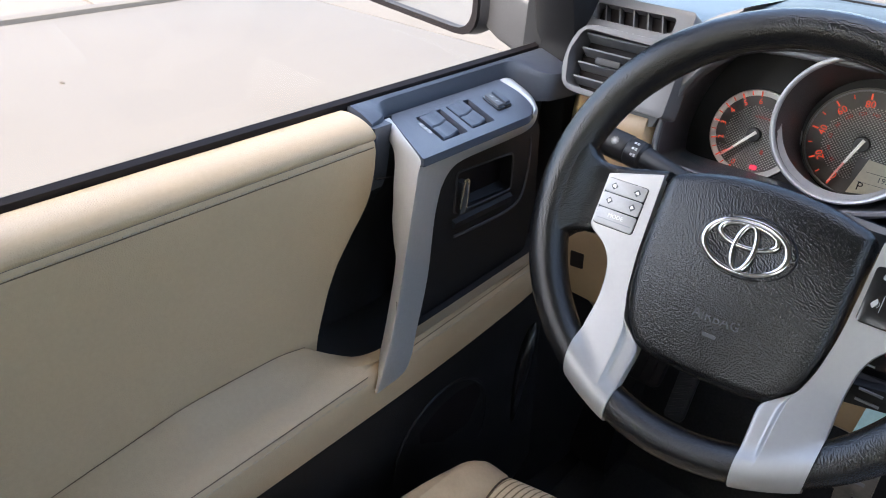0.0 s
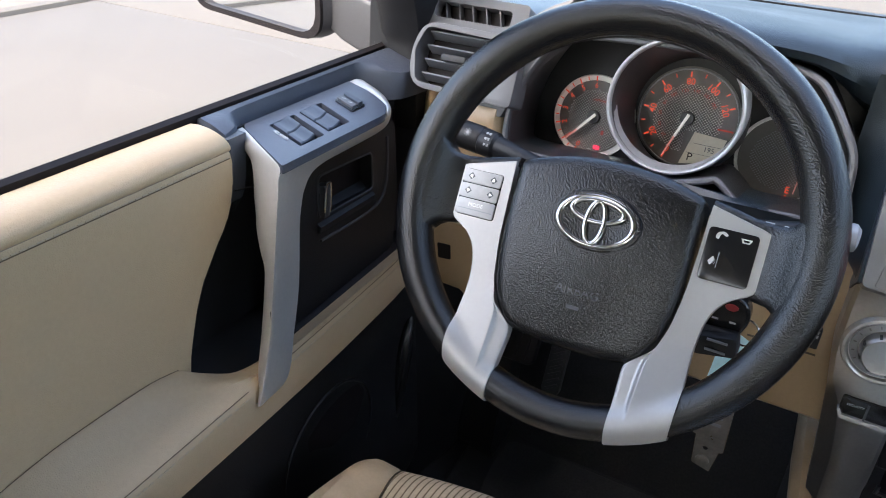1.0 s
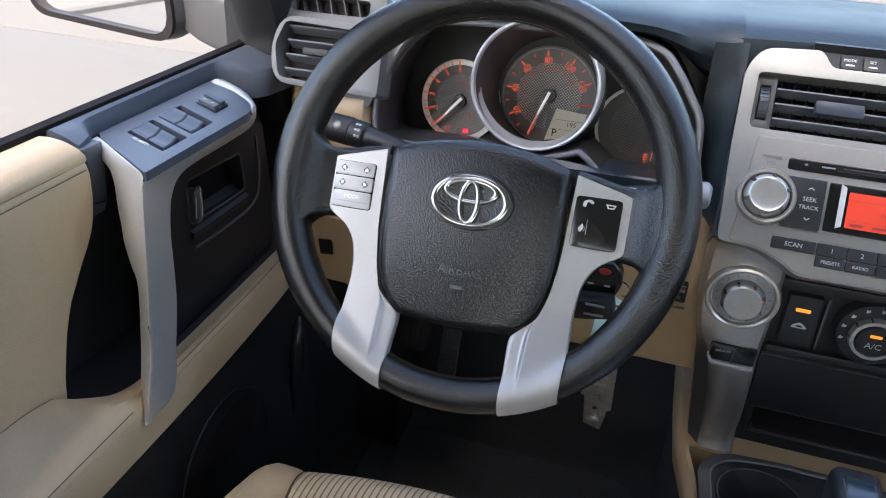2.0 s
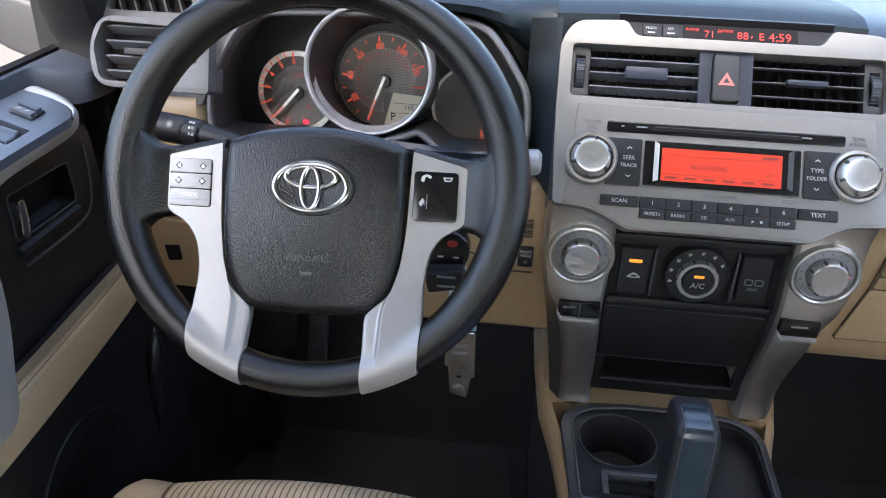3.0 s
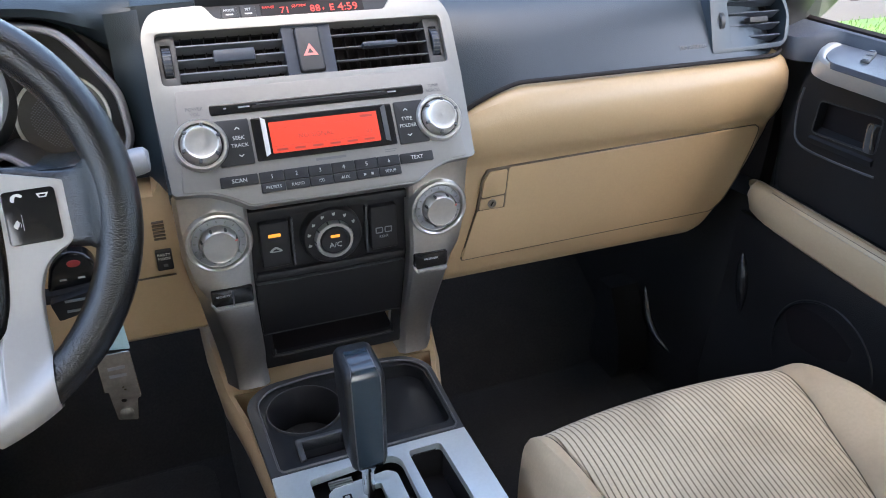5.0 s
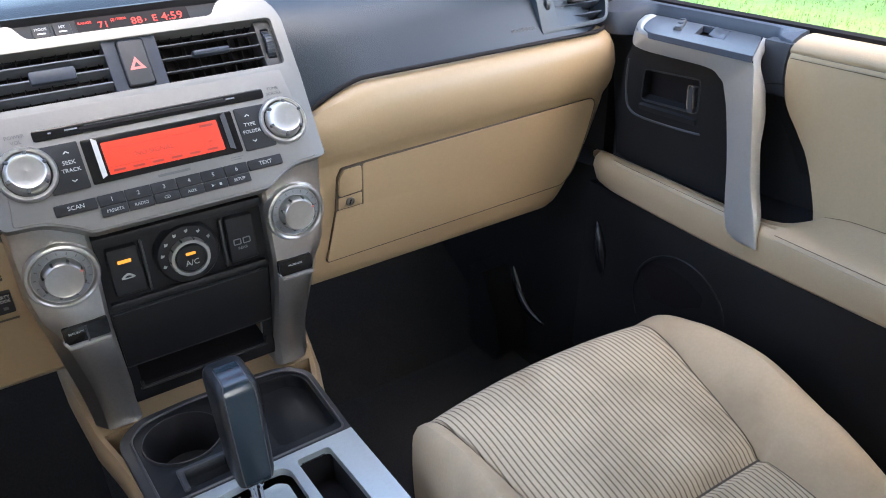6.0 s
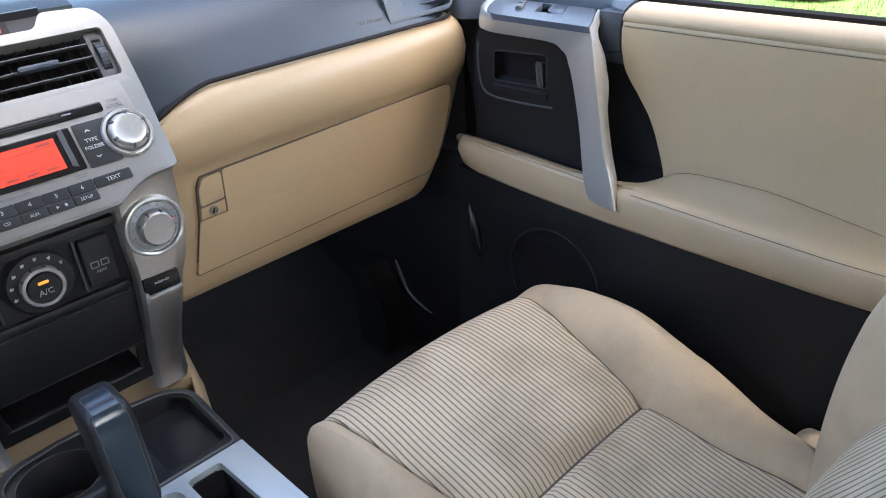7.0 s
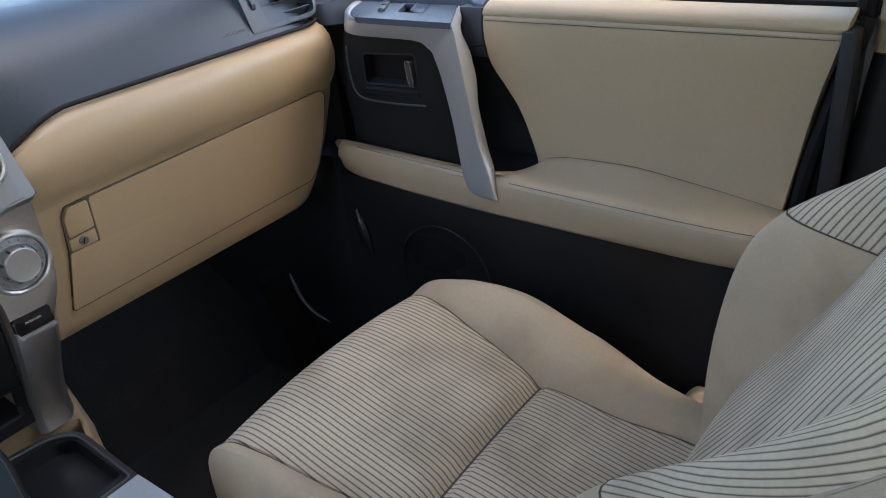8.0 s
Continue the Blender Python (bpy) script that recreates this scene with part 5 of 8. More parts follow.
    part("needle", prism([(0.0, -0.0012), (0.030, -0.0006), (0.030, 0.0006), (0.0, 0.0012)], 0.004, 0.006, at(fm, 0.024, -0.004, 0, -95)), M_NEEDLE, fc, "red lit needle")
    # shelf under the dials
    part("lower_shroud", loft([[F @ Vector((x, y, z)) for y, z in ((-0.058 - 0.02 * (x / 0.19) ** 2, 0.012), (-0.066, 0.016), (-0.085, 0.006), (-0.09, -0.06), (-0.06, -0.07))] for x in span(-0.175, 0.18, 16)]), M_PAD, c, "dark shelf below the dials")


def smoothloop(pts, k):
    """A closed soft curve through plane points."""
    n, out = len(pts), []
    for i in range(n):
        p0, p1, p2, p3 = (Vector((*pts[(i + j) % n], 0)) for j in (-1, 0, 1, 2))
        for j in range(k):
            t = j / k
            q = 0.5 * ((2 * p1) + (p2 - p0) * t + (2 * p0 - 5 * p1 + 4 * p2 - p3) * t * t + (3 * p1 - p0 - 3 * p2 + p3) * t ** 3)
            out.append((q.x, q.y))
    return out


cluster()


def dome(outline, m):
    """A padded face, softly crowned, its rim rolled under; the outline runs clockwise."""
    def crown(x, y):
        return 0.0107 - 0.0038 * (x / 0.08) ** 2 - 0.0060 * ((y + 0.025) / 0.083) ** 2 - 0.0022 * max(0.0, (y - 0.022) / 0.028) ** 2

    rings = [[m @ Vector((x, y, -0.04)) for x, y in outline]]
    for d, drop in ((0.0, 0.0130), (0.0004, 0.0090), (0.0013, 0.0058), (0.0028, 0.0032), (0.0050, 0.0013), (0.0080, 0.0003), (0.0110, 0.0)):
        line = inset(outline, d)
        rings.append([m @ Vector((x, y, crown(x, y) - drop)) for x, y in line])
    for f in (0.93, 0.85, 0.75, 0.63, 0.5, 0.37, 0.24, 0.12, 0.02):
        rings.append([m @ Vector((x * f, (y + 0.035) * f - 0.035, crown(x * f, (y + 0.035) * f - 0.035))) for x, y in line])
    return loft(rings)


def steering_wheel():
    w = thing("steering_wheel", "black leather steering wheel with silver spokes", "steering wheel", tuple(W.translation))
    R0 = 0.1735
    H = W @ Matrix.Translation((0.0015, 0.0, 0.0)) @ Matrix.Rotation(radians(1.3), 4, "Z")   # hub, turned a hair to the left
    rings = []
    for i in range(96):
        a = 2 * math.pi * i / 96
        side = abs(math.cos(a))
        r = 0.0158 + 0.0022 * max(0.0, side - 0.55) / 0.45 + 0.0016 * math.exp(-((math.degrees(a) - 48) / 16) ** 2) + 0.0016 * math.exp(-((math.degrees(a) - 132) / 16) ** 2)
        rings.append([W @ Vector(((R0 + r * math.cos(b)) * math.cos(a), (R0 + r * math.cos(b)) * math.sin(a), r * 1.12 * math.sin(b))) for b in span(0, 2 * math.pi, 17)[:-1]])
    part("rim", loft(rings, around=True), M_WHEEL, w, "grained black leather rim")
    seam = [W @ Vector(((R0 - 0.0166) * math.cos(a), (R0 - 0.0166) * math.sin(a), -0.003)) for a in span(radians(200), radians(-20), 50)]
    part("rim_seam", tube(seam, 0.0009, 5), M_RUBBER, w)
    half_pad = [(0.0, 0.0505), (0.025, 0.0492), (0.050, 0.0450), (0.070, 0.0390), (0.0790, 0.0345), (0.0815, 0.027), (0.0818, 0.005), (0.0815, -0.030), (0.0795, -0.062), (0.0750, -0.085), (0.0685, -0.099), (0.060, -0.1100), (0.0525, -0.1140), (0.035, -0.1165), (0.0, -0.1180)]
    pad = smoothloop(half_pad + [(-x, y) for x, y in half_pad[-2:0:-1]], 4)
    part("airbag_cover", dome(pad, H), M_WHEEL, w, "grained black airbag cover")
    # emblem: plain chrome ovals in a dark dish
    em = at(H, 0.0, -0.0045, 0.0104)
    dish = part("emblem", lathe([(0.0, 0.0006), (0.93, 0.0006), (1.0, 0.0012), (1.05, 0.0008), (1.10, -0.002)], 44, em @ Matrix.Diagonal((0.0362, 0.0240, 1, 1))), M_WHEEL, w, "chrome oval emblem in a dark dish")

    def oval(cy, a, b, r, thin, z):
        """A chrome hoop, thicker at its sides than at its top and foot where thin is under one."""
        k = 56
        rings = []
        for i in range(k):
            t = 2 * math.pi * i / k
            n = Vector((b * math.cos(t), a * math.sin(t))).normalized()
            wide = r * (thin + (1 - thin) * abs(n.x) if thin <= 1 else 1 + (thin - 1) * abs(n.y))
            rings.append([em @ Vector((a * math.cos(t) + n.x * wide * math.cos(q), cy + b * math.sin(t) + n.y * wide * math.cos(q), z + 0.0016 * math.sin(q))) for q in span(0, 2 * math.pi, 11)[:-1]])
        return loft(rings, around=True)

    part("oval", oval(0.0, 0.0322, 0.0208, 0.0025, 0.75, 0.0014), M_CHROME, dish)
    part("oval", oval(0.0085, 0.0222, 0.0092, 0.0022, 0.85, 0.0020), M_CHROME, dish)
    part("oval", oval(-0.0012, 0.0078, 0.0180, 0.0022, 0.8, 0.0022), M_CHROME, dish)
    lettering("lettering", "AIRBAG", 0.011, at(H, 0.0, -0.066, 0.0089), M_EMBOSS, w, 0.0004)
    part("pressed_mark", prism(rounded(rect(-0.006, -0.0815, 0.005, -0.0785), 0.001), 0.0070, 0.0087, H), M_EMBOSS, w)
    V = H @ Matrix.Translation((0, 0, -0.0145))
    for s in (-1, 1):
        def q(x, y):
            return (s * x, y)
        # leather arm from the hub to the rim
        arm = []
        for x, lo, hi, zz in ((0.086, -0.030, 0.0372, -0.016), (0.104, -0.030, 0.0335, -0.0145), (0.120, -0.033, 0.0295, -0.013), (0.134, -0.036, 0.0275, -0.010), (0.144, -0.0375, 0.0275, -0.006), (0.150, -0.042, 0.031, -0.001), (0.155, -0.050, 0.038, 0.0035), (0.160, -0.058, 0.048, 0.0065), (0.165, -0.066, 0.059, 0.0070), (0.169, -0.070, 0.064, 0.003)):
            arm.append([H @ Vector((s * x, y, z + zz)) for y, z in rounded([(lo, -0.020), (hi, -0.020), (hi, 0.008), (lo, 0.008)], 0.007, 4)])
        part("arm", loft(arm), M_WHEEL, w, "black leather spoke arm")
        # spoke: one silver skin from the button pod down to the foot rolled over the rim, with a lower facet along its inner side
        stations = (((0.1345, 0.0195), (0.0866, 0.0318), (0.0862, 0.0318)), ((0.1372, 0.0145), (0.0864, 0.0230), (0.0858, 0.0230)), ((0.1380, 0.0050), (0.0860, 0.0100), (0.0854, 0.0100)),
                    ((0.1374, -0.0190), (0.0850, -0.0180), (0.0844, -0.0180)), ((0.1335, -0.0305), (0.0844, -0.0340), (0.0838, -0.0340)), ((0.1180, -0.0400), (0.0832, -0.0480), (0.0826, -0.0480)),
                    ((0.1090, -0.0505), (0.0816, -0.0600), (0.0810, -0.0600)), ((0.1040, -0.0640), (0.0796, -0.0730), (0.0790, -0.0730)), ((0.1020, -0.0800), (0.0762, -0.0850), (0.0754, -0.0850)),
                    ((0.1016, -0.0920), (0.0724, -0.0945), (0.0712, -0.0955)), ((0.1020, -0.1020), (0.0690, -0.1035), (0.0560, -0.1095)), ((0.1024, -0.1120), (0.0680, -0.1140), (0.0515, -0.1165)),
                    ((0.1022, -0.1260), (0.0674, -0.1300), (0.0518, -0.1330)), ((0.1018, -0.1400), (0.0670, -0.1470), (0.0526, -0.1500)), ((0.1014, -0.1480), (0.0660, -0.1580), (0.0530, -0.1630)),
                    ((0.1010, -0.1550), (0.0635, -0.1690), (0.0536, -0.1735)), ((0.1003, -0.1600), (0.0605, -0.1778), (0.0540, -0.1800)))
        lines = [smoothline([(*st[k], 0) for st in stations], 3) for k in range(3)]

        def rim_face(r):
            return 1.12 * math.sqrt(max(0.0, 0.0172 ** 2 - (r - R0) ** 2)) + 0.0006

        def face(p):
            ramp = curve([(0.055, -0.002), (0.080, -0.001), (0.10, 0.0030), (0.125, 0.0100), (0.15, 0.0170), (0.165, 0.0195)], -p.y)
            r = p.length
            if p.y > -0.09 or r < 0.150:
                return ramp
            under = rim_face(r)
            d = max(0.0, min(1.0, 0.5 + (under - ramp) / 0.008))
            return under if r > R0 else ramp * (1 - d) + under * d + 0.004 * d * (1 - d)

        main, wing = (0.0, 0.012, 0.035, 0.08, 0.16, 0.3, 0.5, 0.7, 0.84, 0.93, 0.98, 1.0), (0.06, 0.14, 0.22, 0.35, 0.55, 0.75, 0.9, 0.97, 1.0)
        rows = []
        for o, c, n in zip(*lines):
            fade = min(1.0, max(0.0, (-c.y - 0.094) / 0.010)) * (1 - min(1.0, max(0.0, (-c.y - 0.150) / 0.020)))
            fade = fade * fade * (3 - 2 * fade)
            pts = [(o.lerp(c, f), 0.0, f) for f in main] + [(c.lerp(n, f), 0.0036 * min(1.0, f / 0.22) + 0.0014 * f, 2.0) for f in wing]
            row = []
            for k, (q, low, f) in enumerate(pts):
                p = Vector((q.x, q.y))
                z = face(p) - low * fade - (0.0016 if k in (0, len(pts) - 1) else 0.0005 if k in (1, len(pts) - 2) else 0.0)
                if p.y < -0.10 and p.length > 0.152:
                    z = max(z, rim_face(p.length) + 0.0004)
                row.append((p, z))
            row = [(row[0][0], row[0][1] - 0.010)] + row + [(row[-1][0], row[-1][1] - 0.010)]
            rows.append(row)
        mesh_rows = [[(p, z - 0.010) for p, z in rows[0]], [(p, z - 0.0016) for p, z in rows[0]]] + [[(p + Vector((0, -0.0008)), z) for p, z in rows[0]]] + rows[1:]
        for r, z in ((0.1898, 0.0075), (0.1908, 0.0020), (0.1910, -0.004), (0.1896, -0.010)):
            mesh_rows.append([(p.normalized() * r, z) for p, _ in rows[-1]])
        sp = part("spoke", loft([[H @ Vector((s * p.x, p.y, z)) for p, z in row] for row in mesh_rows], closed=False), M_SPOKE, w, "silver painted spoke rolled over the rim", 50)
        if s < 0:
            pod = part("key_pod", prism(rounded(rect(-0.1325, -0.0268, -0.0940, 0.0160), 0.003), 0.0120, 0.0130, V, 0.0004), M_GLOSS, sp, "dark gap of the button pod")
            for y0, y1 in ((0.0032, 0.0155), (-0.0106, 0.0025)):
                b = part("button", prism(rounded(rect(-0.1320, y0, -0.0945, y1), 0.0025), 0.012, 0.0148, V, 0.0008), M_SILVER_BTN, pod, "silver grey rocker button with two arrows")
                for cx, turn in ((-0.1240, 90 if y0 > 0 else 180), (-0.1020, 0 if y0 > 0 else -90)):
                    cy = (y0 + y1) / 2
                    part("symbol", prism([(-0.0034, 0.0), (0.0, -0.0034), (0.0034, 0.0), (0.0, 0.0034)], 0.0, 0.0003, at(V, cx, cy, 0.0148)), M_BUTTON, b)
                    part("symbol", prism([(-0.0017, -0.0011), (0.0017, -0.0011), (0.0, 0.0018)], 0.0003, 0.0006, at(V, cx, cy, 0.0148, turn)), M_CHROME, b)
            b = part("button", prism(rounded(rect(-0.1320, -0.0263, -0.0945, -0.0113), 0.0028), 0.012, 0.0146, V, 0.0012), M_SILVER_BTN, pod, "wide silver grey push button")
            lettering("lettering", "MODE", 0.0052, at(V, -0.1132, -0.0165, 0.0147), M_DIAL_RIM, b)
            part("button_lip", prism(rounded(rect(-0.1300, -0.0212, -0.0965, -0.0204), 0.0003), 0.0146, 0.0150, V), M_BTN_GREY, b)
        else:
            pod = part("key_pod", prism(rounded(rect(0.0880, -0.0285, 0.1270, 0.0150), 0.004), 0.012, 0.0140, V, 0.0008), M_GLOSS, sp, "gloss black telephone button pod")
            part("symbol", prism(smoothloop([(0.0945, 0.0070), (0.0955, 0.0110), (0.1000, 0.0125), (0.1035, 0.0105), (0.1020, 0.0090), (0.0990, 0.0105), (0.0975, 0.0085), (0.0970, 0.0060)], 3), 0.0139, 0.0143, V), M_DIAL_RIM, pod)
            part("symbol", prism([(0.1150, 0.0070), (0.1205, 0.0070), (0.1222, 0.0106), (0.1133, 0.0106)], 0.0139, 0.0143, V, holes=[[(0.1160, 0.0080), (0.1195, 0.0080), (0.1203, 0.0096), (0.1152, 0.0096)]]), M_DIAL_RIM, pod)
            for k in range(2):
                part("symbol", tube([V @ Vector((0.0960 + (0.0016 + 0.0013 * k) * math.cos(q), -0.0125 + (0.0016 + 0.0013 * k) * math.sin(q), 0.0141)) for q in span(-0.9, 0.9, 7)], 0.0002, 4), M_WHITE, pod)
            part("symbol", prism(rounded([(0.093, -0.013), (0.0965, -0.008), (0.098, -0.011), (0.0955, -0.016)], 0.0008), 0.0139, 0.0143, V), M_DIAL_RIM, pod)
            part("symbol", box(0.1000, -0.0175, 0.0139, 0.1004, -0.0045, 0.0142, V), M_WHITE, pod)
    part("hub", lathe([(0.045, -0.11), (0.052, -0.07), (0.05, -0.042), (0.0, -0.042)], 30, W), M_BLACK, w, "black plastic hub behind the pad")


steering_wheel()


def column():
    c = thing("steering_column", "black and beige steering column shroud with stalks", "steering column", (-0.39, 0.75, 1.0))
    axis = W.to_3x3() @ Vector((0, 0, -1))
    o = W.translation
    rings = []
    for f, sx, up, dn in ((0.055, 0.055, 0.045, 0.055), (0.09, 0.062, 0.048, 0.065), (0.16, 0.066, 0.050, 0.075), (0.24, 0.068, 0.05, 0.08)):
        p = o + axis * f
        rings.append([p + Vector((a, 0, 0)) + (W.to_3x3() @ Vector((0, b, 0))) for a, b in rounded([(-sx, -dn), (sx, -dn), (sx, up), (-sx, up)], 0.03, 4)])
    part("shroud", loft(rings), M_DASH_BEIGE, c, "beige plastic column shroud")
    # lamp stalk on the left
    part("lamp_stalk", tube([(-0.460, 0.728, 1.116), (-0.515, 0.740, 1.124), (-0.545, 0.746, 1.127)], [0.010, 0.0105, 0.0125], 14), M_BLACK, c, "black lamp stalk")
    kn = part("stalk_knob", tube([(-0.545, 0.746, 1.127), (-0.548, 0.7465, 1.1272), (-0.562, 0.749, 1.128), (-0.564, 0.7495, 1.1282), (-0.566, 0.7498, 1.1284), (-0.568, 0.750, 1.1286), (-0.600, 0.755, 1.130), (-0.618, 0.757, 1.131), (-0.622, 0.7575, 1.131)], [0.0125, 0.0150, 0.0154, 0.0154, 0.0144, 0.0158, 0.0158, 0.0152, 0.011], 24), M_BLACK, c, "black lamp switch barrel with white marks")

    def on_barrel(x, up, turn=0):
        a = radians(up)
        p = Vector((x, 0.7495 - 0.1 * (x + 0.565), 1.1283 - 0.04 * (x + 0.565)))
        n = Vector((0, -math.cos(a), math.sin(a)))
        u = Vector((1, -0.15, -0.04)).normalized()
        v = n.cross(u)
        m = Matrix((u, v, n)).transposed().to_4x4()
        m.translation = p + n * 0.0157
        return m @ Matrix.Rotation(radians(turn), 4, "Z")

    sunm = on_barrel(-0.580, 40)
    part("mark", lathe([(0.0021, 0), (0.0021, 0.0005), (0.0, 0.0005)], 14, sunm), M_WHITE, kn)
    for i in range(8):
        part("mark", box(0.0030, -0.0004, 0, 0.0046, 0.0004, 0.0005, at(sunm, 0, 0, 0, 45 * i)), M_WHITE, kn)
    for up in (62, 38, 14):
        m = on_barrel(-0.5555, up)
        part("mark", prism(rounded([(-0.0030, -0.0014), (-0.0002, -0.0014), (-0.0002, 0.0014), (-0.0030, 0.0014)], 0.0012), 0.0, 0.0004, m), M_WHITE, kn)
        for y in (-0.0011, 0.0, 0.0011):
            part("mark", box(0.0006, y - 0.0003, 0.0, 0.0036, y + 0.0003, 0.0004, m), M_WHITE, kn)
    # wiper stalk on the right
    part("wiper_stalk", tube([(-0.300, 0.715, 1.115), (-0.25, 0.722, 1.122), (-0.222, 0.726, 1.126)], [0.009, 0.010, 0.011], 12), M_BLACK, c, "black wiper stalk")
    k2 = part("stalk_knob", tube([(-0.222, 0.726, 1.126), (-0.214, 0.727, 1.127), (-0.196, 0.73, 1.129), (-0.188, 0.731, 1.130), (-0.185, 0.731, 1.130)], [0.011, 0.0135, 0.0135, 0.0125, 0.008], 16), M_BTN_GREY, c, "grey wiper knob")
    for i in range(3):
        part("mark", box(-0.262 + 0.016 * i, 0.708, 1.1315, -0.254 + 0.016 * i, 0.7095, 1.1345), M_WHITE, k2)
    # cruise lever block low on the right
    part("cruise_stem", tube([(-0.32, 0.69, 1.02), (-0.285, 0.682, 1.022), (-0.262, 0.678, 1.024)], 0.008, 10), M_BLACK, c)
    cr = part("cruise_knob", box(-0.021, -0.012, -0.011, 0.019, 0.012, 0.011, Matrix.Translation((-0.272, 0.676, 1.018)) @ Matrix.Rotation(radians(-12), 4, "Y"), 0.004), M_BLACK, c, "black cruise lever with grey print")
    for z in (1.024, 1.013):
        part("mark", box(-0.281, 0.6625, z, -0.262, 0.6638, z + 0.0022), M_BTN_GREY, cr)


column()


def keys():
    k = thing("car_key", "car keys with black remote, steel plate and paper tag", "car key", (-0.262, 0.69, 1.04))
    rem = part("remote", prism(rounded([(-0.019, -0.026), (0.019, -0.026), (0.021, 0.008), (0.010, 0.024), (-0.010, 0.024), (-0.021, 0.008)], 0.010, 5), -0.0075, 0.0075, Matrix.Translation((-0.271, 0.688, 1.043)) @ Matrix.Rotation(radians(18), 4, "Y") @ Matrix.Rotation(radians(90), 4, "X"), 0.004, 4), M_GLOSS, k, "black remote with a red button")
    part("panic_button", lathe([(0.0050, 0.0), (0.0046, 0.0016), (0.0, 0.002)], 18, Matrix.Translation((-0.268, 0.6808, 1.055)) @ Matrix.Rotation(radians(90), 4, "X") @ Matrix.Diagonal((1.25, 0.75, 1, 1))), M_WARNING, rem, "red rubber button")
    for dx in (-0.008, 0.008):
        part("remote_button", box(-0.272 + dx - 0.003, 0.6795, 1.0385, -0.272 + dx + 0.003, 0.682, 1.0400), M_DIAL_RIM, rem)
    ring = [(-0.250 + 0.011 * math.cos(a), 0.688 + 0.004 * math.sin(a), 1.028 + 0.012 * math.sin(a)) for a in span(0, 2 * math.pi, 25)[:-1]]
    part("split_ring", tube(ring, 0.0011, 6, around=True), M_CHROME, k, "steel split ring")
    tag = prism(rounded([(-0.275, 0.935), (-0.239, 0.930), (-0.243, 1.005), (-0.259, 1.012), (-0.270, 1.002)], 0.002), -0.0004, 0.0004, Matrix(((1, 0, 0, 0), (0, 0.05, -1, 0.66), (0, 1, 0.05, 0), (0, 0, 0, 1))))
    part("paper_tag", tag, M_PAPER, k, "pale cyan paper tag with pencil lines")
    for z in (0.990, 0.982, 0.974, 0.966, 0.958):
        part("pencil_line", box(-0.267, 0.7085 + 0.05 * (z - 0.935) - 0.0015 + 0.0, z, -0.248, 0.7095 + 0.05 * (z - 0.935), z + 0.0012), M_BTN_GREY, k)
    plate = [(-0.272, 0.935), (-0.272, 0.888), (-0.268, 0.888), (-0.265, 0.849), (-0.246, 0.844), (-0.242, 0.873), (-0.238, 0.874), (-0.240, 0.935)]
    mp = Matrix(((1, 0, 0, 0), (0, 0, -1, 0.695), (0, 1, 0, 0), (0, 0, 0, 1)))
    pl = part("steel_plate", prism(rounded(plate, 0.0015, 2), -0.0008, 0.0008, mp, 0.0004, holes=[circle(-0.2555, 0.8725, 0.003, 14)]), M_STEEL, k, "flat worn steel tag with a punched hole")
    part("plate_edge", tube([mp @ Vector((x, z, 0.0)) for x, z in rounded(plate, 0.0015, 2)], 0.0008, 5, around=True), M_CHROME, pl, "thin bright edge of the tag")
    part("rivet", lathe([(0.0072, 0.0), (0.0070, 0.0022), (0.005, 0.0032), (0.0, 0.0036)], 20, mp @ Matrix.Translation((-0.2555, 0.8565, 0.0008))), M_STEEL, pl, "round steel rivet")
    for z in (0.915, 0.905):
        part("stamped_bar", box(-0.264, z, 0.0008, -0.247, z + 0.004, 0.0011, mp), M_BTN_GREY, pl)


M_WARNING = material("red_rubber_button", (0.36, 0.035, 0.035), 0.5)
keys()

# ---- centre stack ----


def knob(parent, m, r, h, label, ticks=6):
    """A turned knob in a ring."""
    part("knob_ring", lathe([(r + 0.0065, -0.002), (r + 0.0062, 0.003), (r + 0.0045, 0.0055), (r + 0.0015, 0.0050), (r + 0.0005, 0.0)], 40, m), M_KNOB, parent, "satin silver ring")
    k = part("knob", lathe([(r - 0.0005, 0.0), (r - 0.0012, h * 0.55), (r - 0.003, h * 0.9), (r - 0.005, h), (r - 0.007, h - 0.0008), (0.0, h + 0.0006)], 40, m), M_KNOB, parent, label)
    for i in range(ticks):
        a = 360 * i / ticks + 20
        part("grip_mark", box(r - 0.0062, -0.0016, h - 0.005, r - 0.0004, 0.0016, h - 0.0004, at(m, 0, 0, 0, a), 0.0004), M_BUTTON, k)
    return k


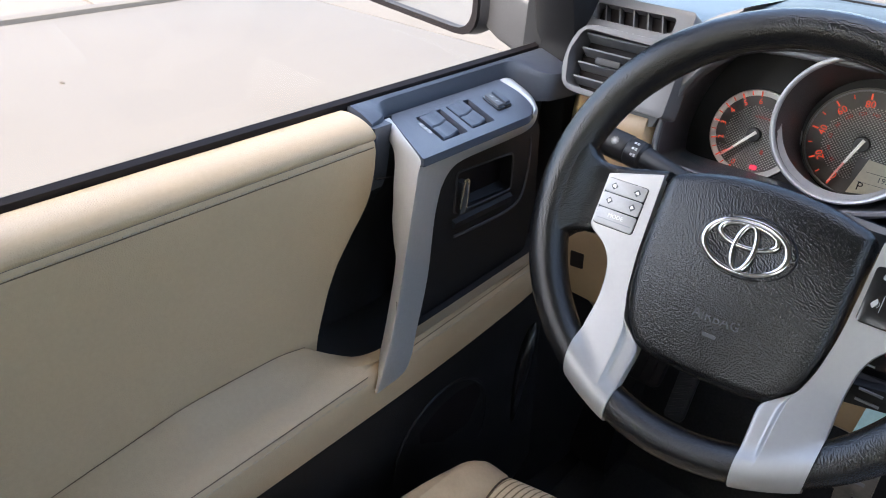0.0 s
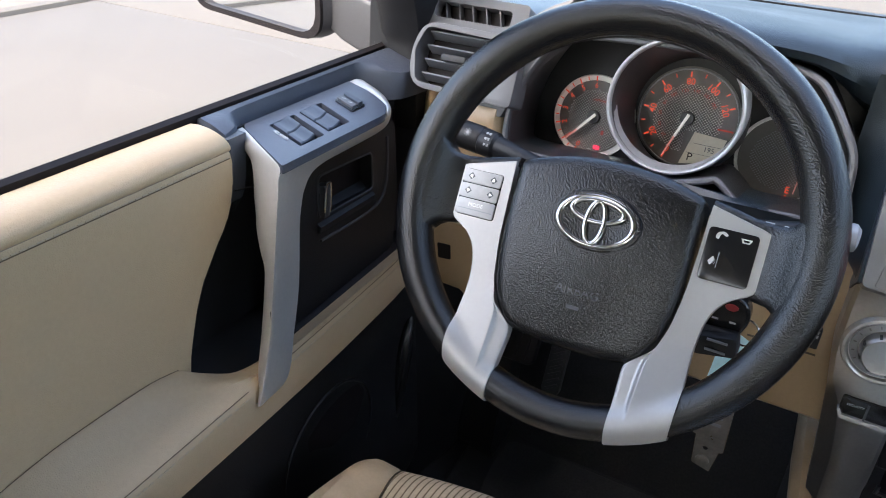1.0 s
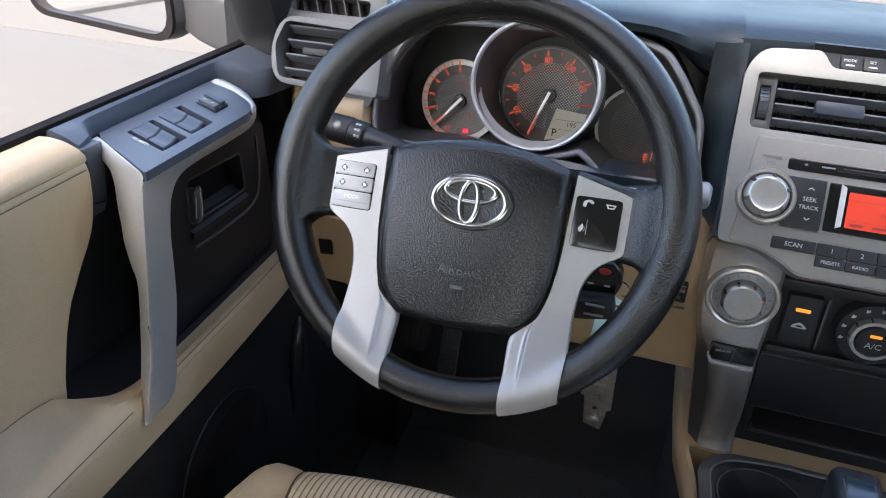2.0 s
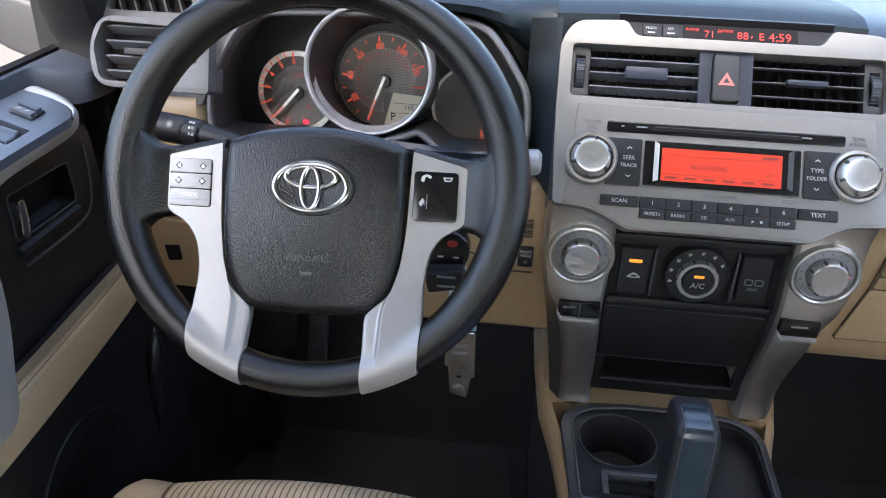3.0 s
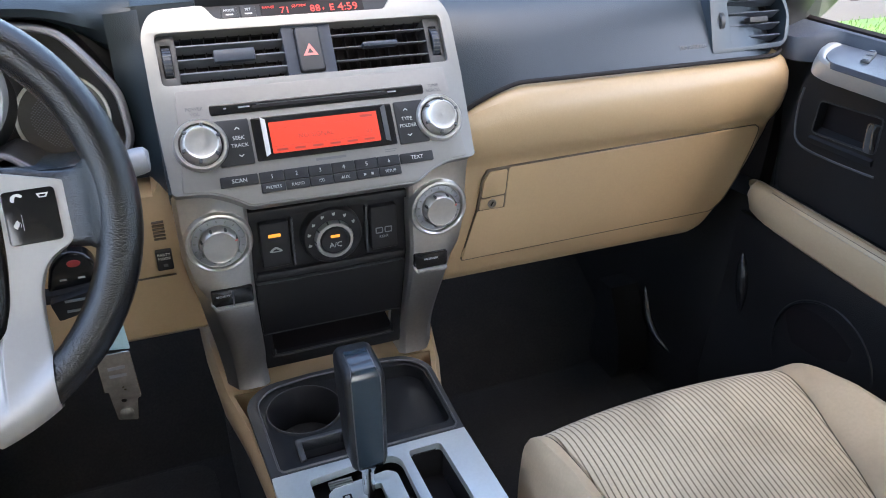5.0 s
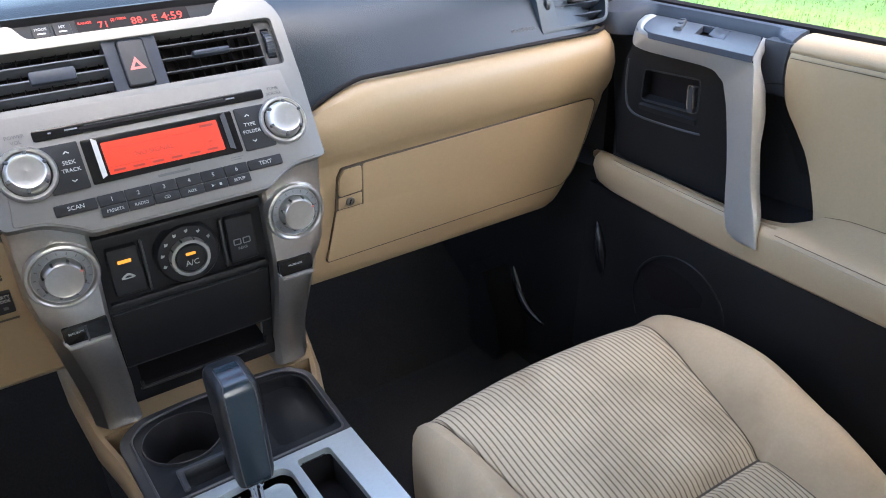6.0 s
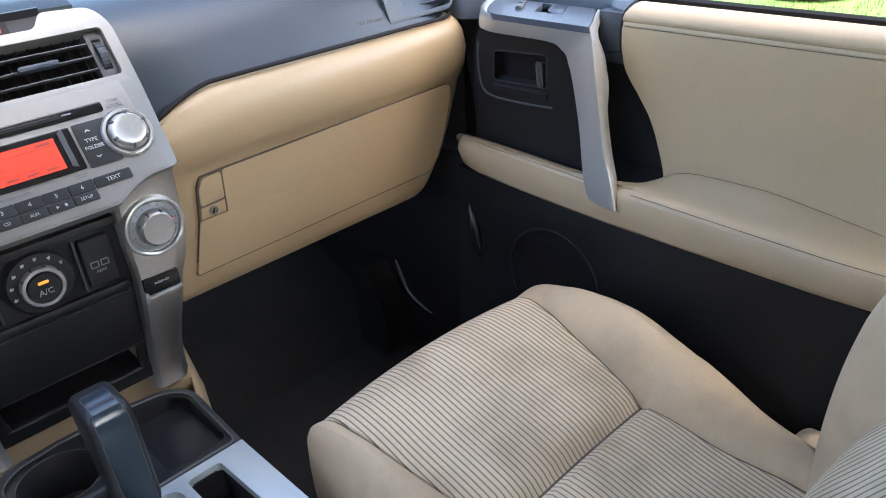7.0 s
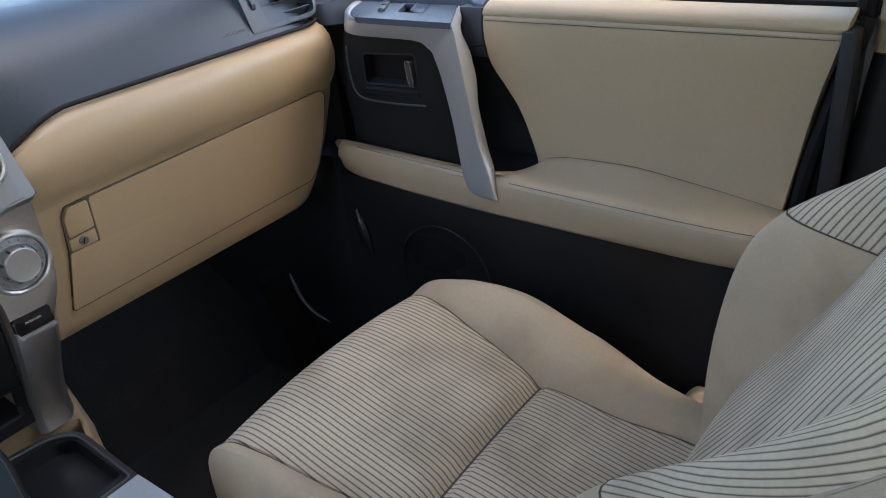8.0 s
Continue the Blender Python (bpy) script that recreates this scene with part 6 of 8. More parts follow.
def stack():
    s = thing("centre_stack", "silver centre stack with vents, knobs and black panels", "centre console", (0, 0.80, 0.80))
    out = [(-0.170, -0.010), (-0.132, -0.012), (-0.108, -0.023), (-0.094, -0.032), (0.094, -0.032), (0.108, -0.023), (0.132, -0.012), (0.170, -0.010), (0.1735, 0.09), (0.1735, 0.165), (0.160, 0.188), (0.106, 0.191), (0.095, 0.1745), (-0.095, 0.1745), (-0.106, 0.191), (-0.160, 0.188), (-0.1735, 0.165), (-0.1735, 0.09)]
    hole = rounded([(-0.1605, 0.106), (0.1605, 0.106), (0.1605, 0.163), (-0.1605, 0.163)], 0.006)
    part("upper_face", prism(rounded(out, [0.006, 0.02, 0.01, 0.006, 0.006, 0.01, 0.02, 0.006, 0.0, 0.012, 0.016, 0.006, 0.006, 0.006, 0.006, 0.016, 0.012, 0.0], 4), -0.016, 0.006, U, 0.004, 3, holes=[hole]), M_SILVER, s, "bright silver upper face")
    # raised radio panel, slightly duller
    radio_pl = rounded([(-0.1500, 0.099), (0.1520, 0.099), (0.1535, 0.080), (0.1580, 0.010), (0.1600, -0.0085), (0.132, -0.010), (0.108, -0.021), (0.094, -0.030), (-0.094, -0.030), (-0.108, -0.021), (-0.132, -0.010), (-0.1600, -0.0085), (-0.1570, 0.010), (-0.1515, 0.080)], [0.003, 0.003, 0, 0, 0.004, 0.02, 0.01, 0.006, 0.006, 0.01, 0.02, 0.004, 0, 0])
    # side walls of the stack
    for g in (-1, 1):
        ring = []
        for x, sl, hh in ((0.1735, 0.0, 0.0), (0.168, 0.0, 0.0)):
            ring.append([U @ Vector((g * x, y, z)) for y, z in ((-0.006, -0.001), (0.165, -0.001), (0.165, -0.12), (0.03, -0.10), (-0.006, -0.06))])
        part("side_wall", loft(ring), M_PAD, s)
    # vents
    well = part("vent_well", prism(rect(-0.166, 0.103, 0.166, 0.166), -0.034, -0.028, U), M_RUBBER, s, "black vent well")
    for g in (-1, 1):
        for i in range(3):
            y = 0.1195 + i * 0.0150
            b = box(-0.058, -0.0010 if g < 0 else -0.0006, -0.016, 0.058, 0.0010 if g < 0 else 0.0006, 0.0, bevel=0.0005)
            b.transform(U @ Matrix.Translation((g * 0.0825, y, 0.0005)) @ Matrix.Rotation(radians(-14 if g < 0 else 12), 4, "X"))
            part("vent_slat", b, M_SLAT, s)
        for i in range(9):
            b = box(-0.0006, -0.028, -0.02, 0.0006, 0.028, -0.006)
            b.transform(U @ Matrix.Translation((g * (0.034 + 0.0125 * i), 0.1345, -0.006)))
            part("vent_fin", b, M_RUBBER, s)
        tab = (0.022, 0.0070) if g < 0 else (0.021, 0.0032)
        part("vent_tab", box(-tab[0], -tab[1], -0.004, tab[0], tab[1], 0.007, at(U, g * 0.082, 0.1345, 0.0), 0.0028), M_BTN_BLUE, s, "grey vent tab")
        part("wheel_housing", prism(rounded(rect(min(g * 0.1605, g * 0.141), 0.1065, max(g * 0.1605, g * 0.141), 0.1625), 0.002), -0.03, -0.001, U, 0.001, holes=[rounded(rect(min(g * 0.156, g * 0.146), 0.116, max(g * 0.156, g * 0.146), 0.152), 0.001)]), M_VENT, s)
        tw = lathe([(0.016, -0.0045), (0.0185, -0.004), (0.0185, 0.004), (0.016, 0.0045)], 28, U @ Matrix.Translation((g * 0.151, 0.134, -0.0125)) @ Matrix.Rotation(radians(90), 4, "Y"))
        wl = part("thumb_wheel", tw, M_BTN_BLUE, s, "ribbed grey thumb wheel")
        for i in range(11):
            a = radians(-65 + 13 * i)
            part("rib", box(-0.0043, -0.0006, 0.0, 0.0043, 0.0006, 0.0008, U @ Matrix.Translation((g * 0.151, 0.134, -0.0125)) @ Matrix.Rotation(-a, 4, "X") @ Matrix.Translation((0, 0, 0.0183))), M_BUTTON, wl)
    hz = part("hazard_panel", prism(rounded(rect(-0.0275, 0.106, 0.0275, 0.163), 0.001), -0.03, 0.002, U, 0.001, holes=[rounded(rect(-0.0145, 0.1085, 0.0145, 0.1605), 0.003)]), M_BTN_BLUE, s, "dark grey hazard switch panel")
    hb = part("hazard_button", prism(rounded(rect(-0.0135, 0.1095, 0.0135, 0.1595), 0.004), -0.02, 0.0065, U, 0.0025, 3), M_BTN_DARK, hz, "dark grey hazard button")
    tri = [(-0.0085, 0.1265), (0.0085, 0.1265), (0.0, 0.1405)]
    tin = [(-0.0035, 0.1292), (0.0035, 0.1292), (0.0, 0.1350)]
    part("hazard_triangle", prism(tri, 0.0064, 0.0069, U, holes=[tin]), M_PINK, hb, "red hazard triangle")
    # clock strip in its notch
    CK = U @ Matrix.Translation((0, 0.1735, -0.010)) @ Matrix.Rotation(radians(-12), 4, "X")
    ck = part("clock_housing", loft([[CK @ Vector((x, y, z)) for y, z in ((-0.004, 0.012), (0.0, 0.004), (0.0235, 0.002), (0.0275, 0.010), (0.032, 0.006), (0.03, -0.03), (-0.004, -0.03))] for x in (-0.112, -0.10, 0.0, 0.10, 0.112)]), M_BLACK, s, "dark clock housing")
    scr = part("clock_screen", prism(rounded(rect(-0.0435, 0.003, 0.075, 0.0225), 0.002), 0.003, 0.0045, CK), M_RUBBER, ck, "black clock screen")
    for x, wd in ((-0.078, "MODE"), (-0.0575, "SET")):
        b = part("clock_button", prism(rounded(rect(x - 0.0085, 0.005, x + 0.0085, 0.0200), 0.002), 0.002, 0.006, CK, 0.001), M_BLACK, ck)
        lettering("lettering", wd, 0.0042, at(CK, x, 0.0145, 0.0061), M_WHITE, b)
        part("print_bar", box(-0.004, -0.0008, 0, 0.004, 0.0008, 0.0002, at(CK, x, 0.0092, 0.0061)), M_WHITE, b)
    for x, wd, sz in ((-0.0165, "71", 0.0115), (0.018, "88", 0.0125), (0.0375, "E", 0.0120), (0.0565, "4:59", 0.0140)):
        lettering("segment", wd, sz, at(CK, x, 0.0115, 0.0047), M_SEG, scr)
    lettering("segment", "RANGE", 0.0042, at(CK, -0.0345, 0.0165, 0.0047), M_SEG, scr)
    lettering("segment", "OUTSIDE", 0.0040, at(CK, 0.0, 0.0165, 0.0047), M_SEG, scr)
    lettering("segment", "M", 0.0042, at(CK, -0.0065, 0.0150, 0.0047), M_SEG, scr)
    lettering("segment", "F", 0.0042, at(CK, 0.0275, 0.0105, 0.0047), M_SEG, scr)

    # ---- radio ----
    r = thing("car_radio", "silver car radio with red screen and black buttons", "car radio", (0, 0.76, 1.09))
    part("face_plate", prism(radio_pl, 0.002, 0.0072, U, 0.0008), M_SILVER_DULL, r, "satin silver radio face plate")
    cd = part("disc_slot", prism(rounded(rect(-0.1190, 0.0695, 0.1215, 0.0810), 0.003), 0.006, 0.0085, U, 0.001), M_GLOSS, r, "gloss black disc slot panel")
    part("slot", prism(rounded(rect(-0.075, 0.0733, 0.078, 0.0763), 0.001), 0.008, 0.0088, U), M_RUBBER, cd)
    part("slot_lip", box(-0.07, 0.0766, 0.0083, 0.075, 0.0774, 0.0092, U), M_BUTTON, cd)
    for x, w2 in ((-0.103, 0.0015), (-0.083, 0.006), (0.083, 0.005)):
        part("mark", box(x - w2, 0.0750, 0.0085, x + w2, 0.0766, 0.0088, U), M_BTN_GREY, cd)
    for g, words in ((-1, ("SEEK", "TRACK")), (1, ("TYPE", "FOLDER"))):
        cx = g * 0.0995
        b = part("side_panel", prism(rounded(rect(cx - 0.0180, 0.0135, cx + 0.0180, 0.0630), 0.002), 0.006, 0.0092, U, 0.001), M_BLACK, r, "black seek panel" if g < 0 else "black folder panel")
        lettering("lettering", words[0], 0.0060, at(U, cx - g * 0.0050, 0.0425, 0.0093), M_WHITE, b)
        lettering("lettering", words[1], 0.0056, at(U, cx - g * 0.0050, 0.0345, 0.0093), M_WHITE, b)
        for y, f in ((0.0530, 1), (0.0235, -1)):
            part("arrow", merge(box(-0.0032, -0.0005, 0, 0.0004, 0.0005, 0.0003, at(U, cx - g * 0.005, y + f * 0.001, 0.0093, 38 * f)), box(-0.0004, -0.0005, 0, 0.0032, 0.0005, 0.0003, at(U, cx - g * 0.005, y + f * 0.001, 0.0093, -38 * f))), M_WHITE, b)
    win = part("screen_window", prism(rounded(rect(-0.0790, 0.0150, 0.0785, 0.0625), 0.002), 0.006, 0.0088, U, 0.0008), M_GLOSS, r, "gloss black screen window")
    lcd = part("red_screen", prism(rounded(rect(-0.0612, 0.0212, 0.0598, 0.0555), 0.001), 0.0085, 0.0093, U), M_LCD_RED, win, "red backlit screen")
    lettering("lettering", "NO SIGNAL", 0.0075, at(U, -0.012, 0.0370, 0.0094), M_LCD_DARK, lcd)
    lettering("lettering", "SET", 0.0050, at(U, 0.048, 0.0335, 0.0094), M_LCD_DARK, lcd)
    for i in range(6):
        part("print_bar", box(-0.057 + 0.0195 * i, 0.0235, 0.0093, -0.045 + 0.0195 * i, 0.0258, 0.0095, U), M_LCD_DARK, lcd)
    part("print_line", box(-0.0595, 0.0283, 0.0093, 0.059, 0.0287, 0.0095, U), M_LCD_DARK, lcd)
    part("print_line", box(-0.0600, 0.0478, 0.0093, 0.059, 0.0482, 0.0095, U), M_LCD_DARK, lcd)
    part("print_bar", box(0.040, 0.0500, 0.0093, 0.055, 0.0528, 0.0095, U), M_LCD_DARK, lcd)
    part("screen_edge", prism([(-0.0690, 0.0190), (-0.0640, 0.0215), (-0.0640, 0.0590), (-0.0690, 0.0620)], 0.0085, 0.0100, U), M_PALE, win, "bright screen edge")
    part("screen_edge", prism([(0.0655, 0.0215), (0.0710, 0.0190), (0.0710, 0.0620), (0.0655, 0.0590)], 0.0085, 0.0100, U), M_BUTTON, win)
    part("name_bar", box(-0.017, 0.0078, 0.0072, 0.017, 0.0105, 0.0075, U), M_GREYPRINT, r, "plain dark maker's mark")
    part("print_bar", box(0.062, 0.0098, 0.0072, 0.076, 0.0106, 0.0074, U), M_GREYPRINT, r)
    part("print_bar", box(0.062, 0.0074, 0.0072, 0.074, 0.0082, 0.0074, U), M_GREYPRINT, r)
    for i in range(6):
        x0 = -0.0805 + 0.0262 * i
        b = part("preset_button", prism(rounded(rect(x0, -0.0090, x0 + 0.0256, 0.0028), 0.0008), 0.004, 0.0098, U, 0.0008), M_BLACK, r, "black preset button")
        lettering("lettering", str(i + 1), 0.0062, at(U, x0 + 0.013, -0.0032, 0.0099), M_WHITE, b)
        b = part("function_button", prism(rounded(rect(x0, -0.0195, x0 + 0.0256, -0.0097), 0.0012), 0.004, 0.0098, U, 0.0008), M_BLACK, r, "black function button")
        wd = ("PRESETS", "RADIO", "CD", "AUX", "", "SETUP")[i]
        if wd:
            lettering("lettering", wd, 0.0046, at(U, x0 + 0.0130, -0.0147, 0.0099), M_WHITE, b)
        else:
            part("mark", prism([(x0 + 0.008, -0.0163), (x0 + 0.008, -0.0131), (x0 + 0.0110, -0.0147)], 0.0098, 0.0100, U), M_WHITE, b)
            part("mark", box(x0 + 0.0165, -0.0161, 0.0098, x0 + 0.0190, -0.0133, 0.0100, U), M_WHITE, b)
    for x0, x1, wd in ((-0.1213, -0.0818, "SCAN"), (0.0775, 0.1172, "TEXT")):
        b = part("side_button", prism(rounded(rect(x0, -0.0088, x1, 0.0028), 0.0018), 0.004, 0.0098, U, 0.001), M_BLACK, r, "black side button")
        lettering("lettering", wd, 0.0062, at(U, (x0 + x1) / 2, -0.0032, 0.0099), M_WHITE, b)
    for g, words in ((-1, ("POWER", "VOL")), (1, ("TUNE", "SCROLL"))):
        m = at(U, g * 0.1335, 0.0395, 0.0072)
        knob(r, m, 0.0215, 0.014, "satin silver radio knob")
        lettering("lettering", words[0], 0.0052, at(U, g * 0.134, 0.0785, 0.0074), M_GREYPRINT, r)
        lettering("lettering", words[1], 0.0052, at(U, g * 0.134, 0.0728, 0.0074), M_GREYPRINT, r)
    part("print_bar", box(0.127, 0.004, 0.006, 0.142, 0.0055, 0.0066, U), M_GREYPRINT, r)

    # ---- silver legs with the climate knobs ----
    for g in (-1, 1):
        leg = thing("stack_leg", "silver stack leg with climate knob and small black switch", "console trim", (g * 0.13, 0.76, 0.8), group="stack legs")
        rings = []
        prof = [(1.079, 0.172, 0.112, 0.748), (1.066, 0.172, 0.100, 0.752), (1.045, 0.172, 0.0955, 0.755), (1.00, 0.1715, 0.0955, 0.756), (0.972, 0.1680, 0.0965, 0.756), (0.952, 0.1645, 0.0970, 0.757), (0.925, 0.1600, 0.0965, 0.759), (0.885, 0.1545, 0.0945, 0.766), (0.845, 0.1490, 0.0920, 0.777), (0.815, 0.1455, 0.0905, 0.785), (0.795, 0.1432, 0.0900, 0.786), (0.780, 0.1420, 0.0895, 0.783)]
        for z in span(1.079, 0.780, 34):
            xo, xi, y = (curve([(p[0], p[k]) for p in prof[::-1]], z) for k in (1, 2, 3))
            # below the switch the outer edge is cut away by a facet
            c = curve([(0.78, 0.012), (0.86, 0.016), (0.935, 0.013), (0.965, 0.005), (1.079, 0.004)], z)
            mid = (xi + xo - c) / 2
            rings.append([Vector((g * x, yy, z)) for x, yy in ((xi, y + 0.05), (xi, y + 0.004), (xi + 0.004, y), (mid - 0.012, y - 0.002), (mid + 0.012, y - 0.002), (xo - c - 0.002, y), (xo - c, y + 0.001), (xo - 0.001, y + 0.002 + 1.3 * c), (xo, y + 0.004 + 1.3 * c), (xo, y + 0.06))])
        part("leg", loft(rings), M_SILVER_LEG, leg, "satin silver leg", 24)
        m = Matrix(((0.95, 0, 0, g * 0.1305), (0, 0.02, -1, 0.7535), (0, 0.95, 0.02, 1.0150), (0, 0, 0, 1)))
        dish = part("dial_dish", lathe([(0.0395, -0.006), (0.0390, 0.004), (0.0375, 0.0072), (0.0350, 0.0078), (0.0330, 0.0066), (0.0322, 0.0020), (0.0, 0.0015)], 48, m), M_KNOB, leg, "satin silver dial ring")
        part("dial_face", lathe([(0.0312, 0.0010), (0.0308, 0.0032), (0.0290, 0.0040), (0.0235, 0.0046), (0.0228, 0.0015)], 48, m), M_BTN_GREY, dish, "grey printed dial face")
        for i in range(13):
            a = radians(215 - 250 * i / 12)
            part("print_mark", box(-0.0012, -0.0006, 0, 0.0018, 0.0006, 0.0002, at(m, 0.0272 * math.cos(a), 0.0272 * math.sin(a), 0.0043, math.degrees(a))), M_GREYPRINT, dish)
        k = part("knob", lathe([(0.0220, 0.002), (0.0216, 0.011), (0.0206, 0.0150), (0.0190, 0.0165), (0.0172, 0.0160), (0.0, 0.0166)], 44, m), M_KNOB, leg, "satin silver climate knob")
        for i in range(8):
            part("grip_mark", box(0.0196, -0.0014, 0.008, 0.0223, 0.0014, 0.0152, at(m, 0, 0, 0, 45 * i + 22), 0.0004), M_BUTTON, k)
        part("pointer", box(0.0185, -0.001, 0.0140, 0.0216, 0.001, 0.0166, at(m, 0, 0, 0, 20)), M_PINK, k)
        x0, x1 = (-0.1475, -0.1005) if g < 0 else (0.1005, 0.1445)
        mf = Matrix(((1, 0, 0, 0), (0, 0, -1, 0.7565), (0, 1, 0, 0), (0, 0, 0, 1)))
        sw = part("small_switch", prism(rounded(rect(x0, 0.9310, x1, 0.9525), 0.003), -0.004, 0.0045, mf, 0.001), M_GLOSS, leg, "gloss black status lamp")
        part("silver_lip", prism(rounded([(x0 - 0.002, 0.935), (x0 + 0.003, 0.9255), (x1, 0.9255), (x1, 0.9300), (x0 + 0.004, 0.9300), (x0 + 0.001, 0.936)], 0.001), -0.002, 0.0065, mf, 0.001), M_SPOKE, sw)
        if g < 0:
            part("divider", box(-0.1245, 0.9300, 0.0045, -0.1225, 0.9500, 0.0055, mf), M_BUTTON, sw)
        lettering("lettering", "SECURITY" if g < 0 else "PASSENGER", 0.0036, at(mf, (x0 * 0.72 + x1 * 0.28) if g < 0 else (x0 + x1) / 2, 0.9440, 0.0047), M_WHITE, sw)

    # ---- climate panel ----
    c = thing("climate_panel", "black climate control panel with a fan dial", "climate control", (0, 0.77, 0.94))
    H1 = Matrix(((1, 0, 0, 0), (0, 0.03, -1, 0.776), (0, 1, 0.03, 0.987), (0, 0, 0, 1)))
    part("face", prism(rounded(rect(-0.098, -0.044, 0.098, 0.072), 0.004), -0.03, 0.0, H1, 0.002), M_BLACK, c)
    part("top_ledge", prism(rounded(rect(-0.096, 0.040, 0.096, 0.050), 0.002), -0.002, 0.010, H1, 0.003), M_BLACK, c)
    part("lower_ledge", prism(rounded(rect(-0.092, -0.042, 0.092, -0.033), 0.003), -0.002, 0.007, H1, 0.003), M_BLACK, c)
    for g in (-1, 1):
        x0 = -0.084 if g < 0 else 0.049
        b = part("push_button", prism(rounded(rect(x0, -0.025, x0 + 0.034, 0.033), 0.003), -0.001, 0.009, H1, 0.003, 3), M_BLACK, c, "black push button")
        part("divider", box(x0 + (0.037 if g < 0 else -0.006), -0.028, 0.0, x0 + (0.0395 if g < 0 else -0.0035), 0.034, 0.008, H1, 0.001), M_BUTTON, c)
        if g < 0:
            part("amber_lamp", prism(rounded(rect(-0.0745, 0.0145, -0.0600, 0.0185), 0.001), 0.009, 0.0096, H1), M_AMBER, b, "lit amber lamp")
            part("symbol", prism(smoothloop([(-0.0745, -0.0045), (-0.0718, -0.0008), (-0.067, 0.0016), (-0.0625, -0.0008), (-0.0595, -0.0045), (-0.067, -0.0051)], 3), 0.009, 0.0094, H1, holes=[smoothloop([(-0.0710, -0.0036), (-0.067, -0.0010), (-0.0630, -0.0036)], 3)]), M_WHITE, b)
        else:
            part("symbol", prism(rounded(rect(0.055, -0.003, 0.0645, 0.005), 0.0015), 0.009, 0.0094, H1, holes=[rounded(rect(0.0562, -0.0018, 0.0633, 0.0038), 0.001)]), M_BTN_GREY, b)
            part("symbol", prism(rounded(rect(0.0665, -0.003, 0.076, 0.005), 0.0015), 0.009, 0.0094, H1, holes=[rounded(rect(0.0677, -0.0018, 0.0748, 0.0038), 0.001)]), M_BTN_GREY, b)
            lettering("lettering", "REAR", 0.0050, at(H1, 0.0655, -0.0078, 0.0092), M_BTN_GREY, b)
    dm = at(H1, 0.001, 0.006, 0.0)
    fan = part("fan_dial", lathe([(0.0370, 0.0), (0.0365, 0.010), (0.0340, 0.0135), (0.026, 0.0145), (0.0, 0.0145)], 48, dm), M_BLACK, c, "black fan dial")
    part("dial_ring", lathe([(0.0232, 0.014), (0.0232, 0.019), (0.0220, 0.0225), (0.0185, 0.0228), (0.0172, 0.018)], 44, at(dm, 0, -0.002, 0)), M_KNOB, fan, "satin silver grip ring")
    for i in range(10):
        part("grip_mark", box(0.0205, -0.0009, 0.0145, 0.0235, 0.0009, 0.0222, at(dm, 0, -0.002, 0, 36 * i)), M_BUTTON, fan)
    cap = part("dial_cap", lathe([(0.0175, 0.014), (0.0172, 0.022), (0.0160, 0.0235), (0.0, 0.024)], 36, at(dm, 0, -0.002, 0)), M_BLACK, fan, "black cap with an amber lamp")
    part("amber_lamp", prism(rounded(rect(-0.0055, 0.003, 0.0055, 0.0062), 0.001), 0.0236, 0.0245, at(dm, 0, 0, 0)), M_AMBER, cap, "lit amber lamp")
    lettering("lettering", "A/C", 0.0095, at(dm, 0, -0.0068, 0.0243), M_WHITE, cap)
    for i in range(7):
        a = radians(195 - 27 * i)
        part("symbol", prism(smoothloop([(-0.0024, -0.0016), (0.0010, -0.0020), (0.0024, 0.0004), (0.0006, 0.0002), (-0.0004, 0.0020)], 2), 0.0143, 0.0147, at(dm, 0.0295 * math.cos(a), 0.0295 * math.sin(a), 0, 10 * i)), M_WHITE, fan)
    # lid of the pocket below
    H2 = Matrix(((1, 0, 0, 0), (0, -0.08, -0.9968, 0.781), (0, 0.9968, -0.08, 0.90), (0, 0, 0, 1)))
    lowest = -0.100
    part("lower_face", prism(rounded([(-0.092, lowest), (0.092, lowest), (0.098, 0.042), (-0.098, 0.042)], 0.002), -0.006, 0.0, H2, 0.001, holes=[rounded([(-0.079, -0.078), (0.079, -0.078), (0.081, -0.042), (-0.081, -0.042)], 0.005)]), M_GLOSS_DULL, c, "black frame of the open pocket")
    part("pocket_lid", prism(rounded([(-0.091, -0.040), (0.091, -0.040), (0.094, 0.036), (-0.094, 0.036)], 0.003), 0.0, 0.0035, H2, 0.0015), M_GLOSS_DULL, c, "smooth black pocket lid")
    part("lid_line", box(-0.093, 0.0372, 0.0, 0.093, 0.0382, 0.0045, H2), M_BUTTON, c)
    part("lid_line", box(-0.091, -0.0418, 0.0, 0.091, -0.0410, 0.0030, H2), M_BUTTON, c)
    part("pocket_back", prism(rect(-0.084, -0.085, 0.084, -0.036), -0.055, -0.050, H2), M_RUBBER, c)
    part("pocket_base", prism(rect(-0.084, -0.087, 0.084, -0.081), -0.055, -0.004, H2), M_RUBBER, c)
    part("pocket_lip", tube([H2 @ Vector((x, y, 0.0012)) for x, y in smoothline3([(-0.080, -0.068), (-0.0795, -0.0765), (-0.074, -0.0800), (0.0, -0.0800), (0.074, -0.0800), (0.0795, -0.0765), (0.080, -0.068)])], 0.0022, 8), M_BLACK, c, "rounded black pocket lip")


